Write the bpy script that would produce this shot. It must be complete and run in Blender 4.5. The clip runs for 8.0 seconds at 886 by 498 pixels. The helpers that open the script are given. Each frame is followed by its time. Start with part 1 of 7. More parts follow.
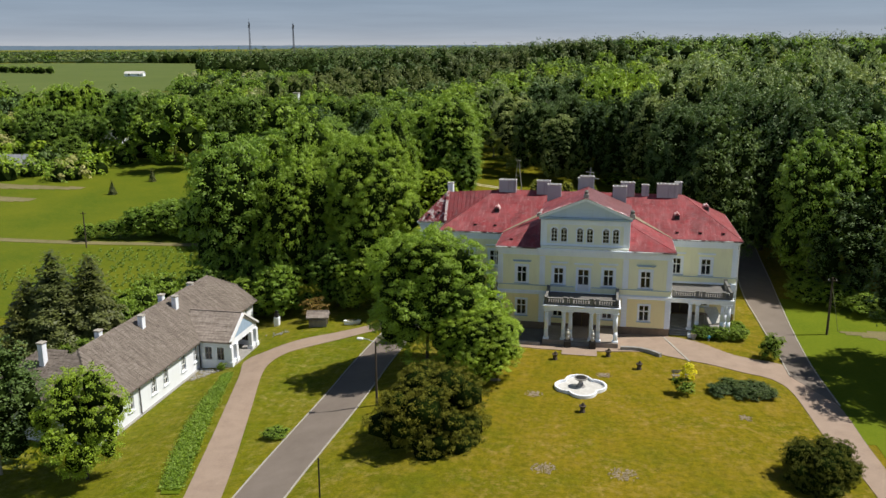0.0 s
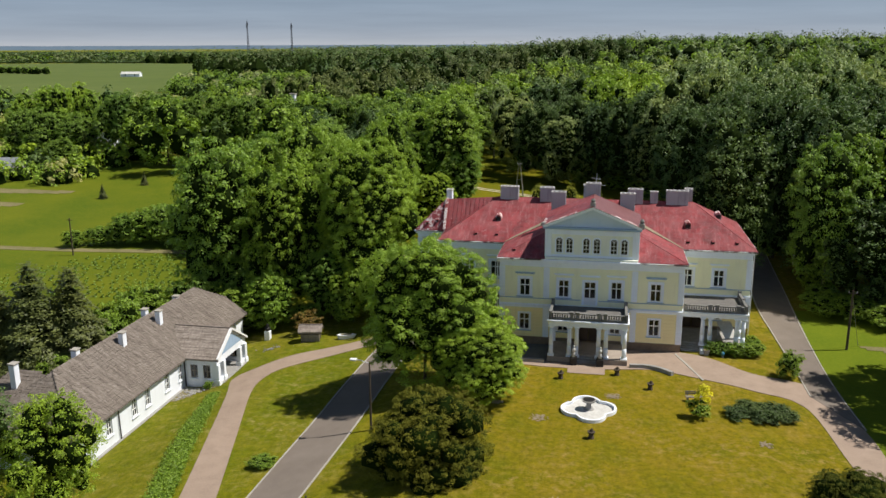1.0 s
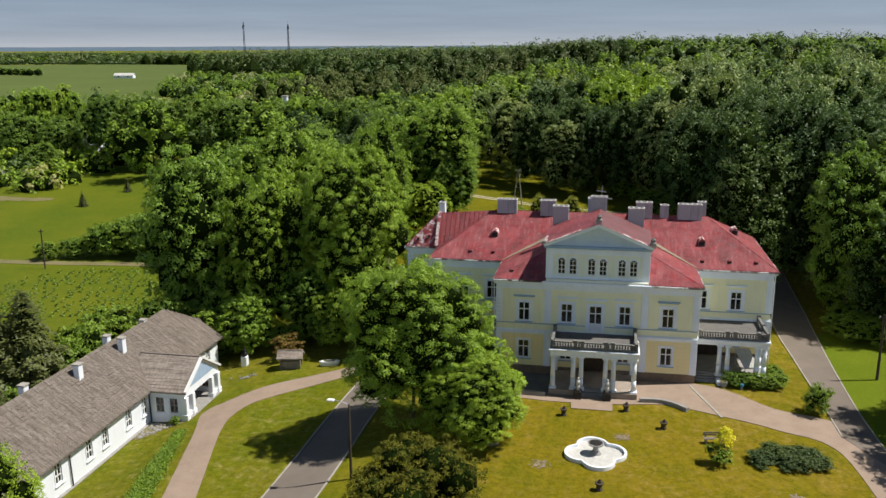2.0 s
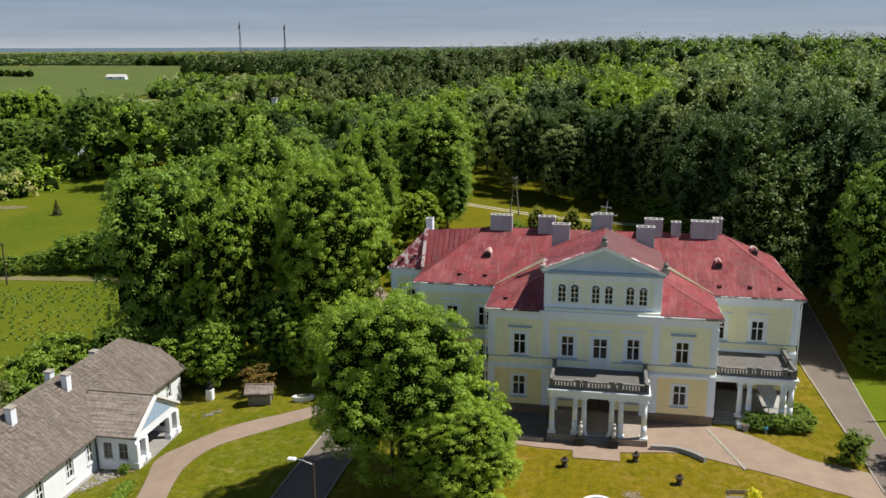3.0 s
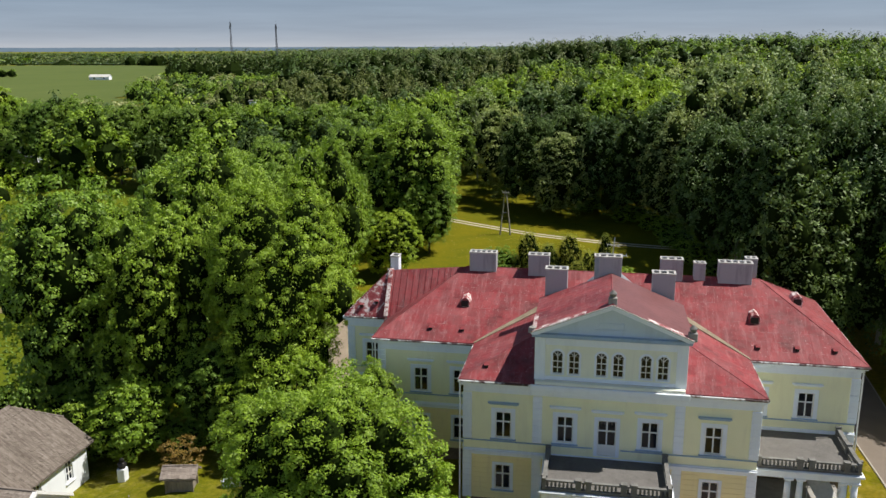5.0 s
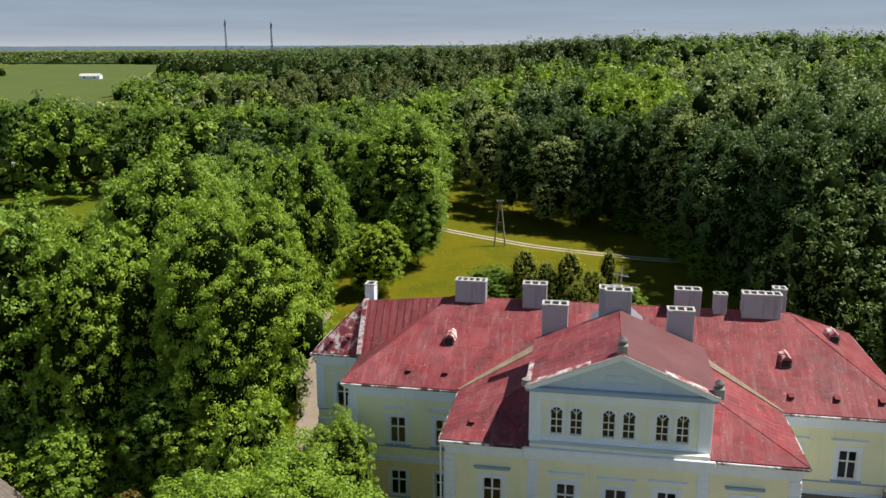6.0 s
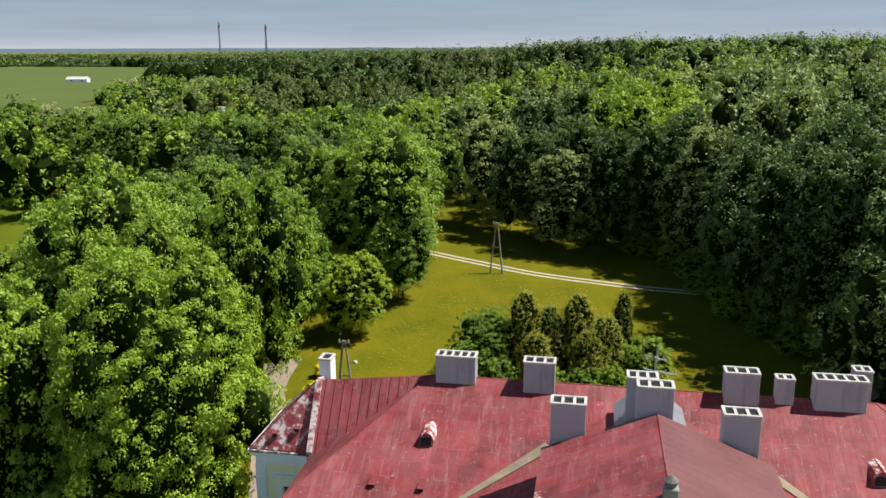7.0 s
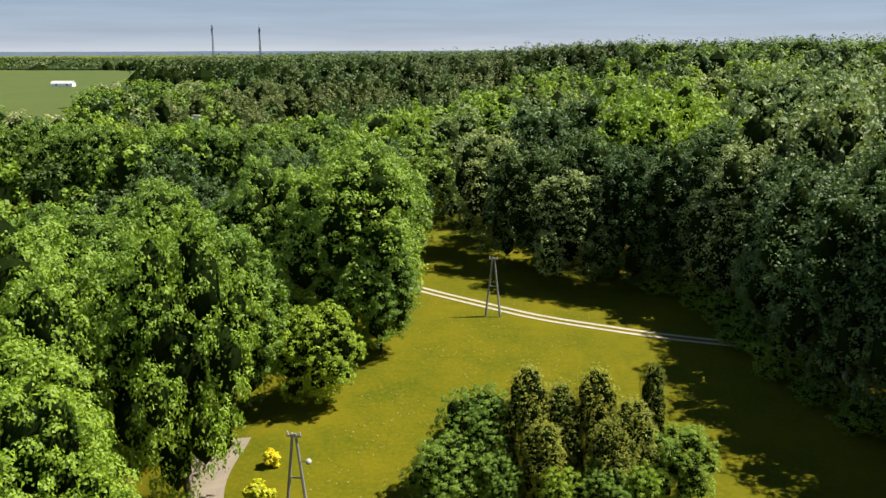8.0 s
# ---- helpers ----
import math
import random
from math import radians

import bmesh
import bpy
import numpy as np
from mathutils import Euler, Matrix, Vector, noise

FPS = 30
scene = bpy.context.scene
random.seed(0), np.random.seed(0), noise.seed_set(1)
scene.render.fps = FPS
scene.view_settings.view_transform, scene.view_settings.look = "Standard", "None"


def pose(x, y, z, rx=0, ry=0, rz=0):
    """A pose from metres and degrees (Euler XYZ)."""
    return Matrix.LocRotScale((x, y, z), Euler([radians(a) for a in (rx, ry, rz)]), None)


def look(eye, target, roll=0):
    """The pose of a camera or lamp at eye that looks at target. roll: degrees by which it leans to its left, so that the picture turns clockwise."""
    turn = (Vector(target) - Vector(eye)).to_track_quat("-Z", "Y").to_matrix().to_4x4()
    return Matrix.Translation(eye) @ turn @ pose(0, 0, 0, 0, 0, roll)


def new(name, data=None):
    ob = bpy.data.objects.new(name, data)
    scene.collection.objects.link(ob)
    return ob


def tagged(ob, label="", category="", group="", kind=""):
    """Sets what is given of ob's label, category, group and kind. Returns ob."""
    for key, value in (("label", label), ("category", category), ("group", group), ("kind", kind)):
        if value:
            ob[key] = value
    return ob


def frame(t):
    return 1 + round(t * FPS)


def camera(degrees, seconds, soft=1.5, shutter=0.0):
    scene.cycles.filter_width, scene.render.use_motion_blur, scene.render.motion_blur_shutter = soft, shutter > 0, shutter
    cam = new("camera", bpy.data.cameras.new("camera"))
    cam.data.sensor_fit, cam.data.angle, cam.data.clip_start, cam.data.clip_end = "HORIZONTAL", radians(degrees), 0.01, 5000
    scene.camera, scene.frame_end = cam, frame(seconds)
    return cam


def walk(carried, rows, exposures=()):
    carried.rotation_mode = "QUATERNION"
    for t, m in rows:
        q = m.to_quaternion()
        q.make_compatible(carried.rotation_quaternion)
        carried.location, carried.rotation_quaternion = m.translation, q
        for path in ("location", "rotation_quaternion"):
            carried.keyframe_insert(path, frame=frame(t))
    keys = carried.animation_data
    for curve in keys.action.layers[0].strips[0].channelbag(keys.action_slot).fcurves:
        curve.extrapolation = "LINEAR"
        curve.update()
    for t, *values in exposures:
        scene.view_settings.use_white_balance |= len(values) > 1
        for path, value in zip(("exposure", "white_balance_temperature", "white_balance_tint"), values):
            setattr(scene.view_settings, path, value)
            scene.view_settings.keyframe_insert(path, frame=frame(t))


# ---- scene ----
cam = camera(55.4, 8.0)
ROWS = [
    (0.0, 1.73, -90.04, 31.14, 10.88, -13.65, -0.12),
    (0.5, 1.30, -87.91, 31.18, 10.85, -13.69, -0.14),
    (1.0, 0.87, -85.06, 31.20, 10.85, -13.68, -0.21),
    (1.5, 0.43, -81.27, 31.20, 10.80, -13.65, -0.23),
    (3.0, -0.51, -67.53, 30.97, 10.69, -13.55, -0.23),
    (3.5, -0.78, -62.97, 30.93, 10.64, -13.52, -0.23),
    (4.0, -0.98, -58.70, 30.89, 10.58, -13.51, -0.17),
    (4.5, -1.16, -54.77, 30.82, 10.51, -13.51, -0.14),
    (6.0, -1.75, -42.02, 30.68, 10.33, -13.64, -0.18),
    (6.5, -2.39, -35.47, 30.69, 10.24, -13.61, -0.15),
    (7.0, -3.13, -27.89, 30.74, 10.21, -13.49, -0.17),
    (7.5, -4.02, -19.73, 30.85, 10.14, -13.42, -0.17),
    (8.0, -4.87, -11.17, 30.88, 10.10, -13.29, -0.16),
]
walk(cam, [(t, pose(x, y, z, 0, 0, yaw) @ pose(0, 0, 0, 90 + pitch) @ pose(0, 0, 0, 0, 0, roll)) for t, x, y, z, yaw, pitch, roll in ROWS],
     [(0.0, 0.2), (4.5, 0.26), (6.5, 0.38), (8.0, 0.62)])

# ---- world, sun, exposure ----
SUN_AZ, SUN_EL = math.atan2(0.24, 0.97), radians(57)
SUN_DIR = Vector((math.cos(SUN_EL) * math.cos(SUN_AZ), math.cos(SUN_EL) * math.sin(SUN_AZ), math.sin(SUN_EL)))
VEIL_GAIN, VEIL_TOP = 5.6, (0.03, 0.06, 0.13, 1)
world = bpy.data.worlds.new("sky")
scene.world = world
world.use_nodes = True
wn, wl = world.node_tree.nodes, world.node_tree.links
sky = wn.new("ShaderNodeTexSky")
sky.sky_type, sky.sun_disc = "NISHITA", False
sky.sun_elevation, sky.sun_rotation = SUN_EL, math.pi / 2 - SUN_AZ
sky.air_density, sky.dust_density, sky.ozone_density = 1.0, 0.1, 3.0
wn["Background"].inputs["Strength"].default_value = 0.087
# a thin veil of high cloud, whitest towards the horizon, with faint streaks
sky_dir, sky_axes, veil = wn.new("ShaderNodeTexCoord"), wn.new("ShaderNodeSeparateXYZ"), wn.new("ShaderNodeValToRGB")
wl.new(sky_dir.outputs["Generated"], sky_axes.inputs[0])
wl.new(sky_axes.outputs["Z"], veil.inputs[0])
veil.color_ramp.elements[0].position, veil.color_ramp.elements[0].color = 0.0, (0.82, 0.88, 0.98, 1)
veil.color_ramp.elements[1].position, veil.color_ramp.elements[1].color = 1.0, VEIL_TOP
# brighter band above the low sky is added to fill shaded walls; zenith stays dark
for pos, col in ((0.007, (0.67, 0.755, 0.89, 1)), (0.02, (0.54, 0.65, 0.81, 1)), (0.06, (0.45, 0.585, 0.765, 1)), (0.12, (0.64, 0.82, 1.12, 1)), (0.20, (0.78, 1.01, 1.38, 1)), (0.34, (0.80, 1.04, 1.42, 1)), (0.48, (0.11, 0.18, 0.34, 1))):
    veil.color_ramp.elements.new(pos).color = col
stretch_map, streaks, streak_tone = wn.new("ShaderNodeMapping"), wn.new("ShaderNodeTexNoise"), wn.new("ShaderNodeValToRGB")
stretch_map.inputs["Scale"].default_value = (2.0, 2.0, 34.0)
wl.new(sky_dir.outputs["Generated"], stretch_map.inputs[0])
wl.new(stretch_map.outputs[0], streaks.inputs["Vector"])
streaks.inputs["Scale"].default_value, streaks.inputs["Detail"].default_value, streaks.inputs["Roughness"].default_value = 2.2, 6.0, 0.62
streak_tone.color_ramp.elements[0].position, streak_tone.color_ramp.elements[0].color = 0.3, (0.90, 0.905, 0.92, 1)
streak_tone.color_ramp.elements[1].position, streak_tone.color_ramp.elements[1].color = 0.7, (1.07, 1.07, 1.07, 1)
wl.new(streaks.outputs["Fac"], streak_tone.inputs[0])
cloud = wn.new("ShaderNodeMix")
cloud.data_type, cloud.blend_type = "RGBA", "MULTIPLY"
cloud.inputs[0].default_value = 1.0
wl.new(veil.outputs[0], cloud.inputs[6])
wl.new(streak_tone.outputs[0], cloud.inputs[7])
cloud_bright = wn.new("ShaderNodeVectorMath")
cloud_bright.operation = "SCALE"
cloud_bright.inputs["Scale"].default_value = VEIL_GAIN
wl.new(cloud.outputs[2], cloud_bright.inputs[0])
hazy = wn.new("ShaderNodeMix")
hazy.data_type = "RGBA"
hazy.inputs[0].default_value = 0.95
wl.new(sky.outputs[0], hazy.inputs[6])
wl.new(cloud_bright.outputs[0], hazy.inputs[7])
wl.new(hazy.outputs[2], wn["Background"].inputs["Color"])
sun_data = bpy.data.lights.new("sun", "SUN")
sun_data.energy, sun_data.angle, sun_data.color = 4.9, radians(0.55), (1.0, 0.95, 0.87)
sun_lamp = new("sun", sun_data)
sun_lamp.matrix_world = look(SUN_DIR * 200, (0, 0, 0))


# ---- materials ----
def material(name, color, rough=0.8, metal=0.0, spec=0.3):
    m = bpy.data.materials.new(name)
    m.use_nodes = True
    b = m.node_tree.nodes["Principled BSDF"]
    b.inputs["Base Color"].default_value = (*color, 1)
    b.inputs["Roughness"].default_value = rough
    b.inputs["Metallic"].default_value = metal
    b.inputs["Specular IOR Level"].default_value = spec
    return m


def tex_noise(m, scale, detail=4.0, rough=0.6, stretch=None, coords="Object"):
    n, l = m.node_tree.nodes, m.node_tree.links
    tc = n.new("ShaderNodeTexCoord")
    t = n.new("ShaderNodeTexNoise")
    t.inputs["Scale"].default_value, t.inputs["Detail"].default_value, t.inputs["Roughness"].default_value = scale, detail, rough
    src = tc.outputs[coords]
    if stretch:
        mp = n.new("ShaderNodeMapping")
        mp.inputs["Scale"].default_value = stretch
        l.new(src, mp.inputs[0])
        src = mp.outputs[0]
    l.new(src, t.inputs["Vector"])
    return t.outputs["Fac"]


def ramp(m, fac, stops):
    n, l = m.node_tree.nodes, m.node_tree.links
    r = n.new("ShaderNodeValToRGB")
    while len(r.color_ramp.elements) < len(stops):
        r.color_ramp.elements.new(0.5)
    for e, (p, c) in zip(r.color_ramp.elements, stops):
        e.position, e.color = p, (*c, 1) if len(c) == 3 else c
    l.new(fac, r.inputs[0])
    return r.outputs[0]


def mix(m, fac, a, b, kind="MIX"):
    n, l = m.node_tree.nodes, m.node_tree.links
    x = n.new("ShaderNodeMix")
    x.data_type, x.blend_type = "RGBA", kind
    for sock, v in ((x.inputs[0], fac), (x.inputs[6], a), (x.inputs[7], b)):
        if isinstance(v, bpy.types.NodeSocket):
            l.new(v, sock)
        elif isinstance(v, (int, float)):
            sock.default_value = v
        else:
            sock.default_value = (*v, 1)
    return x.outputs[2]


def finish(m, color=None, bump=None, strength=0.3, distance=0.02, rough=None):
    n, l = m.node_tree.nodes, m.node_tree.links
    b = n["Principled BSDF"]
    if color is not None:
        l.new(color, b.inputs["Base Color"])
    if bump is not None:
        bp = n.new("ShaderNodeBump")
        bp.inputs["Strength"].default_value, bp.inputs["Distance"].default_value = strength, distance
        l.new(bump, bp.inputs["Height"])
        l.new(bp.outputs[0], b.inputs["Normal"])
    if rough is not None:
        l.new(rough, b.inputs["Roughness"])
    return m


def mottled(name, dark, light, scale=2.0, fine=14.0, rough=0.85, bump=0.3, stretch=None, metal=0.0, spec=0.3, distance=0.02):
    m = material(name, light, rough, metal, spec)
    big, small = tex_noise(m, scale, 5, 0.65, stretch), tex_noise(m, fine, 6, 0.7, stretch)
    c = mix(m, small, ramp(m, big, ((0.32, dark), (0.7, light))), ramp(m, small, ((0.3, dark), (0.72, light))))
    return finish(m, c, small, bump, distance)


def wall_paint(name, base, stain):
    """Limewashed render: broad tone drift, streaks of damp running down, fine grain."""
    m = material(name, base, 0.9, 0, 0.2)
    drift, streak, grain = tex_noise(m, 0.35, 4), tex_noise(m, 1.0, 5, 0.65, (1.6, 1.6, 0.22)), tex_noise(m, 18, 5)
    pale = tuple(min(1, v * 1.08) for v in base)
    c = ramp(m, drift, ((0.3, base), (0.7, pale)))
    c = mix(m, ramp(m, streak, ((0.52, (0, 0, 0)), (0.78, (0.75, 0.75, 0.75)))), c, stain)
    c = mix(m, 0.18, c, ramp(m, grain, ((0.3, stain), (0.7, pale))))
    return finish(m, c, grain, 0.25, 0.01)


def leaf_material(name, dark, light, glow=0.3, rough=0.58, gloss=0.5):
    m = material(name, light, rough, 0, gloss)
    n, l = m.node_tree.nodes, m.node_tree.links
    geo, info = n.new("ShaderNodeNewGeometry"), n.new("ShaderNodeObjectInfo")
    c = ramp(m, geo.outputs["Random Per Island"], ((0.0, tuple(0.7 * v + 0.3 * w for v, w in zip(dark, light))), (0.55, tuple(0.94 * v for v in light)), (1.0, tuple(v * 1.1 for v in light))))
    tint = ramp(m, info.outputs["Random"], ((0.0, (0.74, 0.82, 0.82)), (0.5, (1.0, 1.0, 1.0)), (1.0, (1.16, 1.10, 0.90))))
    c = mix(m, 1.0, c, tint, "MULTIPLY")
    clump = tex_noise(m, 0.55, 3)
    c = mix(m, 1.0, c, ramp(m, clump, ((0.3, (0.78, 0.82, 0.8)), (0.7, (1.15, 1.1, 1.05)))), "MULTIPLY")
    finish(m, c)
    tr = n.new("ShaderNodeBsdfTranslucent")
    bright = mix(m, 1.0, c, (1.25, 1.3, 0.5), "MULTIPLY")
    l.new(bright, tr.inputs["Color"])
    sh = n.new("ShaderNodeMixShader")
    sh.inputs[0].default_value = glow
    l.new(n["Principled BSDF"].outputs[0], sh.inputs[1])
    l.new(tr.outputs[0], sh.inputs[2])
    l.new(sh.outputs[0], n["Material Output"].inputs["Surface"])
    return m


def grass_material():
    m = material("lawn_grass", (0.12, 0.15, 0.02), 0.95, 0, 0.1)
    broad, mid = tex_noise(m, 0.028, 5, 0.6), tex_noise(m, 0.22, 6, 0.72)
    fine, tuft, blades = tex_noise(m, 1.7, 8, 0.8), tex_noise(m, 7.0, 6, 0.8), tex_noise(m, 30, 3, 0.8)
    mown = tex_noise(m, 0.8, 5, 0.65, (2.0, 0.3, 1.0))
    a = ramp(m, broad, ((0.36, (0.118, 0.150, 0.005)), (0.6, (0.225, 0.186, 0.006))))
    b = ramp(m, mid, ((0.3, (0.112, 0.136, 0.005)), (0.5, (0.198, 0.170, 0.006)), (0.68, (0.275, 0.200, 0.022))))
    c = mix(m, 0.6, a, b)
    c = mix(m, 1.0, c, ramp(m, mown, ((0.3, (0.9, 0.92, 0.88)), (0.7, (1.08, 1.06, 1.1)))), "MULTIPLY")
    c = mix(m, 1.0, c, ramp(m, fine, ((0.25, (0.38, 0.46, 0.34)), (0.75, (1.42, 1.3, 1.5)))), "MULTIPLY")
    c = mix(m, 1.0, c, ramp(m, tuft, ((0.25, (0.62, 0.66, 0.6)), (0.75, (1.22, 1.2, 1.2)))), "MULTIPLY")
    straw = ramp(m, tex_noise(m, 1.1, 8, 0.82), ((0.50, (0, 0, 0)), (0.64, (0.85, 0.85, 0.85))))
    worn = ramp(m, tex_noise(m, 0.12, 5, 0.7), ((0.42, (0.15, 0.15, 0.15)), (0.62, (1, 1, 1))))
    c = mix(m, mix(m, 1.0, straw, worn, "MULTIPLY"), c, (0.36, 0.26, 0.08))
    # greener sward west of the drive, drier before the palace
    n, l = m.node_tree.nodes, m.node_tree.links
    where, axes, west = n.new("ShaderNodeTexCoord"), n.new("ShaderNodeSeparateXYZ"), n.new("ShaderNodeMapRange")
    l.new(where.outputs["Object"], axes.inputs[0])
    l.new(axes.outputs["X"], west.inputs["Value"])
    west.inputs["From Min"].default_value, west.inputs["From Max"].default_value = -26.0, -6.0
    c = mix(m, 1.0, c, mix(m, west.outputs["Result"], (0.86, 1.04, 1.0), (1.04, 1.0, 1.0)), "MULTIPLY")
    return finish(m, c, blades, 0.6, 0.08)


GRASS = grass_material()
MEADOW = mottled("meadow", (0.056, 0.100, 0.005), (0.145, 0.155, 0.009), 0.07, 1.6, 0.95, 0.5, None, 0, 0.1, 0.1)
VERGE = mottled("verge_grass", (0.082, 0.130, 0.006), (0.155, 0.185, 0.010), 0.08, 2.4, 0.95, 0.5, None, 0, 0.1, 0.1)
PARK = mottled("park_grass", (0.066, 0.095, 0.004), (0.210, 0.168, 0.006), 0.16, 2.6, 0.95, 0.6, None, 0, 0.1, 0.08)
CROP = mottled("crop_field", (0.074, 0.110, 0.024), (0.115, 0.142, 0.036), 0.02, 0.4, 0.95, 0.2, None, 0, 0.1)
DRY = mottled("dry_seed_heads", (0.30, 0.25, 0.08), (0.44, 0.37, 0.15), 2.0, 8.0, 0.95, 0.2)
SOIL = mottled("bare_soil", (0.12, 0.115, 0.04), (0.24, 0.20, 0.10), 0.25, 3.0, 0.95, 0.4)
FLOWERBED = mottled("ground_cover", (0.085, 0.135, 0.006), (0.15, 0.20, 0.010), 0.8, 7.0, 0.95, 0.9, None, 0, 0.1, 0.12)
ASPHALT = mottled("asphalt", (0.150, 0.124, 0.102), (0.222, 0.186, 0.156), 0.4, 22, 0.92, 0.3)
PAVER = mottled("brick_paving", (0.25, 0.185, 0.14), (0.38, 0.29, 0.225), 0.6, 9, 0.9, 0.4)
GRAVEL = mottled("gravel", (0.24, 0.19, 0.14), (0.42, 0.35, 0.26), 0.5, 12, 0.95, 0.5)
SAND = mottled("pale_sand", (0.40, 0.35, 0.26), (0.60, 0.54, 0.42), 0.8, 12, 0.95, 0.4)
# woodland floor darkened in its base colour to stand in for tree shade
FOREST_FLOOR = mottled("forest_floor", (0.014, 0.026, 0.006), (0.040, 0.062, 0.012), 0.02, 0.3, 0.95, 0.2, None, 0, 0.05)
CONCRETE = mottled("weathered_concrete", (0.2, 0.19, 0.175), (0.4, 0.39, 0.37), 1.2, 16, 0.9, 0.35)
KERB = mottled("concrete_kerb", (0.28, 0.26, 0.22), (0.45, 0.42, 0.37), 1.0, 14, 0.9, 0.3)
CREAM = wall_paint("cream_render", (0.89, 0.87, 0.60), (0.76, 0.73, 0.50))
YELLOW = wall_paint("yellow_render", (0.90, 0.79, 0.44), (0.74, 0.63, 0.38))
TRIM = wall_paint("pale_blue_trim", (0.83, 0.88, 0.97), (0.71, 0.75, 0.84))
# darker copy of TRIM with a shadow tone put into its base colour
TRIM_SHADOW = wall_paint("blue_grey_shadow_trim", (0.33, 0.44, 0.58), (0.25, 0.32, 0.40))
WHITE = wall_paint("white_limewash", (0.80, 0.83, 0.88), (0.70, 0.71, 0.74))
BALUSTER = mottled("grimy_concrete", (0.10, 0.10, 0.095), (0.27, 0.265, 0.25), 1.6, 14, 0.9, 0.35)
CHIPS = mottled("wood_chips", (0.24, 0.19, 0.12), (0.44, 0.36, 0.27), 2.0, 14, 0.9, 0.3)
PLINTH = mottled("brown_plinth", (0.12, 0.085, 0.06), (0.3, 0.22, 0.15), 1.0, 9, 0.9, 0.4)
PAINTED_WOOD = mottled("white_window_paint", (0.74, 0.74, 0.73), (0.86, 0.86, 0.85), 2, 20, 0.6, 0.15)
DARK_WOOD = mottled("dark_door_wood", (0.035, 0.022, 0.015), (0.09, 0.06, 0.04), 2, 20, 0.6, 0.2)
GREY_WOOD = mottled("weathered_wood", (0.16, 0.13, 0.10), (0.34, 0.30, 0.25), 1.5, 14, 0.85, 0.4, (1, 1, 0.2))
STEEL = mottled("galvanised_steel", (0.3, 0.31, 0.32), (0.5, 0.5, 0.5), 3, 20, 0.5, 0.1, None, 0.8)
DARK_METAL = mottled("dark_metal", (0.02, 0.02, 0.02), (0.06, 0.055, 0.05), 3, 20, 0.55, 0.1, None, 0.5)
SHEET_GREY = mottled("grey_roof_sheet", (0.17, 0.18, 0.2), (0.33, 0.34, 0.37), 1.2, 9, 0.6, 0.15, None, 0.2)
DECK = mottled("bitumen_balcony_deck", (0.10, 0.095, 0.09), (0.19, 0.18, 0.17), 1.0, 9, 0.9, 0.3)
BARK = mottled("bark", (0.035, 0.026, 0.018), (0.12, 0.095, 0.07), 2.0, 12, 0.95, 0.8, (1, 1, 0.25))
BIRCH_BARK = mottled("pale_bark", (0.2, 0.18, 0.15), (0.5, 0.48, 0.43), 1.2, 8, 0.9, 0.4)
GLASS = material("window_glass", (0.010, 0.013, 0.020), 0.05, 0, 0.5)
GLASS.node_tree.nodes["Principled BSDF"].inputs["Transmission Weight"].default_value = 0.1
STATUE = mottled("pale_stone", (0.4, 0.39, 0.36), (0.68, 0.67, 0.64), 2, 16, 0.85, 0.3)
YELLOW_BLOOM = leaf_material("yellow_blossom", (0.56, 0.50, 0.01), (0.86, 0.80, 0.03), 0.3)


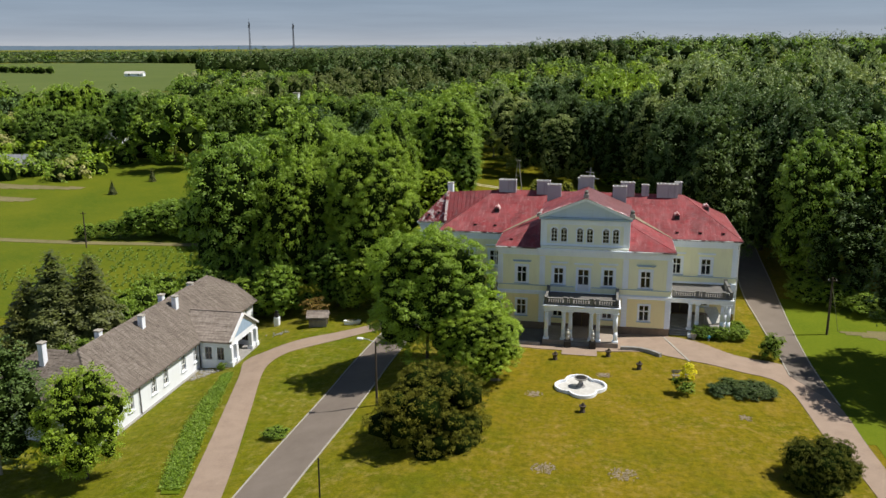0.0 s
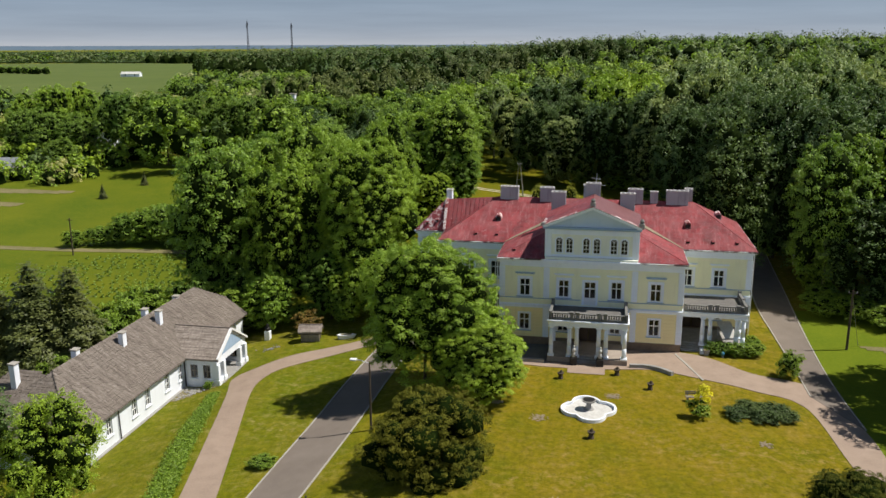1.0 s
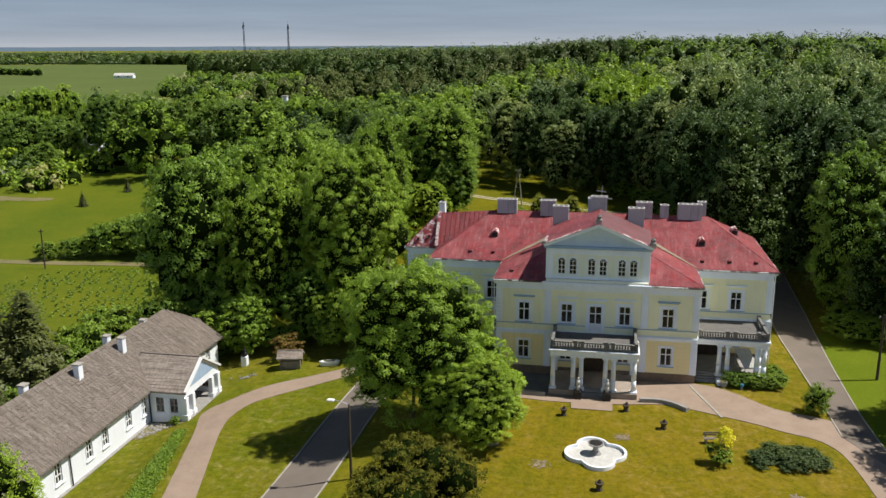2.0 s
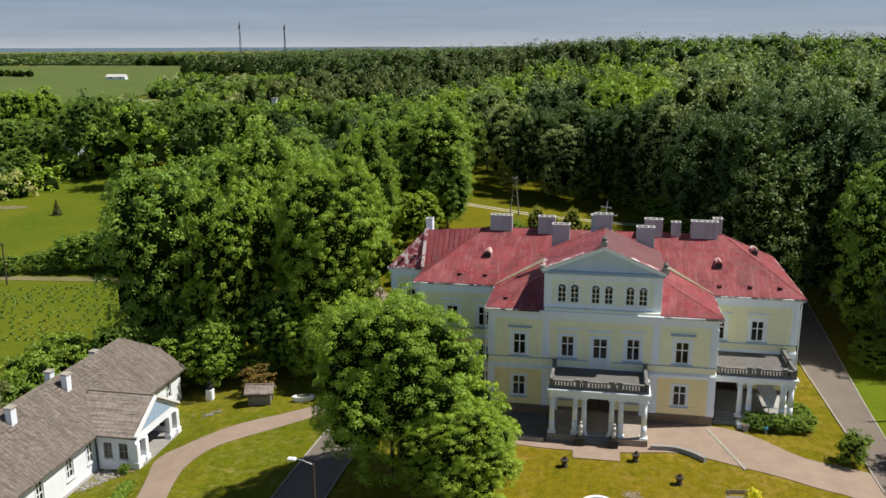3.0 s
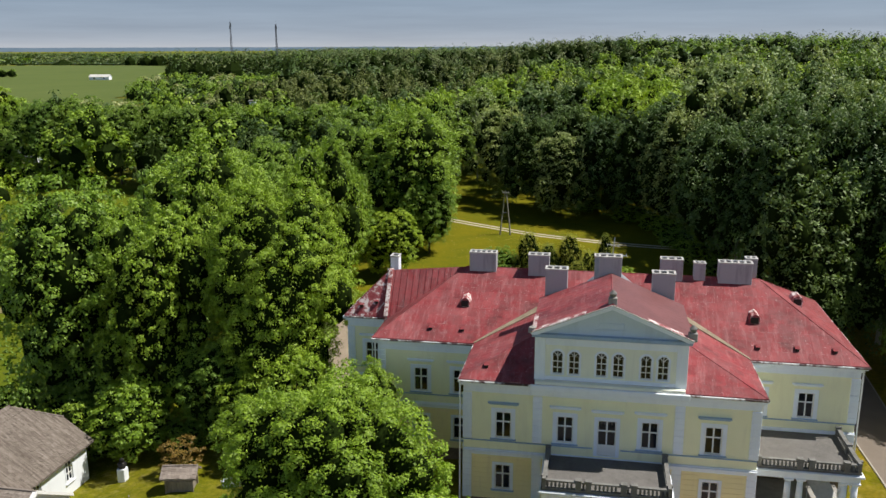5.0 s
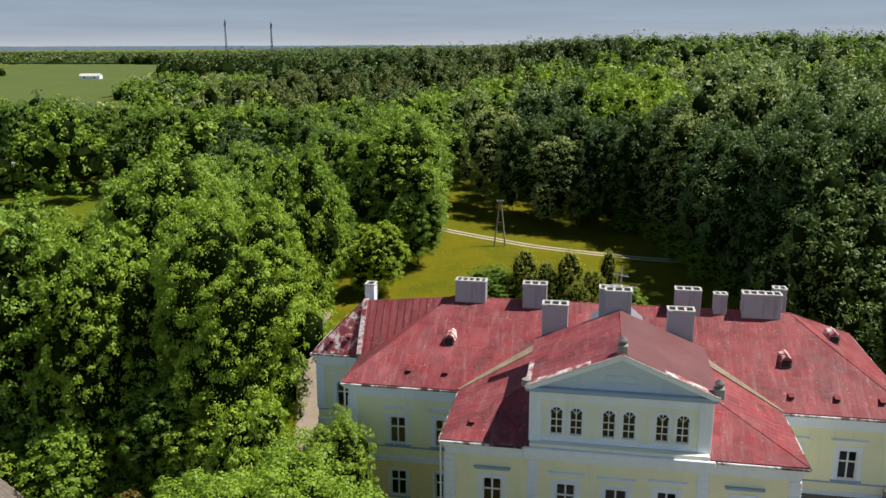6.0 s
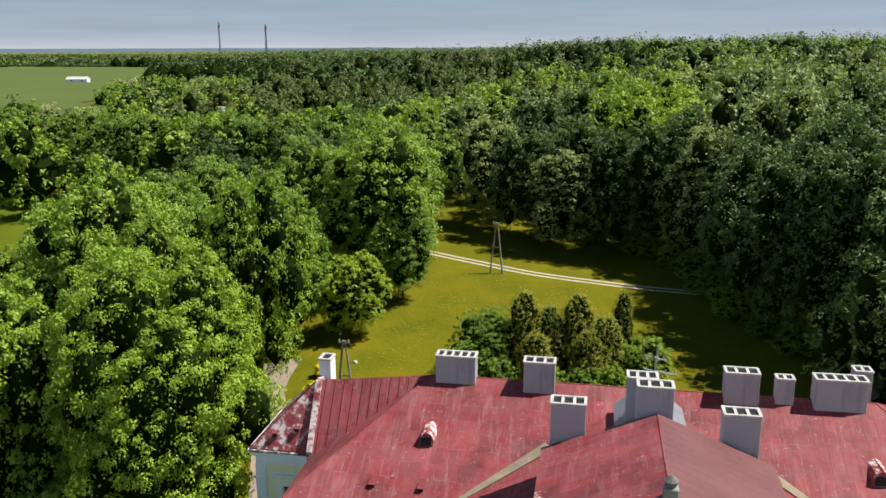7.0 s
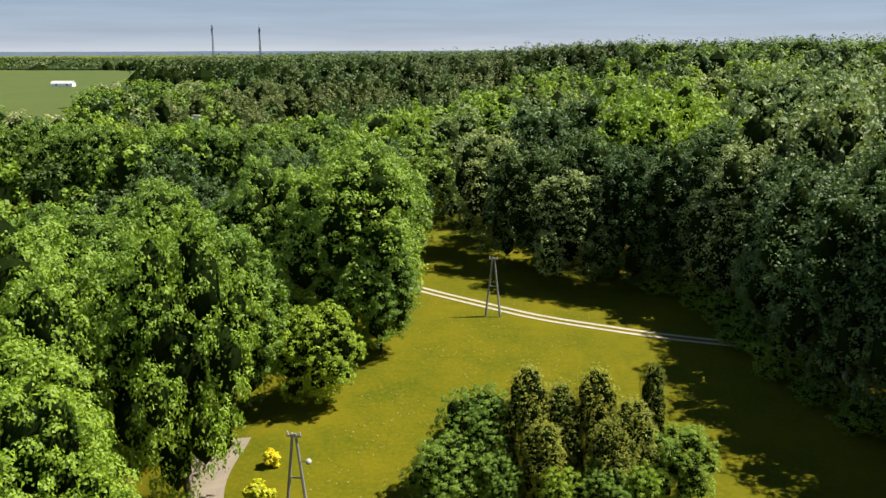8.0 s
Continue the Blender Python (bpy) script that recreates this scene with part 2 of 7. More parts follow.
def red_roof():
    m = material("red_painted_sheet", (0.3, 0.035, 0.045), 0.68, 0.0, 0.2)
    n, l = m.node_tree.nodes, m.node_tree.links
    tc, sheets = n.new("ShaderNodeTexCoord"), n.new("ShaderNodeTexBrick")
    l.new(tc.outputs["Object"], sheets.inputs["Vector"])
    sheets.inputs["Color1"].default_value, sheets.inputs["Color2"].default_value = (0.80, 0.82, 0.82, 1), (1.22, 1.18, 1.18, 1)
    sheets.inputs["Mortar"].default_value = (0.72, 0.72, 0.72, 1)
    sheets.inputs["Scale"].default_value, sheets.inputs["Mortar Size"].default_value = 1.0, 0.012
    sheets.inputs["Brick Width"].default_value, sheets.inputs["Row Height"].default_value = 0.66, 0.85
    broad, patch_tone = tex_noise(m, 0.33, 6, 0.68), tex_noise(m, 1.1, 5, 0.7)
    streak = tex_noise(m, 0.9, 7, 0.75, (3.4, 0.4, 0.4))
    fine, speck = tex_noise(m, 6, 7, 0.8), tex_noise(m, 3.4, 8, 0.82)
    c = ramp(m, broad, ((0.34, (0.13, 0.034, 0.036)), (0.48, (0.255, 0.040, 0.046)), (0.66, (0.31, 0.078, 0.082))))
    c = mix(m, ramp(m, patch_tone, ((0.40, (0, 0, 0)), (0.62, (0.6, 0.6, 0.6)))), c, (0.225, 0.085, 0.088))
    c = mix(m, 0.75, c, sheets.outputs["Color"], "MULTIPLY")
    c = mix(m, ramp(m, streak, ((0.52, (0, 0, 0)), (0.72, (0.6, 0.6, 0.6)))), c, (0.42, 0.20, 0.20))
    c = mix(m, ramp(m, fine, ((0.52, (0, 0, 0)), (0.74, (0.7, 0.7, 0.7)))), c, (0.120, 0.040, 0.042))
    # paint scraped off along some of the sheet joints
    joint = ramp(m, tex_noise(m, 0.8, 4, 0.7), ((0.50, (0, 0, 0)), (0.60, (1, 1, 1))))
    c = mix(m, mix(m, 1.0, joint, mix(m, sheets.outputs["Fac"], (0, 0, 0), (0.3, 0.3, 0.3)), "MULTIPLY"), c, (0.56, 0.38, 0.38))
    c = mix(m, ramp(m, speck, ((0.60, (0, 0, 0)), (0.69, (0.9, 0.9, 0.9)))), c, (0.66, 0.52, 0.51))
    return finish(m, c, fine, 0.15, 0.01, ramp(m, broad, ((0.3, (0.5,) * 3), (0.7, (0.72,) * 3))))


RED = red_roof()
FLAKED = material("flaking_red_sheet", (0.4, 0.1, 0.1), 0.65)
_f = tex_noise(FLAKED, 1.7, 6, 0.75)
finish(FLAKED, ramp(FLAKED, _f, ((0.38, (0.22, 0.03, 0.038)), (0.52, (0.34, 0.09, 0.095)), (0.57, (0.70, 0.62, 0.60)))), _f, 0.1)


WORN = material("bare_worn_sheet", (0.6, 0.5, 0.5), 0.65)
_w = tex_noise(WORN, 2.2, 6, 0.75)
finish(WORN, ramp(WORN, _w, ((0.42, (0.26, 0.05, 0.055)), (0.49, (0.45, 0.25, 0.24)), (0.54, (0.74, 0.68, 0.66)))), _w, 0.1)


def shingle_mat(name="weathered_shingle", tone=1.0):
    m = material(name, (0.2, 0.17, 0.14), 0.9, 0, 0.2)
    n, l = m.node_tree.nodes, m.node_tree.links
    geo = n.new("ShaderNodeNewGeometry")
    c = ramp(m, geo.outputs["Random Per Island"], ((0.0, (0.150, 0.125, 0.105)), (0.5, (0.172, 0.146, 0.123)), (1.0, (0.205, 0.176, 0.150))))
    streak = tex_noise(m, 1.3, 7, 0.75, (0.3, 4.0, 0.3))
    c = mix(m, 1.0, c, ramp(m, streak, ((0.3, (0.52 * tone, 0.50 * tone, 0.48 * tone)), (0.7, (1.42 * tone, 1.43 * tone, 1.47 * tone)))), "MULTIPLY")
    return finish(m, c, tex_noise(m, 15, 5), 0.4, 0.01)


SHINGLE = shingle_mat()
PALE_SHINGLE = shingle_mat("pale_shingle", 1.55)
LEAF = dict(
    maple=leaf_material("maple_leaf", (0.120, 0.215, 0.016), (0.325, 0.460, 0.030), 0.26),
    lime=leaf_material("lime_leaf", (0.085, 0.165, 0.018), (0.255, 0.390, 0.036), 0.24),
    linden=leaf_material("linden_leaf", (0.062, 0.128, 0.016), (0.200, 0.315, 0.032), 0.22),
    dark=leaf_material("dark_leaf", (0.038, 0.074, 0.021), (0.112, 0.185, 0.046), 0.2, 0.62, 0.5),
    olive=leaf_material("olive_leaf", (0.100, 0.185, 0.020), (0.265, 0.400, 0.036), 0.28),
    silver=leaf_material("silver_leaf", (0.125, 0.180, 0.066), (0.325, 0.400, 0.150), 0.2, 0.62, 0.5),
    pine=leaf_material("pine_needle", (0.062, 0.086, 0.022), (0.155, 0.195, 0.046), 0.1),
    spruce=leaf_material("spruce_needle", (0.048, 0.066, 0.014), (0.125, 0.145, 0.032), 0.1),
    yew=leaf_material("yew_needle", (0.055, 0.068, 0.010), (0.155, 0.160, 0.022), 0.1, 0.8, 0.15),
    thuja=leaf_material("thuja_scale", (0.140, 0.175, 0.018), (0.360, 0.385, 0.040), 0.22),
    juniper=leaf_material("juniper_needle", (0.036, 0.066, 0.014), (0.088, 0.138, 0.026), 0.1),
    hedge=leaf_material("hedge_leaf", (0.095, 0.170, 0.015), (0.230, 0.350, 0.030), 0.25),
    gold=leaf_material("golden_leaf", (0.120, 0.205, 0.016), (0.300, 0.430, 0.028), 0.26),
    pale=leaf_material("pale_blossom_leaf", (0.26, 0.28, 0.10), (0.50, 0.50, 0.24), 0.25),
    rust=leaf_material("rusty_leaf", (0.18, 0.11, 0.02), (0.36, 0.21, 0.04), 0.25),
)
# near-black hulls that fill crowns; the shade between leaves is put into their colour
SHADE_CORE = mottled("painted_crown_shade", (0.003, 0.006, 0.001), (0.018, 0.032, 0.005), 3.0, 34, 0.95, 0.8, None, 0, 0.03)


# ---- mesh helpers ----
def mesh_object(name, bm, mat, smooth=False):
    me = bpy.data.meshes.new(name)
    bm.to_mesh(me)
    bm.free()
    me.materials.append(mat)
    if smooth:
        me.shade_smooth()
    return me


def part(name, bm, mat, parent, label="", smooth=False):
    ob = new(name, mesh_object(name, bm, mat, smooth))
    ob.parent = parent
    return tagged(ob, label)


def thing(name, label, category, at=(0, 0, 0), rz=0, group="", kind=""):
    ob = new(name)
    ob.empty_display_size = 0.2
    ob.matrix_basis = pose(*at, 0, 0, rz)
    return tagged(ob, label, category, group, kind)


def solid(name, bm, mat, label, category, kind="", group="", smooth=False):
    return tagged(new(name, mesh_object(name, bm, mat, smooth)), label, category, group, kind)


def box(bm, x0, x1, y0, y1, z0, z1, bevel=0.0):
    made = bmesh.ops.create_cube(bm, size=1)["verts"]
    for v in made:
        v.co = ((x0 + x1) / 2 + v.co.x * (x1 - x0), (y0 + y1) / 2 + v.co.y * (y1 - y0), (z0 + z1) / 2 + v.co.z * (z1 - z0))
    if bevel:
        edges = list({e for v in made for e in v.link_edges})
        bmesh.ops.bevel(bm, geom=edges, offset=bevel, segments=1, affect="EDGES")
    return bm


def boxed(*sizes, bevel=0.0):
    bm = bmesh.new()
    for s in sizes:
        box(bm, *s, bevel=bevel)
    return bm


def cone(bm, x, y, z0, z1, r0, r1, n=12):
    made = bmesh.ops.create_cone(bm, cap_ends=True, segments=n, radius1=r0, radius2=r1, depth=z1 - z0)["verts"]
    for v in made:
        v.co += Vector((x, y, (z0 + z1) / 2))
    return bm


def rod(bm, a, b, r0, r1=None, n=8):
    a, b = Vector(a), Vector(b)
    r1 = r0 if r1 is None else r1
    d = b - a
    m = Matrix.Translation((a + b) / 2) @ d.to_track_quat("Z", "Y").to_matrix().to_4x4()
    bmesh.ops.create_cone(bm, cap_ends=True, segments=n, radius1=r0, radius2=r1, depth=d.length, matrix=m)
    return bm


def slab(bm, corners, thick):
    """A plate of that thickness under the given outline of corners."""
    top = [bm.verts.new(c) for c in corners]
    low = [bm.verts.new((c[0], c[1], c[2] - thick)) for c in corners]
    bm.faces.new(top)
    bm.faces.new(low[::-1])
    for i in range(len(top)):
        j = (i + 1) % len(top)
        bm.faces.new((top[j], top[i], low[i], low[j]))
    bmesh.ops.recalc_face_normals(bm, faces=bm.faces[:])
    return bm


def extruded(bm, outline, axis, a, b):
    """A prism: outline points in the two other axes, from a to b along the axis."""
    def place(p, d):
        return (p[0], d, p[1]) if axis == "y" else (d, p[0], p[1]) if axis == "x" else (p[0], p[1], d)
    one = [bm.verts.new(place(p, a)) for p in outline]
    two = [bm.verts.new(place(p, b)) for p in outline]
    bm.faces.new(one)
    bm.faces.new(two[::-1])
    for i in range(len(one)):
        j = (i + 1) % len(one)
        bm.faces.new((one[j], one[i], two[i], two[j]))
    bmesh.ops.recalc_face_normals(bm, faces=bm.faces[:])
    return bm


# ---- ground ----
def step(a, b, v):
    t = min(1.0, max(0.0, (v - a) / (b - a)))
    return t * t * (3 - 2 * t)


def gz(x, y):
    """Height of the ground."""
    edge = -9 - 22 * step(10, 60, y)
    z = -2.0 * step(edge, edge - 22, x) - 1.4 * step(-31, -41, x)
    z += 1.4 * step(28, 75, y) * (1 - step(-30, -60, x))
    z -= 0.5 * step(12, 22, x) * (1 - step(0, 30, y))
    far = math.hypot(x, y + 90)
    z += 12.5 * step(150, 460, far) + 4.0 * step(300, 900, far) * step(-0.35, 0.32, math.atan2(x, y + 90))
    z += 1.2 * step(220, 700, far) * noise.noise(Vector((x * 0.004, y * 0.004, 3.1)))
    return z


def grid_axis(lo, hi, fine, far_lo, far_hi):
    out, v, d = [], lo, fine
    while v > far_lo:
        d *= 1.22
        v -= d
        out.append(v)
    out = out[::-1]
    v = lo
    while v <= hi:
        out.append(v)
        v += fine
    d = fine
    while v < far_hi:
        out.append(v)
        d *= 1.22
        v += d
    return out + [v]


gx, gy = grid_axis(-170, 90, 2.0, -4600, 4600), grid_axis(-110, 150, 2.0, -3000, 4700)
gv = [(x, y, gz(x, y)) for y in gy for x in gx]
gf = [(j * len(gx) + i, j * len(gx) + i + 1, (j + 1) * len(gx) + i + 1, (j + 1) * len(gx) + i) for j in range(len(gy) - 1) for i in range(len(gx) - 1)]
gm = bpy.data.meshes.new("ground")
gm.from_pydata(gv, [], gf)
gm.materials.append(GRASS)
gm.shade_smooth()
tagged(new("ground", gm), "sunlit mown lawn and rough grass over gently falling ground", "ground", "", "structure")


def smooth_line(points, spacing=1.0):
    """A Catmull-Rom line through the points, at about that spacing."""
    p = [Vector(q) for q in points]
    p = [2 * p[0] - p[1], *p, 2 * p[-1] - p[-2]]
    out = []
    for a, b, c, d in zip(p, p[1:], p[2:], p[3:]):
        n = max(2, int((c - b).length / spacing))
        for k in range(n):
            t = k / n
            out.append(0.5 * (2 * b + (c - a) * t + (2 * a - 5 * b + 4 * c - d) * t * t + (3 * b - a - 3 * c + d) * t * t * t))
    return out + [p[-2]]


def ribbon(name, left, right, lift, mat, label, category, across=4, thick=0.12):
    """A way between two edge lines, laid on the ground."""
    n = max(len(left), len(right))
    def at(line, s):
        q = s * (len(line) - 1)
        i = min(int(q), len(line) - 2)
        return line[i].lerp(line[i + 1], q - i)
    bm = bmesh.new()
    rows = []
    for k in range(n):
        a, b = at(left, k / (n - 1)), at(right, k / (n - 1))
        row = []
        for i in range(across + 1):
            p = a.lerp(b, i / across)
            row.append(bm.verts.new((p.x, p.y, gz(p.x, p.y) + lift)))
        rows.append(row)
    for r, s in zip(rows, rows[1:]):
        for i in range(across):
            bm.faces.new((r[i], r[i + 1], s[i + 1], s[i]))
    bmesh.ops.recalc_face_normals(bm, faces=bm.faces[:])
    if sum(f.normal.z for f in bm.faces) < 0:
        bmesh.ops.reverse_faces(bm, faces=bm.faces[:])
    rim = [e for e in bm.edges if e.is_boundary]
    new_rim = bmesh.ops.extrude_edge_only(bm, edges=rim)["geom"]
    for v in new_rim:
        if isinstance(v, bmesh.types.BMVert):
            v.co.z -= thick
    return solid(name, bm, mat, label, category, "structure")


def kerb(line, name="kerb", width=0.12, high=0.1, mat=None, label="pale concrete kerb along the driveway"):
    """A kerb of real section along a line on the ground."""
    bm = bmesh.new()
    rows = []
    for k, p in enumerate(line):
        d = (line[min(k + 1, len(line) - 1)] - line[max(k - 1, 0)]).normalized()
        s = Vector((-d.y, d.x)) * width / 2
        z = gz(p.x, p.y)
        rows.append([bm.verts.new((p.x - s.x, p.y - s.y, z - 0.1)), bm.verts.new((p.x - s.x, p.y - s.y, z + high)), bm.verts.new((p.x + s.x, p.y + s.y, z + high)), bm.verts.new((p.x + s.x, p.y + s.y, z - 0.1))])
    for r, q in zip(rows, rows[1:]):
        for i in range(3):
            bm.faces.new((r[i], r[i + 1], q[i + 1], q[i]))
    bm.faces.new(rows[0])
    bm.faces.new(rows[-1][::-1])
    bmesh.ops.recalc_face_normals(bm, faces=bm.faces[:])
    return solid(name, bm, mat or KERB, label, "kerb", "structure")


def V2(*pts):
    return [Vector((*p, 0)) for p in pts]


def patch(name, outline, lift, mat, label, category, kind="structure", cell=2.0):
    """A level-edged plot laid on the ground: a fine grid cut to the outline."""
    xs, ys = [p[0] for p in outline], [p[1] for p in outline]
    bm = bmesh.new()
    nx, ny = max(2, int((max(xs) - min(xs)) / cell)), max(2, int((max(ys) - min(ys)) / cell))
    bmesh.ops.create_grid(bm, x_segments=nx, y_segments=ny, size=0.5)
    for v in bm.verts:
        v.co.x = min(xs) + (v.co.x + 0.5) * (max(xs) - min(xs))
        v.co.y = min(ys) + (v.co.y + 0.5) * (max(ys) - min(ys))
    def inside(x, y):
        hit = False
        for (x1, y1), (x2, y2) in zip(outline, outline[1:] + outline[:1]):
            if (y1 > y) != (y2 > y) and x < (x2 - x1) * (y - y1) / (y2 - y1) + x1:
                hit = not hit
        return hit
    drop = [f for f in bm.faces if not inside(*f.calc_center_median().xy)]
    bmesh.ops.delete(bm, geom=drop, context="FACES")
    for v in bm.verts:
        v.co.z = gz(v.co.x, v.co.y) + lift
    return solid(name, bm, mat, label, category, kind)

# ---- ways ----
grey_l = smooth_line(V2((-27.5, -170), (-25.2, -90), (-24.6, -60), (-24.25, -37.3), (-23.95, -28.3), (-23.5, -18.3), (-23.3, -10), (-22.6, 0), (-20.8, 8)))
grey_r = smooth_line(V2((-23.5, -170), (-21.2, -90), (-20.6, -60), (-20.1, -37.2), (-19.8, -30.6), (-19.3, -20.6), (-19.1, -10), (-18.6, 0), (-17.6, 8)))
ribbon("driveway", grey_l, grey_r, 0.03, ASPHALT, "grey asphalt drive with pale kerbs, partly in tree shade", "drive")
kerb(grey_l), kerb(grey_r)
red_l = smooth_line(V2((-24.6, -52), (-28.3, -37.3), (-31.7, -23.9), (-34.6, -13.5), (-36.2, -8.5), (-35.0, -6.2), (-31.6, -2.2), (-26.2, 2.0), (-22.4, 4.4)))
red_r = smooth_line(V2((-21.9, -52), (-25.4, -36.8), (-29.2, -23.4), (-32.2, -13.0), (-32.6, -9.4), (-31.8, -6.8), (-29.4, -4.0), (-25.0, -0.2), (-21.8, 2.0)))
ribbon("brick_path", red_l, red_r, 0.05, PAVER, "pinkish brick-paved path curving to the white house", "path")
fore_l = smooth_line(V2((-7.4, -5.6), (-3, -6.0), (2.5, -5.6), (6.6, -5.0), (11.0, -6.6), (15.5, -8.4), (19.4, -10.6), (20.6, -21.6), (22.0, -31), (23.5, -60), (25, -100), (26, -170)))
fore_r = smooth_line(V2((-8.2, 0.2), (-3, 0.2), (3, 0.2), (9.3, 0.4), (12.3, -0.8), (15.8, -3.8), (21.0, -5.6), (23.3, -14.5), (23.9, -27), (27.0, -60), (28.5, -100), (29.5, -170)))
ribbon("forecourt", fore_l, fore_r, 0.045, PAVER, "pale brick-paved forecourt and path before the palace", "path")
side_l = smooth_line(V2((20.4, -8.0), (20.35, 0), (20.1, 10), (19.9, 18), (20.6, 32), (22.5, 60)))
side_r = smooth_line(V2((23.4, -14.5), (23.1, -5.0), (23.4, 6), (23.9, 17), (24.6, 30), (26.0, 60)))
ribbon("side_road", side_l, side_r, 0.06, ASPHALT, "grey asphalt road beside the palace, running under the trees", "road")
kerb(side_l), kerb(side_r)
yard_l = smooth_line(V2((-22.4, 4.4), (-24.2, 12), (-27.0, 24), (-33.2, 40), (-36, 48)))
yard_r = smooth_line(V2((-17.6, 8), (-20.9, 12), (-21.0, 20), (-24.6, 30), (-30.2, 40.5), (-31.2, 48)))
ribbon("service_lane", yard_l, yard_r, 0.035, GRAVEL, "pale gravel lane round the palace", "path")
for off in (-0.62, 0.62):
    mid = smooth_line(V2((-34, 94), (-25, 88.0), (-17, 83.5), (-10.4, 80.0), (-3, 77.5), (4.1, 75.6), (14, 74)))
    a = [p + Vector((0.35, 0.9, 0)).normalized() * (off - 0.26) for p in mid]
    b = [p + Vector((0.35, 0.9, 0)).normalized() * (off + 0.26) for p in mid]
    ribbon("wheel_track", a, b, 0.04, SAND, "pale sandy wheel track across the park lawn", "track", 2, 0.05)
fp = smooth_line(V2((-190, 39.5), (-104.6, 40.4), (-74, 42.9), (-52, 45)), 3)
ribbon("field_path", fp, [p + Vector((0, 2.2, 0)) for p in fp], 0.1, SOIL, "pale sandy path between garden and meadow", "path", 2, 0.05)
patch("meadow", [(-190, 2), (-53, 2), (-51, 40), (-62, 84), (-62, 122), (-190, 130)], 0.05, MEADOW, "rough green meadow and garden ground", "meadow", "structure", 2.0)
patch("verge", [(31, -110), (88, -110), (88, 18), (22.3, 18), (22.3, -12), (23.0, -18), (26, -50)], 0.035, VERGE, "bright green grass verge beside the road", "grass")
patch("bare_patch", [(28, 6.5), (33, 7.5), (37, 6.2), (33, 4.6)], 0.07, SOIL, "patch of bare brown soil on the verge", "soil", "structure", 0.5)
patch("park_lawn", [(-40, 23.5), (19, 23.5), (19, 112), (-40, 112)], 0.015, PARK, "sunlit yellow-green park lawn behind the palace", "lawn")
patch("garden_plot", [(-137, 69), (-123, 72), (-122.5, 75.5), (-137, 75)], 0.1, SOIL, "bare dug garden plot in the meadow", "plot", "structure", 0.7)
patch("garden_plot", [(-144, 81.5), (-120, 86.5), (-119.5, 89.5), (-144, 87.5)], 0.1, SOIL, "bare dug garden plot in the meadow", "plot", "structure", 0.7)
FIELD = [(-150, 240), (-205, 290), (-240, 380), (-330, 570), (-386, 744), (-422, 843), (-584, 858), (-704, 815), (-1000, 760), (-760, 520), (-420, 240)]
patch("crop_field", FIELD, 0.35, CROP, "broad pale green crop field in the distance", "field", "structure", 12)
patch("forest_floor", [(-1700, 900), (-584, 872), (-415, 858), (-378, 744), (-320, 570), (-228, 380), (-190, 290), (-135, 250), (-60, 200), (130, 200), (900, 1000), (1100, 2400), (-1900, 2400)], 1.2, FOREST_FLOOR, "floor of the far woods, tree shade put into its dark colour", "forest floor", "structure", 25)
bed_a = smooth_line(V2((-36.7, -12.8), (-34.9, -22.7), (-32.4, -31.6), (-30.2, -37.4)))
bed_b = smooth_line(V2((-35.7, -13.0), (-32.9, -23.0), (-30.4, -31.4), (-28.8, -37.2)))
ribbon("flower_border", bed_a, bed_b, 0.1, FLOWERBED, "strip of lush green ground cover beside the path", "plant bed", 5)

# ---- trees ----
rng = np.random.default_rng(7)


def unit(v):
    return v / np.maximum(np.linalg.norm(v, axis=-1, keepdims=True), 1e-6)


def cards_mesh(name, centres, normals, size, mats, which=None, flat=0.6, droop=0.0):
    """One mesh of small leaf sprays, each its own island."""
    n = len(centres)
    a = unit(np.cross(normals, rng.normal(size=(n, 3))))
    b = np.cross(normals, a)
    s = (size * rng.uniform(0.6, 1.25, n))[:, None]
    v = np.empty((n, 3, 3))
    v[:, 0] = centres - a * s
    v[:, 1] = centres + a * s * 0.6 + b * s * flat
    v[:, 2] = centres + a * s * 0.6 - b * s * flat
    v[:, :, 2] -= droop * np.abs(rng.normal(size=(n, 1)))
    me = bpy.data.meshes.new(name)
    me.vertices.add(n * 3)
    me.vertices.foreach_set("co", v.reshape(-1))
    me.loops.add(n * 3)
    me.loops.foreach_set("vertex_index", np.arange(n * 3))
    me.polygons.add(n)
    me.polygons.foreach_set("loop_start", np.arange(n) * 3)
    for m in mats:
        me.materials.append(m)
    if which is not None:
        me.polygons.foreach_set("material_index", which)
    me.update()
    return me


def lobes_for(shape, n):
    """Centres and radii of a crown's main billows, in a crown 2 wide and 2 high about the origin."""
    c, r = [(0, 0, 0.0)], [0.6 if shape != "cone" else 0.4]
    for k in range(n):
        u = -0.85 + 1.8 * (k + rng.uniform(0, 1)) / n
        a = k * 2.399 + rng.uniform(-0.5, 0.5)
        if shape == "round":
            w = math.sqrt(max(0, 1 - u * u)) * (1.0 if u > 0 else 1.05)
        elif shape == "tall":
            w = 0.85 * math.sqrt(max(0, 1 - u * u)) + 0.08
        else:
            w = 0.92 * math.sqrt(max(0, 1 - u) / 2) + 0.03
        d = rng.uniform(0.5, 0.86)
        c.append((math.cos(a) * w * d, math.sin(a) * w * d, u * 0.78))
        r.append(rng.uniform(0.2, 0.38) * (1 if shape != "cone" else 0.62))
    return np.array(c), np.array(r)


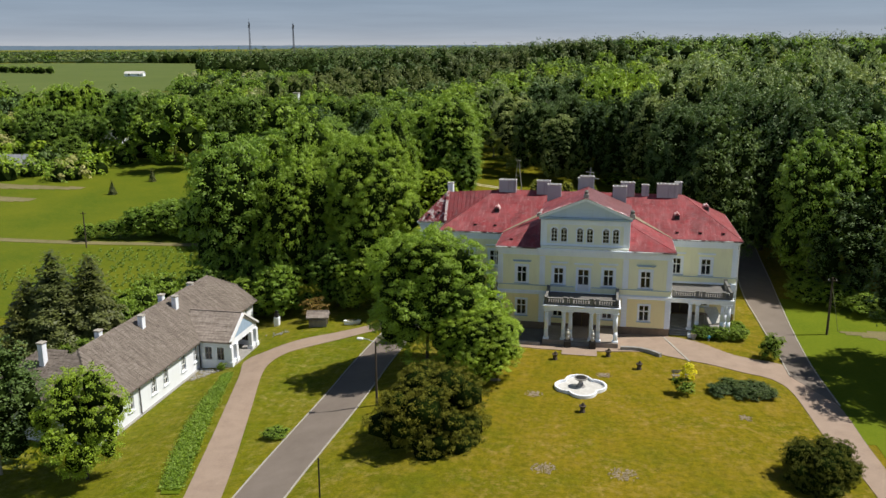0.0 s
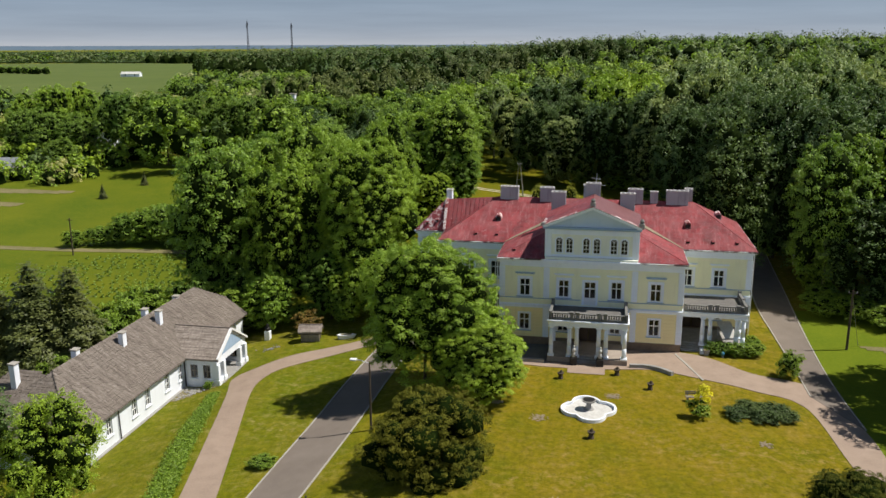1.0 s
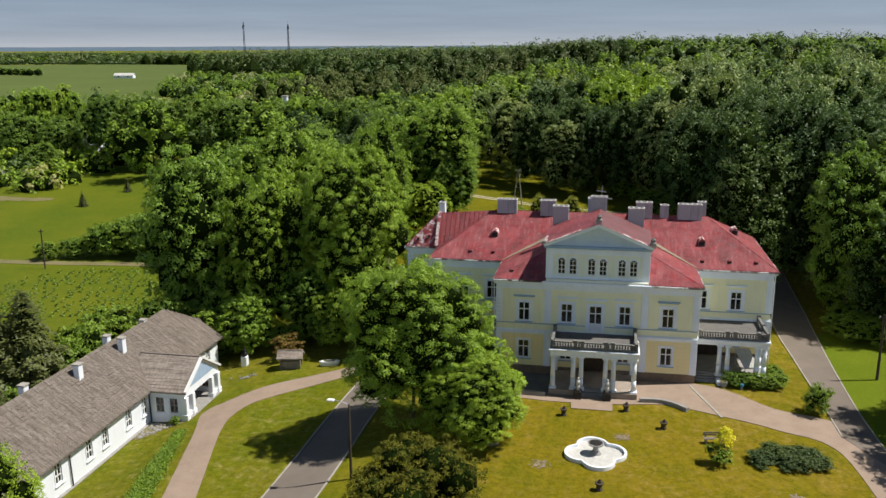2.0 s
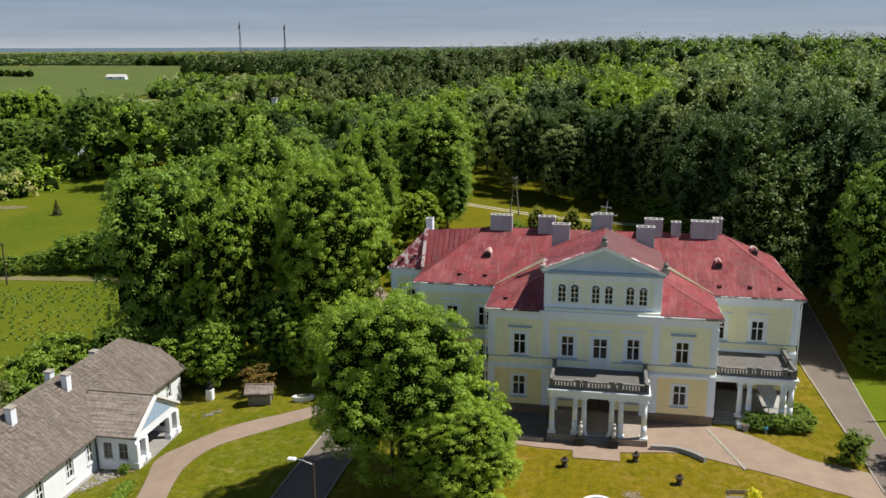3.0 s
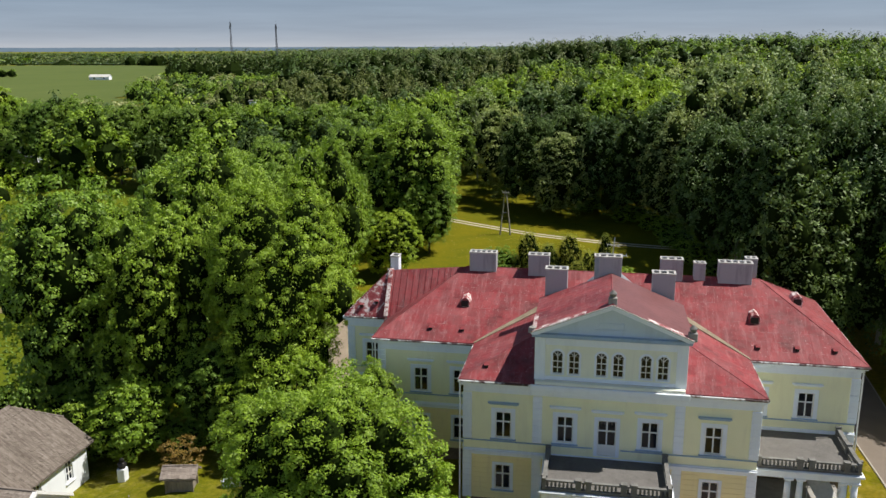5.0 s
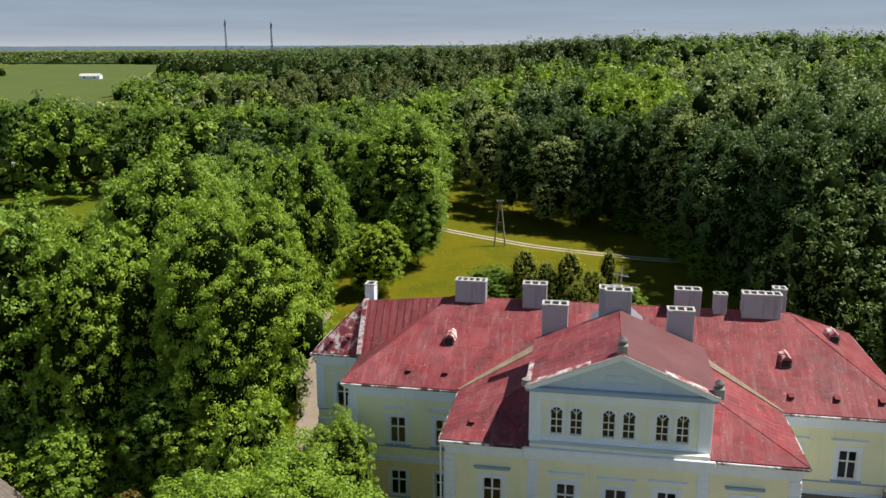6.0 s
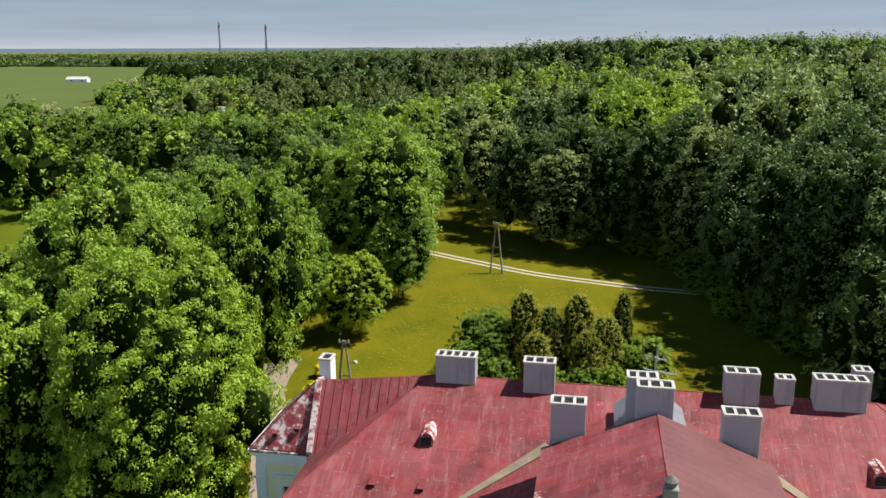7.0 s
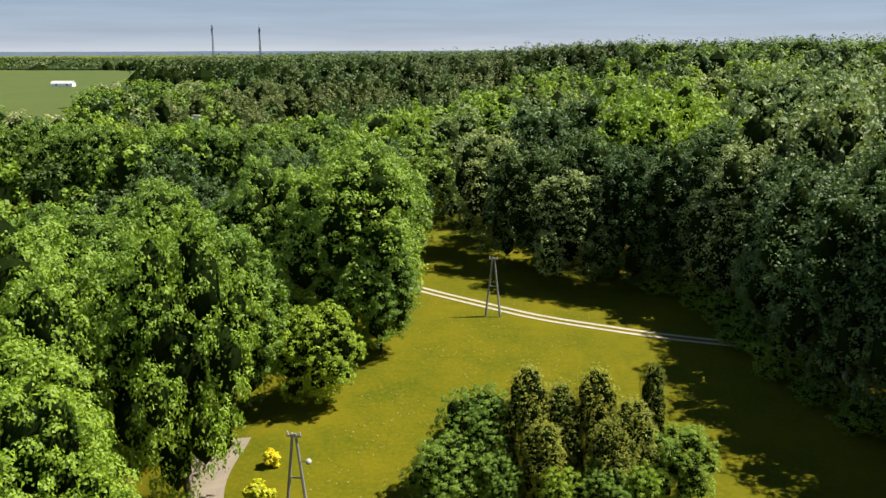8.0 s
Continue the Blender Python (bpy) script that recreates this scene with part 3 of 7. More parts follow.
def crown_points(shape, n_lobes, n, keep_low=0.25, foot=-2.0, pad=(0.07, 0.13), gap=0.82):
    """Places and outward directions of leaf sprays: separate flattened pads of foliage set over the main billows, with dark gaps between."""
    c, r = lobes_for(shape, n_lobes)
    who = np.repeat(np.arange(len(c)), 70)
    d = unit(rng.normal(size=(len(who), 3)) + np.array([0, 0, 0.2]))
    q = c[who] + d * (r[who] * rng.uniform(0.86, 1.14, len(who)))[:, None]
    buried = np.zeros(len(q), bool)
    for j in range(len(c)):
        buried |= (who != j) & (np.linalg.norm(q - c[j], axis=1) < r[j] * 0.86)
    q = q[~buried]
    q = q[q[:, 2] > foot]
    size = rng.uniform(*pad, len(q))
    took = np.zeros(len(q), bool)
    for k in rng.permutation(len(q)):
        near = np.linalg.norm((q[took] - q[k]) * np.array([1, 1, 1.3]), axis=1)
        took[k] = not len(near) or bool(np.all(near > gap * (size[took] + size[k])))
    q, size = q[took], size[took]
    pick = rng.choice(len(q), size=n, p=size ** 2 / (size ** 2).sum())
    d = unit(rng.normal(size=(n, 3)) + 0.5 * unit(q[pick]) + np.array([0, 0, 0.55]))
    p = q[pick] + d * (size[pick] * rng.uniform(0.55, 1.12, n))[:, None] * np.array([1.2, 1.2, 0.8])
    few = int(n * 0.15)
    bed = rng.choice(len(c), size=few, p=r ** 2 / (r ** 2).sum())
    d[:few] = unit(rng.normal(size=(few, 3)))
    p[:few] = c[bed] + d[:few] * (r[bed] * rng.uniform(0.76, 0.96, few))[:, None]
    keep = (p[:, 2] > foot) & (rng.uniform(0, 1, n) < np.where(d[:, 2] < -0.2, keep_low, 1.0))
    return p[keep], d[keep], c, r


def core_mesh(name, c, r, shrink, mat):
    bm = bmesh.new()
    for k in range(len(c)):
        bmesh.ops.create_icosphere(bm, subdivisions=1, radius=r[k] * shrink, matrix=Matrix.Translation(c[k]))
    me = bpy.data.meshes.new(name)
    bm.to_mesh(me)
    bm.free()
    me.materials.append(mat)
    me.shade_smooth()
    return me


def trunk_mesh(name, mat, lean=0.1, limbs=7, crown_low=0.35):
    """A tapered trunk with limbs in a tree 1 high and 1 wide, from the ground up."""
    bm = bmesh.new()
    knots = [Vector((lean * t * t * math.cos(t * 3), lean * t * t * math.sin(t * 3), t)) for t in (-0.04, 0.1, 0.3, 0.5, 0.7, 0.85)]
    rad = [0.036, 0.027, 0.022, 0.016, 0.010, 0.005]
    for i in range(5):
        rod(bm, knots[i], knots[i + 1], rad[i], rad[i + 1], 7)
    for k in range(limbs):
        t = crown_low + (0.8 - crown_low) * k / limbs
        a = k * 2.4
        base = knots[0].lerp(knots[-1], (t + 0.04) / 0.89)
        mid = base + Vector((math.cos(a) * 0.12, math.sin(a) * 0.12, 0.08))
        tip = mid + Vector((math.cos(a + 0.4) * 0.1, math.sin(a + 0.4) * 0.1, 0.08))
        rod(bm, base, mid, 0.011, 0.008, 5), rod(bm, mid, tip, 0.008, 0.003, 5)
    me = bpy.data.meshes.new(name)
    bm.to_mesh(me)
    bm.free()
    me.materials.append(mat)
    me.shade_smooth()
    return me


TRUNKS = [trunk_mesh("trunk", BARK, 0.06 + 0.05 * k) for k in range(3)]
TALL_TRUNKS = [trunk_mesh("trunk", BARK, 0.05, 6, 0.5), trunk_mesh("trunk", BIRCH_BARK, 0.07, 6, 0.5)]


class Kind:
    """One shape of tree: meshes made once in a crown 2 wide and 2 * aspect high, shared by all its trees."""

    count = 0

    def __init__(self, shape, leaf, lobes, cards, spray, low=0.22, flat=0.6, trunks=None, core=0.72, jitter=0.4, aspect=1.0, rise=0.22, under=0.25, foot=-2.0, pad=(0.07, 0.13), gap=0.82):
        global rng
        Kind.count += 1
        rng = np.random.default_rng(100 + Kind.count)
        p, d, c, r = crown_points(shape, lobes, cards, under, foot, pad, gap)
        d = unit(d + rng.normal(size=d.shape) * jitter + np.array([0, 0, rise]))
        stretch = np.array([1, 1, aspect])
        self.crown = cards_mesh("crown", p * stretch, d, spray, [LEAF[leaf]], None, flat)
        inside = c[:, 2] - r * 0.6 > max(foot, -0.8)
        self.core = core_mesh("inner_crown", c[inside], r[inside], core, SHADE_CORE)
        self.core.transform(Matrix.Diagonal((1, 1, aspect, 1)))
        self.low, self.trunks, self.aspect = low, trunks or TRUNKS, aspect


def plant(kind, x, y, high, wide, label, category="tree", rz=None, name="tree", group="", z=None, low=None):
    """A tree or shrub: Empty at the foot, with trunk, crown and a near-black core for its inner shade."""
    z = gz(x, y) if z is None else z
    own = random.Random(int(x * 10) * 7919 + int(y * 10))
    ob = thing(name, label, category, (x, y, z), own.uniform(0, 360) if rz is None else rz, group)
    low = kind.low if low is None else low
    h = high * (1 - low)
    crown = new("crown", kind.crown)
    crown.parent = ob
    crown.matrix_basis = Matrix.Translation((0, 0, high * low + h / 2)) @ Matrix.Diagonal((wide / 2 * own.uniform(0.93, 1.07), wide / 2 * own.uniform(0.93, 1.07), h / 2 / kind.aspect, 1))
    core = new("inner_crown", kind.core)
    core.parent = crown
    if low > 0.03:
        t = new("trunk", own.choice(kind.trunks))
        t.parent = ob
        t.matrix_basis = Matrix.Diagonal((high * 0.42, high * 0.42, high * 0.95, 1))
    return ob


def spruce_points(n, tiers=15):
    """Needle sprays along drooping boughs set in whorls, in a crown 2 wide and 2 high about the origin."""
    root, tip = [], []
    for k in range(tiers):
        u = k / (tiers - 1)
        reach = (1 - u) ** 0.85 * rng.uniform(0.82, 1.08) + 0.05
        boughs = int(5 + 9 * (1 - u))
        for j in range(boughs):
            a = 2 * math.pi * (j + rng.uniform(-0.3, 0.3)) / boughs + k * 0.7
            w = reach * rng.uniform(0.72, 1.12)
            z = -0.98 + 1.9 * u
            root.append((0, 0, z + 0.06)), tip.append((math.cos(a) * w, math.sin(a) * w, z - 0.16 * w + 0.05 * rng.normal()))
    root, tip = np.array(root), np.array(tip)
    length = np.linalg.norm(tip - root, axis=1)
    pick = rng.choice(len(root), size=n, p=length / length.sum())
    f = rng.uniform(0.15, 1.0, n) ** 0.7
    side = unit(np.cross(tip[pick] - root[pick], np.array([0, 0, 1.0])))
    spread_w = 0.16 * (1.1 - f) + 0.05
    p = root[pick] + (tip - root)[pick] * f[:, None] + side * (rng.normal(size=n) * spread_w * 0.8)[:, None]
    p[:, 2] += 0.06 * np.sin(f * 3.1) - np.abs(rng.normal(size=n)) * 0.035
    d = unit(np.array([0, 0, 1.0]) + 0.5 * unit(tip[pick]) + 0.35 * rng.normal(size=(n, 3)))
    c = np.array([(0, 0, -0.9 + 0.2 * k) for k in range(9)])
    return p, d, c, np.array([0.62 * (1 - k / 9) + 0.03 for k in range(9)])


class Conifer(Kind):
    """A whorled conifer, made once and shared by all its trees."""

    def __init__(self, leaf, cards, spray, low=0.02, aspect=1.2):
        p, d, c, r = spruce_points(cards)
        self.crown = cards_mesh("crown", p * np.array([1, 1, aspect]), d, spray, [LEAF[leaf]], None, 0.42, 0.012)
        self.core = core_mesh("inner_crown", c, r, 0.8, SHADE_CORE)
        self.core.transform(Matrix.Diagonal((1, 1, aspect, 1)))
        self.low, self.trunks, self.aspect = low, TRUNKS, aspect


NEAR = [Kind("round", "maple", 44, 92000, 0.0162, 0.1, aspect=1.15, pad=(0.05, 0.095), gap=0.7) for _ in range(2)]
SMALL = [Kind("round", "maple", 18, 12000, 0.042, 0.05, aspect=1.0, pad=(0.09, 0.15)) for _ in range(2)]
LIME = [Kind("round", "lime", 26, 28000, 0.027, 0.05, aspect=1.3) for _ in range(3)]
OLIVE = [Kind("round", "olive", 28, 30000, 0.028, 0.04, aspect=1.5, flat=0.55, jitter=0.45, pad=(0.055, 0.095)) for _ in range(2)]
GOLD = Kind("round", "gold", 24, 24000, 0.027, 0.04, aspect=1.35, jitter=0.5, pad=(0.06, 0.11))
DARKT = [Kind("round", "dark", 26, 11500, 0.035, 0.12, trunks=TALL_TRUNKS, aspect=1.7, jitter=0.6, rise=0.3) for _ in range(3)]
SILVER = [Kind("round", "silver", 26, 11500, 0.035, 0.12, trunks=TALL_TRUNKS, aspect=1.7, jitter=0.6, rise=0.3) for _ in range(2)]
WOODLIME = [Kind("round", "lime", 26, 13000, 0.036, 0.12, aspect=1.5) for _ in range(2)]
MID_LIME = [Kind("round", "linden", 16, 4800, 0.048, 0.2, aspect=1.2, foot=-0.45, pad=(0.10, 0.17)) for _ in range(3)]
MID_MAPLE = [Kind("round", "maple", 16, 4800, 0.048, 0.2, aspect=1.2, foot=-0.45, pad=(0.10, 0.17)) for _ in range(2)]
MID_DARK = [Kind("round", "dark", 16, 4800, 0.048, 0.2, trunks=TALL_TRUNKS, aspect=1.5, jitter=0.7, rise=0.3, foot=-0.45, pad=(0.10, 0.17)) for _ in range(2)]
MID_SILVER = [Kind("round", "silver", 16, 4800, 0.048, 0.2, trunks=TALL_TRUNKS, aspect=1.5, jitter=0.7, rise=0.3, foot=-0.45, pad=(0.10, 0.17)) for _ in range(2)]
ROW = [Kind("round", "linden", 20, 9500, 0.04, 0.1, aspect=1.1, under=0.5, pad=(0.09, 0.16)) for _ in range(3)]
YEW = Kind("round", "yew", 34, 34000, 0.027, 0.0, 0.25, aspect=0.72, core=0.88, under=0.7, pad=(0.04, 0.075), jitter=0.7)
SPRUCE = Conifer("spruce", 20000, 0.046)
THUJA = [Kind("cone", "thuja", 64, 13000, 0.034, 0.0, 0.4, aspect=2.0, under=0.5, pad=(0.05, 0.085), gap=0.66) for _ in range(2)]
BALL = Kind("round", "maple", 34, 20000, 0.031, 0.05, aspect=1.05, pad=(0.06, 0.10))
SHRUB = [Kind("round", "hedge", 18, 5500, 0.05, 0.0, aspect=0.8, pad=(0.10, 0.17)) for _ in range(2)]
RUST = Kind("round", "rust", 10, 2500, 0.06, 0.1, pad=(0.12, 0.2))

# ---- building helpers ----
def poly(bm, *pts):
    return bm.faces.new([bm.verts.new(p) for p in pts])


def wall_panel(face, x0, x1, z0, z1, thick, holes=()):
    """A wall with openings that go through it. face(u, d, z) gives the point at u along, d behind the face, z up. Holes: u0, u1, z0, z1."""
    holes = [(max(a, x0), min(b, x1), max(c, z0), min(d, z1)) for a, b, c, d in holes if b > x0 and a < x1 and d > z0 and c < z1]
    us = sorted({x0, x1, *[v for h in holes for v in h[:2]]})
    zs = sorted({z0, z1, *[v for h in holes for v in h[2:]]})
    bm = bmesh.new()
    def void(i, j):
        if not (0 <= i < len(us) - 1 and 0 <= j < len(zs) - 1):
            return None
        u, z = (us[i] + us[i + 1]) / 2, (zs[j] + zs[j + 1]) / 2
        return any(a < u < b and c < z < d for a, b, c, d in holes)
    for i in range(len(us) - 1):
        for j in range(len(zs) - 1):
            if void(i, j):
                continue
            a, b, c, d = us[i], us[i + 1], zs[j], zs[j + 1]
            poly(bm, face(a, 0, c), face(b, 0, c), face(b, 0, d), face(a, 0, d))
            poly(bm, face(a, thick, d), face(b, thick, d), face(b, thick, c), face(a, thick, c))
            for di, dj, e in ((-1, 0, (a, c, a, d)), (1, 0, (b, d, b, c)), (0, -1, (b, c, a, c)), (0, 1, (a, d, b, d))):
                if void(i + di, j + dj) in (True, None):
                    poly(bm, face(e[0], 0, e[1]), face(e[2], 0, e[3]), face(e[2], thick, e[3]), face(e[0], thick, e[1]))
    bmesh.ops.remove_doubles(bm, verts=bm.verts[:], dist=0.0005)
    bmesh.ops.recalc_face_normals(bm, faces=bm.faces[:])
    return bm


def facing(axis, at, flip=1):
    """The face of a wall at y = at (axis y) or x = at (axis x); flip 1 looks to the lower side, -1 to the higher one."""
    if axis == "y":
        return lambda u, d, z: (u, at + d * flip, z)
    return lambda u, d, z: (at + d * flip, u, z)


def face_box(bm, face, u0, u1, d0, d1, z0, z1, bevel=0.0):
    a, b = face(u0, d0, z0), face(u1, d1, z1)
    return box(bm, min(a[0], b[0]), max(a[0], b[0]), min(a[1], b[1]), max(a[1], b[1]), z0, z1, bevel)


def window(owner, face, u, w, z0, z1, trim, sash, cols=2, bars=(0.62,), hood=True, wide=0.22, arch=False, sill=True, frame_depth=0.14, hood_mat=None, sill_mat=None, bar=0.05):
    """A casement in its opening: moulded surround on the wall, sash, glass panes, sill and cornice over it."""
    a, b = u - w / 2, u + w / 2
    head = z1 if arch else z1 + wide
    bm = wall_panel(lambda q, d, z: face(q, d - 0.05, z), a - wide, b + wide, z0 - 0.05, head, 0.07, [(a, b, z0, z1)])
    win = part("window", bm, trim, owner, "tall casement window with dark panes")
    bm = bmesh.new()
    t = 1.5 * bar
    d0, d1 = frame_depth - 0.08, frame_depth
    face_box(bm, face, a, a + t, d0, d1, z0, z1), face_box(bm, face, b - t, b, d0, d1, z0, z1)
    face_box(bm, face, a + t, b - t, d0, d1, z0, z0 + t), face_box(bm, face, a + t, b - t, d0, d1, z1 - t, z1)
    zs = [z0 + t] + [z0 + (z1 - z0) * q for q in bars] + [z1 - t]
    for z in zs[1:-1]:
        face_box(bm, face, a + t, b - t, d0 + 0.003, d1 - 0.003, z - bar, z + bar)
    us = [a + t + (w - 2 * t) * k / cols for k in range(cols + 1)]
    for v in us[1:-1]:
        face_box(bm, face, v - bar, v + bar, d0 - 0.004, d1 + 0.004, z0 + t, z1 - t)
    part("sash", bm, sash, win, "white painted wooden sash")
    for i in range(cols):
        for j in range(len(zs) - 1):
            bm = bmesh.new()
            face_box(bm, face, us[i] + 0.005, us[i + 1] - 0.005, d1 - 0.045, d1 - 0.03, zs[j] + 0.005, zs[j + 1] - 0.005)
            part("pane", bm, GLASS, win, "dark glass pane")
    if sill:
        bm = bmesh.new()
        face_box(bm, face, a - wide - 0.06, b + wide + 0.06, -0.14, 0.12, z0 - 0.14, z0 - 0.05, 0.015)
        part("sill", bm, sill_mat or TRIM_SHADOW, win)
    if hood:
        bm = bmesh.new()
        face_box(bm, face, a - wide - 0.22, b + wide + 0.22, -0.22, 0.0, z1 + 0.62, z1 + 0.72, 0.02)
        face_box(bm, face, a - wide - 0.12, b + wide + 0.12, -0.13, 0.0, z1 + 0.53, z1 + 0.62, 0.02)
        part("hood", bm, hood_mat or TRIM, win, "narrow moulded cornice over the window")
    if arch:
        bm = bmesh.new()
        r, n = w / 2, 10
        for k in range(n):
            p, q = math.pi * k / n, math.pi * (k + 1) / n
            pts = [(u + math.cos(s) * rr, z1 + math.sin(s) * rr) for s, rr in ((p, r), (q, r), (q, r + 0.14), (p, r + 0.14))]
            front = [bm.verts.new(face(x, -0.05, z)) for x, z in pts]
            back = [bm.verts.new(face(x, 0.02, z)) for x, z in pts]
            bm.faces.new(front), bm.faces.new(back[::-1])
            for i in range(4):
                j = (i + 1) % 4
                bm.faces.new((front[j], front[i], back[i], back[j]))
        bmesh.ops.recalc_face_normals(bm, faces=bm.faces[:])
        part("arch", bm, trim, win, "round-headed moulding")
        bm = bmesh.new()
        pts = [(u + math.cos(math.pi * k / n) * (r - 0.01), z1 + math.sin(math.pi * k / n) * (r - 0.01)) for k in range(n + 1)]
        front = [bm.verts.new(face(x, -0.02, z)) for x, z in pts]
        back = [bm.verts.new(face(x, 0.012, z)) for x, z in pts]
        bm.faces.new(front), bm.faces.new(back[::-1])
        for i in range(len(pts)):
            j = (i + 1) % len(pts)
            bm.faces.new((front[j], front[i], back[i], back[j]))
        bmesh.ops.recalc_face_normals(bm, faces=bm.faces[:])
        part("fanlight", bm, GLASS, win, "dark half-round glass")
        bm = bmesh.new()
        for s in (math.pi / 4, math.pi / 2, 3 * math.pi / 4):
            rod(bm, face(u, -0.03, z1), face(u + math.cos(s) * r, -0.03, z1 + math.sin(s) * r), 0.022, None, 4)
        part("glazing_bar", bm, sash, win)
    return win


def quoins(owner, face, u0, u1, z0, z1, mat, side=None):
    """A corner strip of stacked blocks."""
    strip = part("quoin_strip", face_box(bmesh.new(), face, u0 + 0.02, u1 - 0.02, -0.045, 0.04, z0, z1), mat, owner, "pale blue corner strip of stacked blocks")
    z = z0
    while z < z1 - 0.05:
        top = min(z + 0.42, z1)
        part("quoin", face_box(bmesh.new(), face, u0, u1, -0.085, 0.0, z, top - 0.035, 0.012), mat, strip)
        z += 0.42
    return strip


def balustrade(owner, start, end, z, high=0.62, posts=(), mat=None):
    """Rail, plinth, pedestals and single balusters between two points."""
    a, b = Vector((*start, z)), Vector((*end, z))
    d = (b - a).normalized()
    s = Vector((-d.y, d.x, 0))
    run = (b - a).length
    def bar(bm, u0, u1, half, z0, z1):
        pts = [a + d * u0 - s * half, a + d * u1 - s * half, a + d * u1 + s * half, a + d * u0 + s * half]
        slab(bm, [(p.x, p.y, z1) for p in pts], z1 - z0)
    bm = bmesh.new()
    bar(bm, 0, run, 0.13, z, z + 0.1), bar(bm, 0, run, 0.13, z + high - 0.1, z + high)
    rail = part("balustrade", bm, mat or BALUSTER, owner, "weathered grey concrete balustrade")
    marks = [0.0, *posts, run]
    for u in marks:
        bm = bmesh.new()
        bar(bm, max(u - 0.17, 0.0) if u else 0, min(u + 0.17, run) if u < run else run, 0.17, z + 0.003, z + high + 0.07)
        bar(bm, max(u - 0.2, -0.02), min(u + 0.2, run + 0.02), 0.2, z + high + 0.06, z + high + 0.13)
        part("pedestal", bm, mat or BALUSTER, rail)
    u = 0.3
    while u < run - 0.2:
        if all(abs(u - m) > 0.24 for m in marks):
            p = a + d * u
            bm = bmesh.new()
            cone(bm, p.x, p.y, z + 0.1, z + 0.28, 0.045, 0.085, 6), cone(bm, p.x, p.y, z + 0.28, z + high - 0.1, 0.085, 0.04, 6)
            part("baluster", bm, mat or BALUSTER, rail)
        u += 0.24
    return rail


def column(owner, x, y, z0, z1, r=0.2, mat=None):
    bm = bmesh.new()
    n = 14
    cone(bm, x, y, z0 + 0.2, z0 + 0.2 + (z1 - z0 - 0.42) * 0.35, r, r, n)
    cone(bm, x, y, z0 + 0.2 + (z1 - z0 - 0.42) * 0.35, z1 - 0.22, r, r * 0.84, n)
    col = part("column", bm, mat or TRIM, owner, "white rendered column", True)
    bm = boxed((x - r * 1.45, x + r * 1.45, y - r * 1.45, y + r * 1.45, z0, z0 + 0.12), bevel=0.01)
    cone(bm, x, y, z0 + 0.12, z0 + 0.2, r * 1.35, r * 1.1, n)
    part("base", bm, mat or TRIM, col)
    bm = boxed((x - r * 1.3, x + r * 1.3, y - r * 1.3, y + r * 1.3, z1 - 0.12, z1), bevel=0.01)
    cone(bm, x, y, z1 - 0.22, z1 - 0.12, r * 0.9, r * 1.2, n)
    part("capital", bm, mat or TRIM, col)
    return col


def seams(owner, corners, spacing, mat, along, high=0.006):
    """Standing seams on a roof slope: thin ribs along a direction, clipped to the slope's outline."""
    c = [Vector(p) for p in corners]
    nrm = (c[1] - c[0]).cross(c[2] - c[0]).normalized()
    if nrm.z < 0:
        nrm = -nrm
    d = Vector(along)
    d = (d - nrm * d.dot(nrm)).normalized()
    s = nrm.cross(d).normalized()
    o = c[0]
    flat = [((p - o).dot(s), (p - o).dot(d)) for p in c]
    lo, hi = min(p[0] for p in flat), max(p[0] for p in flat)
    bm = bmesh.new()
    u = lo + spacing * 0.5
    while u < hi:
        cuts = []
        for (x1, y1), (x2, y2) in zip(flat, flat[1:] + flat[:1]):
            if (x1 > u) != (x2 > u):
                cuts.append(y1 + (y2 - y1) * (u - x1) / (x2 - x1))
        cuts.sort()
        for y1, y2 in zip(cuts[::2], cuts[1::2]):
            if y2 - y1 > 0.3:
                p, q = o + s * u + d * (y1 + 0.05), o + s * u + d * (y2 - 0.05)
                ring = []
                for e in (p, q):
                    ring.append([bm.verts.new(e + s * 0.016 - nrm * 0.01), bm.verts.new(e + nrm * high), bm.verts.new(e - s * 0.016 - nrm * 0.01)])
                for i in range(2):
                    bm.faces.new((ring[0][i], ring[0][i + 1], ring[1][i + 1], ring[1][i]))
                bm.faces.new(ring[0]), bm.faces.new(ring[1][::-1])
        u += spacing
    bmesh.ops.recalc_face_normals(bm, faces=bm.faces[:])
    return tagged(part("standing_seam", bm, mat, owner), "", "", "", "stuff")


def roof_slope(owner, corners, mat, along, thick=0.09, spacing=0.62, label="", high=0.006):
    bm = slab(bmesh.new(), corners, thick)
    r = part("roof_slope", bm, mat, owner, label)
    if spacing:
        seams(r, corners, spacing, mat, along, high)
    return r


# ---- palace ----
RED_BROWN = material("brown_red_sheet", (0.2, 0.05, 0.05), 0.55)
_n, _s = tex_noise(RED_BROWN, 0.5, 5, 0.65), tex_noise(RED_BROWN, 8, 6, 0.75)
finish(RED_BROWN, mix(RED_BROWN, 0.3, ramp(RED_BROWN, _n, ((0.3, (0.13, 0.050, 0.050)), (0.72, (0.21, 0.085, 0.085)))), ramp(RED_BROWN, _s, ((0.3, (0.08, 0.03, 0.03)), (0.75, (0.28, 0.11, 0.11))))), _s, 0.12, 0.01)
palace = thing("palace", "two-storey cream and pale blue palace with a faded red metal roof", "palace")
E9 = 9.55
UP, LOW = (5.36, 7.21), (1.62, 3.4)
front, wing, endw = facing("y", 0.45), facing("y", 7.25), facing("y", 12.1)
right_side, left_side = facing("x", 17.0, -1), facing("x", -17.0)
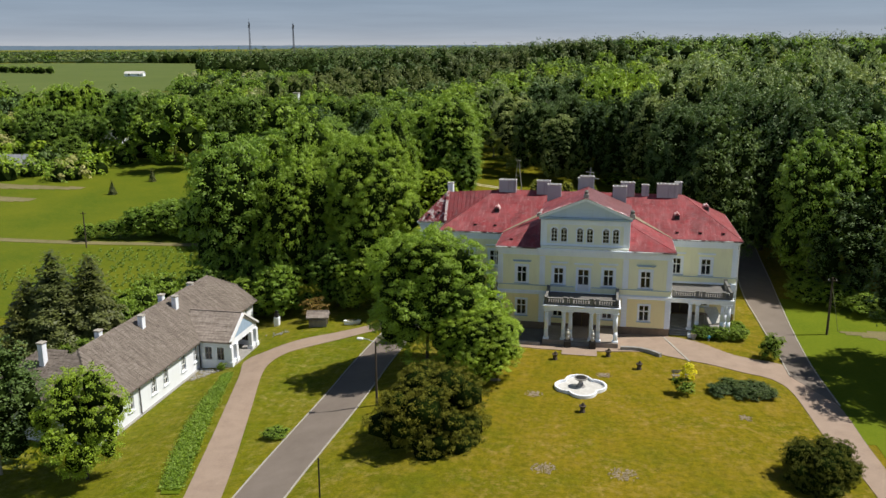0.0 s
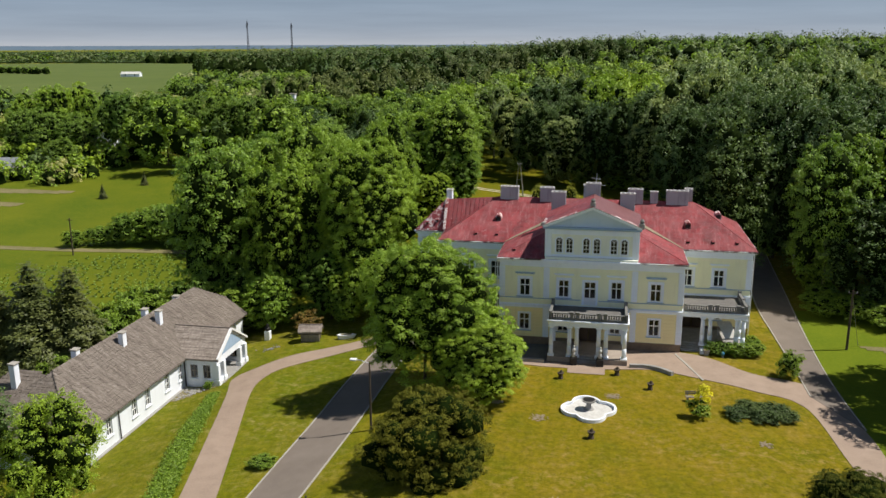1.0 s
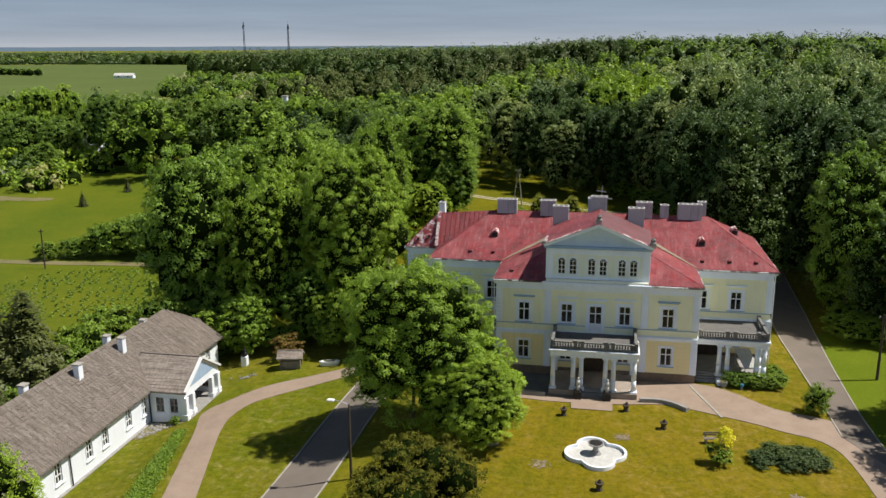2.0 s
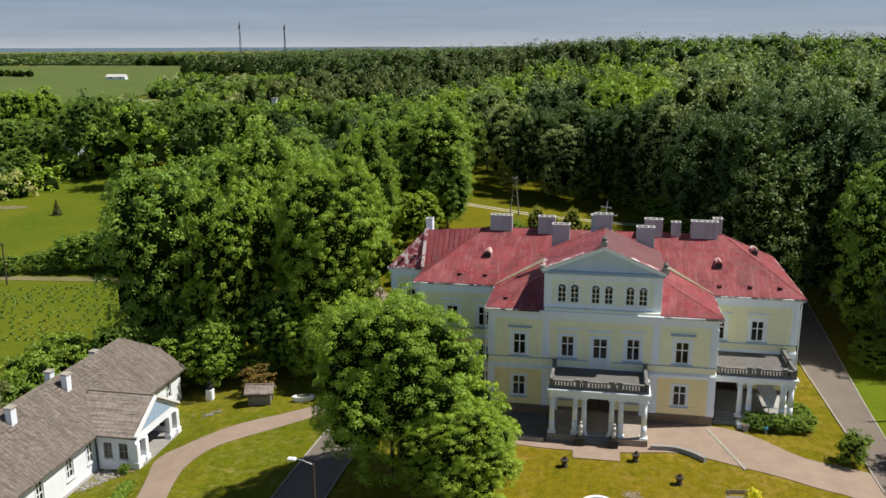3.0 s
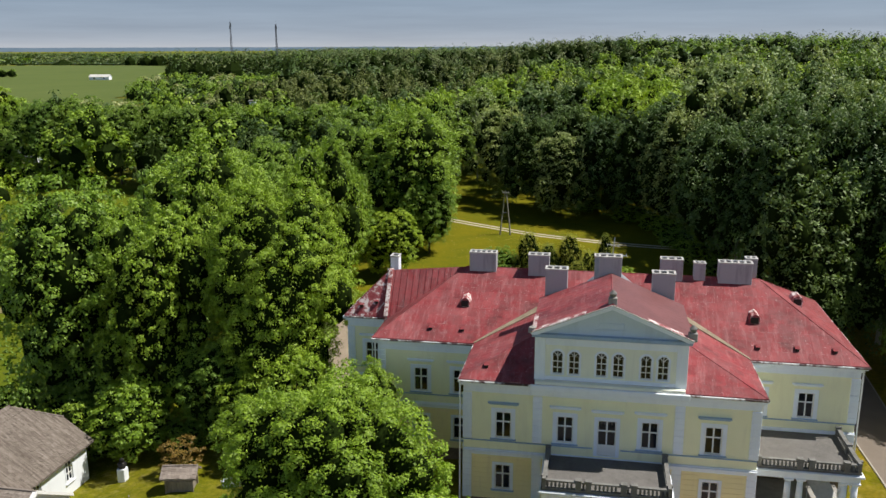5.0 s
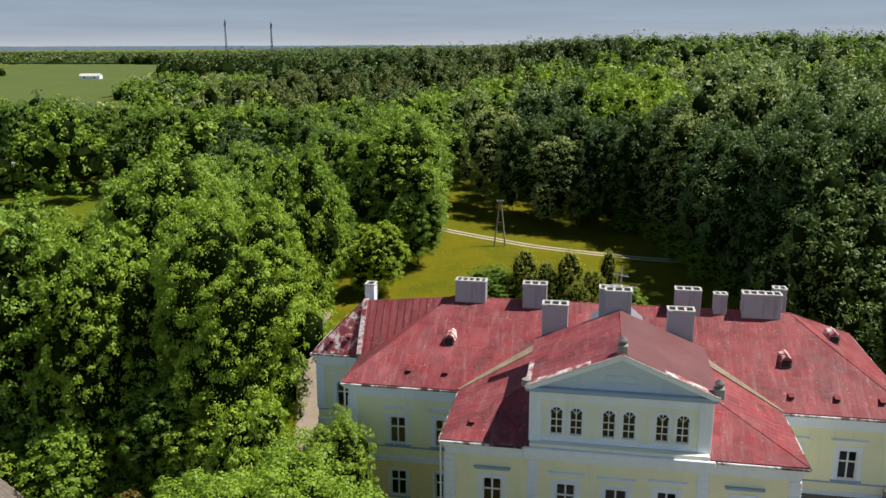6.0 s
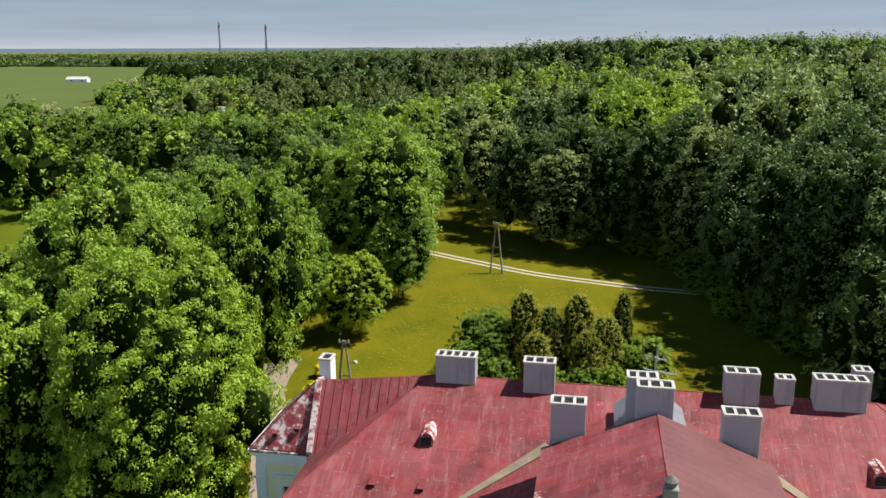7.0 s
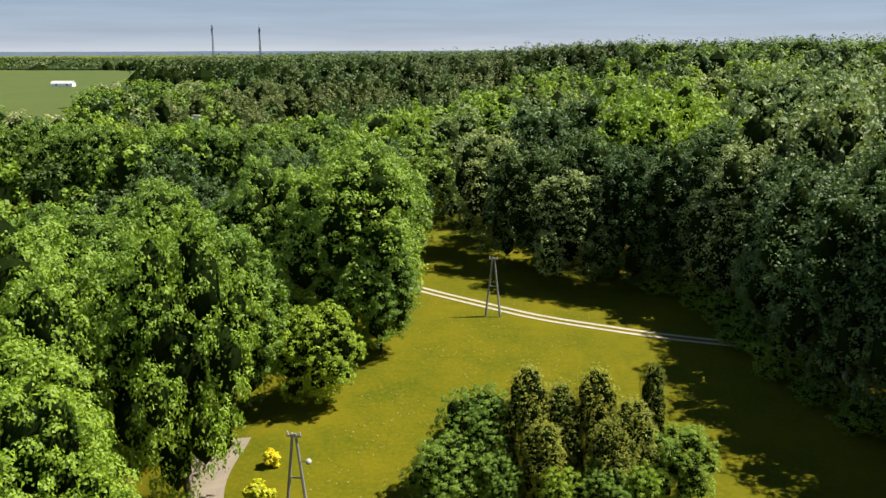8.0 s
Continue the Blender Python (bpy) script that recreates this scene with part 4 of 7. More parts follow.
block_r, block_l = facing("x", 9.4, -1), facing("x", -9.4)
end_l, back = facing("x", -20.8), facing("y", 22.0, -1)
sections = [  # face, from, to, upper windows, lower windows, doors
    (front, -9.4, 9.4, [-6.75, -2.7, 2.7, 6.65], [-6.75, -2.7, 2.7, 6.65], [(-0.6, 0.6, 4.64, 7.14), (-1.25, 1.25, 0.55, 3.35)]),
    (wing, 9.4, 17.0, [10.35, 13.65], [13.6], [(9.9, 12.3, 0.55, 3.3)]),
    (wing, -17.0, -9.4, [-13.75, -10.75], [-13.75, -10.75], []),
    (endw, -20.8, -17.0, [-18.85], [-18.85], []),
    (right_side, 7.7, 22.0, [10.4, 14.6, 18.8], [10.4, 14.6, 18.8], []),
    (block_r, 0.9, 7.25, [4.0], [4.0], []),
    (block_l, 0.9, 7.25, [4.0], [4.0], []),
    (left_side, 7.7, 12.1, [9.8], [9.8], []),
    (end_l, 12.55, 18.0, [15.2], [15.2], []),
    (back, -16.55, 16.55, [-14, -10, -6, -2, 2, 6, 10, 14], [-14, -10, -6, -2, 2, 6, 10, 14], []),
]
for face, a, b, ups, lows, doors in sections:
    holes = [(u - 0.53, u + 0.53, *UP) for u in ups] + [(u - 0.53, u + 0.53, *LOW) for u in lows] + doors
    part("plinth", wall_panel(lambda u, d, z: face(u, d - 0.06, z), a, b, -0.4, 0.85, 0.5, holes), PLINTH, palace, "stained brown plinth")
    part("lower_wall", wall_panel(face, a, b, 0.85, 4.2, 0.45, holes), YELLOW, palace, "yellow rendered lower storey with grooved courses")
    part("upper_wall", wall_panel(face, a, b, 4.2, 9.4, 0.45, holes), CREAM, palace, "pale cream upper storey")
    # grooved courses
    bm = bmesh.new()
    z = 0.9
    while z < 4.1:
        spans = [(a + 0.62, b - 0.62)]
        for h in holes:
            if h[2] - 0.25 < z + 0.36 and h[3] + 0.3 > z:
                spans = [s for x, y in spans for s in ((x, min(y, h[0] - 0.26)), (max(x, h[1] + 0.26), y)) if s[1] - s[0] > 0.05]
        for x, y in spans:
            face_box(bm, face, x, y, -0.025, 0.01, z, z + 0.335)
        z += 0.37
    tagged(part("grooved_course", bm, YELLOW, palace), "", "", "", "stuff")
    # string courses and eaves cornice
    bm = bmesh.new()
    gaps = sorted([(h[0] - 0.3, h[1] + 0.3) for h in doors if h[3] > 5])
    spans, x = [], a
    for p, q in gaps:
        spans.append((x, p))
        x = q
    spans.append((x, b))
    face_box(bm, face, a - 0.05, b + 0.05, -0.17, 0.01, 4.28, 4.42, 0.03)
    face_box(bm, face, a - 0.02, b + 0.02, -0.08, 0.01, 4.08, 4.278, 0.01)
    face_box(bm, face, a - 0.02, b + 0.02, -0.1, 0.01, 4.422, 4.5, 0.01)
    part("string_course", bm, TRIM, palace, "pale blue band between the storeys")
    bm = bmesh.new()
    for x, y in spans:
        face_box(bm, face, x, y, -0.09, 0.01, 5.08, 5.15, 0.02)
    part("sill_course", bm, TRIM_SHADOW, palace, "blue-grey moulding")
    bm = bmesh.new()
    face_box(bm, face, a - 0.02, b + 0.02, -0.07, 0.01, 8.55, 8.98, 0.01)
    face_box(bm, face, a - 0.2, b + 0.2, -0.2, 0.01, 9.0, 9.2, 0.03)
    face_box(bm, face, a - 0.36, b + 0.36, -0.36, 0.01, 9.22, 9.44, 0.03)
    part("cornice", bm, TRIM, palace, "pale blue eaves cornice")
    for u in ups:
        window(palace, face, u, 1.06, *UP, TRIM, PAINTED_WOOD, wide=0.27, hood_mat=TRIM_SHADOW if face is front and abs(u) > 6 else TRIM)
    for u in lows:
        window(palace, face, u, 1.06, *LOW, TRIM, PAINTED_WOOD, hood=False, wide=0.18)
    quoins(palace, face, a - 0.06, a + 0.55, 0.85, 4.18, TRIM), quoins(palace, face, b - 0.55, b + 0.06, 0.85, 4.18, TRIM)
    quoins(palace, face, a - 0.06, a + 0.55, 5.2, 8.5, TRIM), quoins(palace, face, b - 0.55, b + 0.06, 5.2, 8.5, TRIM)

# middle bay: pilaster strips, doors, attic with six round-headed windows, pediment
for u in (-4.82, 4.2):
    quoins(palace, front, u, u + 0.62, 0.85, 4.18, TRIM), quoins(palace, front, u, u + 0.62, 5.2, 8.5, TRIM)
bm = bmesh.new()
face_box(bm, front, -5.0, 5.0, -0.62, 0.02, 9.1, 9.5, 0.04)
face_box(bm, front, -4.95, 4.95, -0.3, 0.02, 8.72, 9.09, 0.03)
part("ledge", bm, TRIM, palace, "white ledge under the attic storey")
for u in (-0.28, 0.28):
    part("door_panel", face_box(bmesh.new(), front, u - 0.24, u + 0.24, 0.045, 0.085, 4.74, 5.32, 0.015), PAINTED_WOOD, palace, "white lower panel of the balcony door")
balcony_door = window(palace, front, 0, 1.2, 4.66, 7.12, TRIM, PAINTED_WOOD, 2, (0.28, 0.7), True, 0.22, False, False)
bm = bmesh.new()
for u in (-0.62, 0.62):
    face_box(bm, front, u - 0.6, u + 0.6, 0.25, 0.32, 0.57, 2.6, 0.02)
face_box(bm, front, -1.22, 1.22, 0.25, 0.32, 2.65, 3.33, 0.02)
part("door", bm, DARK_WOOD, palace, "dark wooden double door under the portico")
bm = bmesh.new()
for u in (10.5, 11.7):
    face_box(bm, wing, u - 0.58, u + 0.58, 0.2, 0.27, 0.57, 3.25, 0.02)
part("door", bm, DARK_WOOD, palace, "dark wooden double door under the side porch")
attic_holes = [(u - 0.33, u + 0.33, 10.15, 11.4) for u in (-3.3, -2.25, -0.53, 0.53, 2.25, 3.3)]
attic_paint = wall_paint("attic_render", (0.84, 0.85, 0.72), (0.70, 0.71, 0.62))
part("attic_wall", wall_panel(front, -4.72, 4.72, 9.42, 12.7, 0.4, attic_holes), attic_paint, palace, "pale attic storey under the pediment")
for x, flip in ((-4.72, 1), (4.72, -1)):
    part("attic_wall", wall_panel(facing("x", x, flip), 0.85, 7.2, 9.0, 13.1, 0.4), TRIM, palace, "pale side wall of the attic")
part("attic_foot", face_box(bmesh.new(), front, -4.71, 4.71, -0.46, -0.003, 9.503, 9.71, 0.02), attic_paint, palace, "pale sloping foot of the attic wall")
for u in (-3.3, -2.25, -0.53, 0.53, 2.25, 3.3):
    window(palace, front, u, 0.66, 10.15, 11.4, TRIM, PAINTED_WOOD, 2, (0.34, 0.67), False, 0.11, True, False, bar=0.028)
bm = bmesh.new()
face_box(bm, front, -4.78, -4.1, -0.08, 0.02, 9.5, 12.6, 0.02), face_box(bm, front, 4.1, 4.78, -0.08, 0.02, 9.5, 12.6, 0.02)
face_box(bm, front, -4.09, 4.09, -0.04, 0.02, 9.72, 9.98, 0.02), face_box(bm, front, -4.09, 4.09, -0.04, 0.02, 12.1, 12.6, 0.02)
part("pilaster", bm, TRIM, palace, "pale blue corner strips and bands of the attic")
bm = bmesh.new()
face_box(bm, front, -4.95, 4.95, -0.5, 0.02, 12.72, 12.95, 0.03)
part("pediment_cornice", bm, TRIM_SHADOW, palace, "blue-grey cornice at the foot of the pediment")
bm = extruded(bmesh.new(), [(-4.6, 12.9), (4.6, 12.9), (0, 14.86)], "y", 0.3, 0.8)
part("tympanum", bm, wall_paint("tympanum_render", (0.58, 0.67, 0.76), (0.46, 0.54, 0.6)), palace, "plain pale blue pediment field")
bm = bmesh.new()
face_box(bm, front, -1.1, 1.1, -0.2, -0.14, 13.3, 13.36), face_box(bm, front, -0.8, 0.8, -0.19, -0.14, 13.42, 13.8, 0.05)
part("relief", bm, bpy.data.materials["tympanum_render"], palace, "worn stucco relief")
for sgn in (-1, 1):
    bm = bmesh.new()
    extruded(bm, [(sgn * 4.98, 12.96), (sgn * 4.98, 13.06), (0, 15.1), (0, 14.85), (sgn * 4.6, 12.96)], "y", -0.25, 0.79)
    part("raking_cornice", bm, TRIM, palace, "pale blue raking cornice")
    bm = bmesh.new()
    extruded(bm, [(sgn * 5.0, 13.062), (sgn * 5.0, 13.12), (sgn * 0.02, 15.16), (sgn * 0.02, 15.102)], "y", -0.3, 0.02)
    part("flashing", bm, STATUE, palace, "white metal flashing along the gable")
for a, b, mat in (((-4.98, 13.16), (-1.6, 14.56), WORN), ((2.2, 14.31), (4.98, 13.16), WORN)):
    run = [(a[0], -0.24, a[1]), (b[0], -0.24, b[1]), (b[0], 0.22, b[1]), (a[0], 0.22, a[1])]
    part("worn_edge_sheet", slab(bmesh.new(), run, 0.03), mat, palace, "edge sheet worn to bare pale metal")
part("worn_edge_sheet", slab(bmesh.new(), [(-5.0, 0.3, 13.155), (-4.72, 0.3, 13.272), (-4.72, 3.2, 13.272), (-5.0, 3.2, 13.155)], 0.03), WORN, palace)
bm = extruded(bmesh.new(), [(-4.6, 12.9), (4.6, 12.9), (0, 14.86)], "y", 6.9, 7.2)
part("rear_gable", bm, SHEET_GREY, palace, "grey rear gable")

# roofs
RIDGE_L, RIDGE_R = (-11.4, 14.55, 13.32), (11.2, 14.55, 13.32)
roof_slope(palace, [(-17.4, 6.83, E9), (17.4, 6.83, E9), RIDGE_R, RIDGE_L], RED, (0, 1, 0.5), label="main front slope of faded red sheet metal")
roof_slope(palace, [(17.4, 6.83, E9), (17.4, 22.3, E9), RIDGE_R], RED, (-1, 0, 0.5))
roof_slope(palace, [(-17.4, 22.3, E9), (-17.4, 6.83, E9), RIDGE_L], RED, (1, 0, 0.5))
roof_slope(palace, [(17.4, 22.3, E9), (-17.4, 22.3, E9), RIDGE_L, RIDGE_R], RED, (0, -1, 0.5))
TOP = (0, 9.65, 13.2)
roof_slope(palace, [(-9.65, 0, E9), (9.65, 0, E9), TOP], RED, (0, 1, 0.4))
roof_slope(palace, [(-9.65, 7.6, E9), (-9.65, 0, E9), TOP, (0, 14.2, 13.2)], RED, (1, 0, 0.4))
roof_slope(palace, [(9.65, 0, E9), (9.65, 7.6, E9), (0, 14.2, 13.2), TOP], RED, (-1, 0, 0.4))
roof_slope(palace, [(-5.0, -0.22, 13.13), (0, -0.22, 15.2), (0, 7.25, 15.2), (-5.0, 7.25, 13.13)], RED, (1, 0, 0.4), label="gable slope of faded pinkish-red sheet metal")
roof_slope(palace, [(0, -0.22, 15.2), (5.0, -0.22, 13.13), (5.0, 7.25, 13.13), (0, 7.25, 15.2)], RED_BROWN, (-1, 0, 0.4), label="gable slope of brownish-red sheet metal")
roof_slope(palace, [(-21.0, 11.69, E9), (-17.4, 11.69, E9), (-17.6, 13.4, 13.0)], FLAKED, (0, 1, 0.9), label="end slope of red sheet metal with flaking paint")
roof_slope(palace, [(-21.0, 18.3, E9), (-21.0, 11.69, E9), (-17.6, 13.4, 13.0)], FLAKED, (1, 0, 0.9))
roof_slope(palace, [(-17.4, 18.3, E9), (-21.0, 18.3, E9), (-17.6, 13.4, 13.0)], FLAKED, (0, -1, 0.9))
bm = extruded(bmesh.new(), [(11.3, 9.3), (11.3, 9.8), (13.3, 13.05), (14.6, 13.15), (18.6, 9.8), (18.6, 9.3)], "x", -17.62, -17.3)
part("fire_wall", bm, WORN, palace, "low parapet wall with flaking red and white paint")
roof_slope(palace, [(-17.3, 11.2, 9.62), (-11.35, 14.5, 13.3), (-17.3, 13.6, 13.0)], RED, (0, 1, 1.2), spacing=0.5, label="ribbed rear slope of bright red sheet metal", high=0.05)
# small grey saddle roof behind the middle chimney
bm = extruded(bmesh.new(), [(-1.7, 13.0), (1.7, 13.0), (0, 14.4)], "y", 7.2, 13.0)
part("saddle_roof", bm, SHEET_GREY, palace, "small grey sheet-metal saddle roof")
STACK_RENDER = wall_paint("sooty_stack_render", (0.42, 0.42, 0.44), (0.16, 0.155, 0.16))
LIME_CAP = mottled("lime_mortar_cap", (0.26, 0.25, 0.24), (0.78, 0.76, 0.72), 3.2, 16, 0.9, 0.5)
# broken white paint over dark tones that also paint the eaves' shadow line
GUTTER = material("broken_gutter_paint", (0.6, 0.6, 0.6), 0.6)
_g = tex_noise(GUTTER, 0.9, 5, 0.7)
finish(GUTTER, ramp(GUTTER, _g, ((0.44, (0.07, 0.035, 0.035)), (0.5, (0.3, 0.26, 0.26)), (0.56, (0.72, 0.72, 0.72)))), _g, 0.1)
VALLEY = mottled("rusty_valley_sheet", (0.16, 0.125, 0.085), (0.36, 0.30, 0.21), 1.2, 9, 0.8, 0.25)
# gutters and ridge caps
for p, q in (((-17.4, 6.8), (-9.7, 6.8)), ((9.7, 6.8), (17.4, 6.8)), ((-9.65, -0.04), (-5.1, -0.04)), ((5.1, -0.04), (9.65, -0.04)), ((-21.0, 11.66), (-17.5, 11.66)), ((17.44, 6.8), (17.44, 22.3)), ((-9.69, 0), (-9.69, 6.8)), ((9.69, 0), (9.69, 6.8))):
    bm = bmesh.new()
    rod(bm, (*p, E9 - 0.13), (*q, E9 - 0.13), 0.075, None, 7)
    part("gutter", bm, GUTTER, palace, "metal gutter with broken white paint")
for p, q in ((RIDGE_L, RIDGE_R), ((17.4, 6.83, E9), RIDGE_R), ((-17.4, 6.83, E9), RIDGE_L), ((17.4, 22.3, E9), RIDGE_R), ((-9.65, 0, E9), TOP), ((9.65, 0, E9), TOP), ((0, -0.2, 15.2), (0, 7.2, 15.2)), ((-21.0, 11.69, E9), (-17.6, 13.4, 13.0))):
    bm = bmesh.new()
    rod(bm, p, q, 0.035, None, 6)
    part("ridge_cap", bm, RED, palace)
for sgn in (-1, 1):  # valley sheets
    bm = bmesh.new()
    a, b = Vector((sgn * 9.66, 6.9, E9 + 0.05)), Vector((sgn * 4.9, 10.95, 11.52))
    slab(bm, [a + Vector((0, -0.1, 0.0)), a + Vector((sgn * 0.1, 0.1, 0.0)), b + Vector((sgn * 0.55, 0.5, 0.06)), b + Vector((-sgn * 0.35, -0.5, 0.04))], 0.04)
    part("valley_sheet", bm, VALLEY, palace, "broad rust-stained valley sheet")
for x, y in ((-9.62, 0.2), (17.1, 7.0), (-17.2, 7.0)):
    bm = bmesh.new()
    rod(bm, (x, y, 0.1), (x, y, 9.3), 0.055, None, 7)
    part("downpipe", bm, PAINTED_WOOD, palace, "white downpipe")


def chimney(x0, x1, y0, y1, z0, z1, label, coat=STACK_RENDER):
    """A stack with a projecting cap and flues filled dark for their inner shade."""
    ob = thing("chimney", label, "chimney", ((x0 + x1) / 2, (y0 + y1) / 2, z0), 0, "chimneys on the palace roof")
    w, d, h = (x1 - x0) / 2, (y1 - y0) / 2, z1 - z0
    part("shaft", boxed((-w, w, -d, d, -0.3, h - 0.12), bevel=0.02), coat, ob)
    n = max(1, int((x1 - x0) / 0.42))
    bm = bmesh.new()
    t = 0.035
    box(bm, -w - t, w + t, -d - t, -d + 0.1, h - 0.12, h, 0.02), box(bm, -w - t, w + t, d - 0.1, d + t, h - 0.12, h, 0.02)
    box(bm, -w - t, -w + 0.1, -d + 0.102, d - 0.102, h - 0.12, h - 0.004), box(bm, w - 0.1, w + t, -d + 0.102, d - 0.102, h - 0.12, h - 0.004)
    part("cap", bm, LIME_CAP, ob, "pale crumbling cap around dark-filled flues")
    # solid dark fill stands in for the shade down the flues
    part("flue_shade", boxed((-w + 0.06, w - 0.06, -d + 0.06, d - 0.06, h - 0.2, h - 0.09)), DARK_METAL, ob)
    for k in range(1, n):
        u = -w + 2 * w * k / n
        part("flue_wall", boxed((u - 0.07, u + 0.07, -d + 0.104, d - 0.104, h - 0.19, h - 0.03)), LIME_CAP, ob)
    return ob


STACK = "grey rendered chimney stack on the red roof"
chimney(-11.1, -8.95, 14.05, 14.95, 13.0, 14.66, STACK)
chimney(-6.36, -4.72, 13.8, 14.7, 12.9, 14.69, STACK)
chimney(-4.62, -3.06, 7.4, 8.3, 10.0, 15.3, STACK)
chimney(-0.88, 0.68, 7.35, 8.25, 13.0, 16.37, "tall grey rendered chimney stack behind the gable")
chimney(-1.2, 0.2, 9.9, 10.8, 12.9, 15.75, "grey rendered chimney stack behind the gable")
chimney(2.83, 4.38, 7.45, 8.35, 10.0, 15.3, STACK)
chimney(3.83, 5.5, 13.9, 14.8, 12.9, 14.75, STACK)
chimney(6.35, 7.2, 14.1, 14.8, 13.0, 14.5, "small brownish chimney stack on the red roof")
chimney(8.15, 10.6, 13.9, 14.8, 12.9, 14.68, "broad grey rendered chimney stack on the red roof")
chimney(10.3, 11.15, 15.2, 16.0, 12.4, 14.75, STACK)
chimney(-17.62, -16.95, 13.9, 14.8, 12.4, 14.1, "slim white-washed chimney on the parapet wall", WHITE)


def roof_hatch(x, y, z, coat):
    ob = thing("roof_hatch", "small round-topped metal hatch on the roof slope", "roof hatch", (x, y, z), 0, "roof hatches")
    bm = extruded(bmesh.new(), [(-0.36, -0.2), (0.36, -0.2), (0.36, 0.3), (0.25, 0.55), (0, 0.66), (-0.25, 0.55), (-0.36, 0.3)], "y", -0.1, 1.25)
    part("hood", bm, coat, ob)
    # no hole here: a dark plate stands in for the shaded hatch mouth
    part("opening", boxed((-0.27, 0.27, -0.13, -0.102, -0.02, 0.44)), DARK_METAL, ob)
    bm = slab(bmesh.new(), [(0.28, -0.14, 0.58), (0.42, -0.14, 0.3), (0.42, 1.25, 0.3), (0.28, 1.25, 0.58), (0.05, 1.25, 0.71), (0.05, -0.14, 0.71)], 0.03)
    part("cheek", bm, WORN, ob, "pale worn metal cheek")


for x, y in ((-10.9, 10.35), (10.33, 10.15), (14.0, 13.9)):
    z = E9 + (y - 6.83) * 0.488 if x < 13 else 11.62
    roof_hatch(x, y, z, FLAKED if x < 13 else WORN)
for x, y in ((-13.1, 7.95), (-10.7, 7.95), (10.3, 7.85), (12.9, 7.9), (15.4, 7.9), (-8.0, 1.25), (-19.6, 12.05), (-18.4, 12.2)):
    z = E9 + ((y - 11.69) * 2.02 if x < -17.5 else (y - 6.83) * 0.488 if y > 5 else y * 0.378)
    ob = thing("roof_vent", "small dark metal vent on the roof slope", "roof vent", (x, y, z), 0, "roof vents")
    part("cowl", extruded(bmesh.new(), [(-0.12, -0.1), (0.12, -0.1), (0.12, 0.14), (-0.12, 0.14)], "y", -0.12, 0.25), DARK_METAL, ob)
    part("lid", slab(bmesh.new(), [(-0.17, -0.2, 0.16), (0.17, -0.2, 0.16), (0.17, 0.3, 0.22), (-0.17, 0.3, 0.22)], 0.03), RED, ob)
for x, y, z, h in ((0, 0.2, 15.12, 0.8), (4.92, 0.1, 13.1, 0.85), (-4.92, 0.1, 13.1, 0.3)):
    ob = thing("finial", "dark weathered stone finial on the gable", "finial", (x, y, z), 0, "gable finials")
    part("block", boxed((-0.27, 0.27, -0.24, 0.26, -0.1, h * 0.55), bevel=0.04), CONCRETE, ob)
    bm = cone(bmesh.new(), 0, 0, h * 0.55, h * 0.85, 0.16, 0.26, 10)
    cone(bm, 0, 0, h * 0.85, h * 1.1, 0.26, 0.06, 10)
    part("urn", bm, BALUSTER if h > 0.5 else CONCRETE, ob)
aerial = thing("aerial", "thin metal television aerial on the roof", "aerial", (-0.1, 11.2, 13.0))
bm = rod(bmesh.new(), (0, 0, -0.2), (0.3, 0, 3.9), 0.04)
part("mast", bm, STEEL, aerial)
for z, reach in ((2.6, 1.3), (3.3, 0.7)):
    bm = rod(bmesh.new(), (-0.3, 0.1, z + 0.06), (reach, -0.2, z - 0.05), 0.035, None, 5)
    for q in range(4):
        u = -0.2 + (reach + 0.1) * q / 3
        rod(bm, (u, -0.35, z), (u, 0.35, z), 0.016, None, 4)
    part("boom", bm, STEEL, aerial)

# front portico
TERRACE = mottled("terrace_stone", (0.20, 0.16, 0.13), (0.44, 0.38, 0.32), 0.9, 9, 0.9, 0.3)
portico = thing("portico", "pale columned portico carrying a balustraded balcony", "portico")
part("terrace", boxed((-3.95, -1.35, -4.45, 0.38, -0.4, 0.55), (1.35, 3.95, -4.45, 0.38, -0.4, 0.55), (-1.35, 1.35, -3.4, 0.38, -0.4, 0.55), bevel=0.02), TERRACE, portico, "pale stone terrace floor with stained edges")
for k in range(3):
    part("tread", boxed((-1.33, 1.33, -3.42 - 0.34 * (k + 1), -3.42 - 0.34 * k, -0.3, 0.4 - 0.16 * k), bevel=0.02), CONCRETE, portico)
for x in (-3.62, -1.8, -1.08, 1.08, 1.8, 3.62):
    column(portico, x, -4.0, 0.55, 3.72, 0.225)
for x in (-3.6, 3.6):
    part("pilaster", boxed((x - 0.2, x + 0.2, 0.2, 0.4, 0.55, 3.72), bevel=0.02), TRIM, portico)
part("entablature", boxed((-3.88, 3.88, -4.25, -3.75, 3.72, 4.18), (-3.88, -3.45, -3.748, 0.28, 3.72, 4.18), (3.45, 3.88, -3.748, 0.28, 3.72, 4.18), bevel=0.015), TRIM, portico)
part("cornice", boxed((-4.05, 4.05, -4.4, 0.25, 4.19, 4.38), bevel=0.04), TRIM, portico)
part("deck", boxed((-3.9, 3.9, -4.2, 0.24, 4.39, 4.5)), DECK, portico, "grey bitumen balcony deck")
balustrade(portico, (-3.8, -4.1), (3.8, -4.1), 4.5, 0.62, (2.15, 2.75, 4.85, 5.45))
balustrade(portico, (-3.72, -3.9), (-3.72, 0.2), 4.5, 0.62), balustrade(portico, (3.72, -3.9), (3.72, 0.2), 4.5, 0.62)

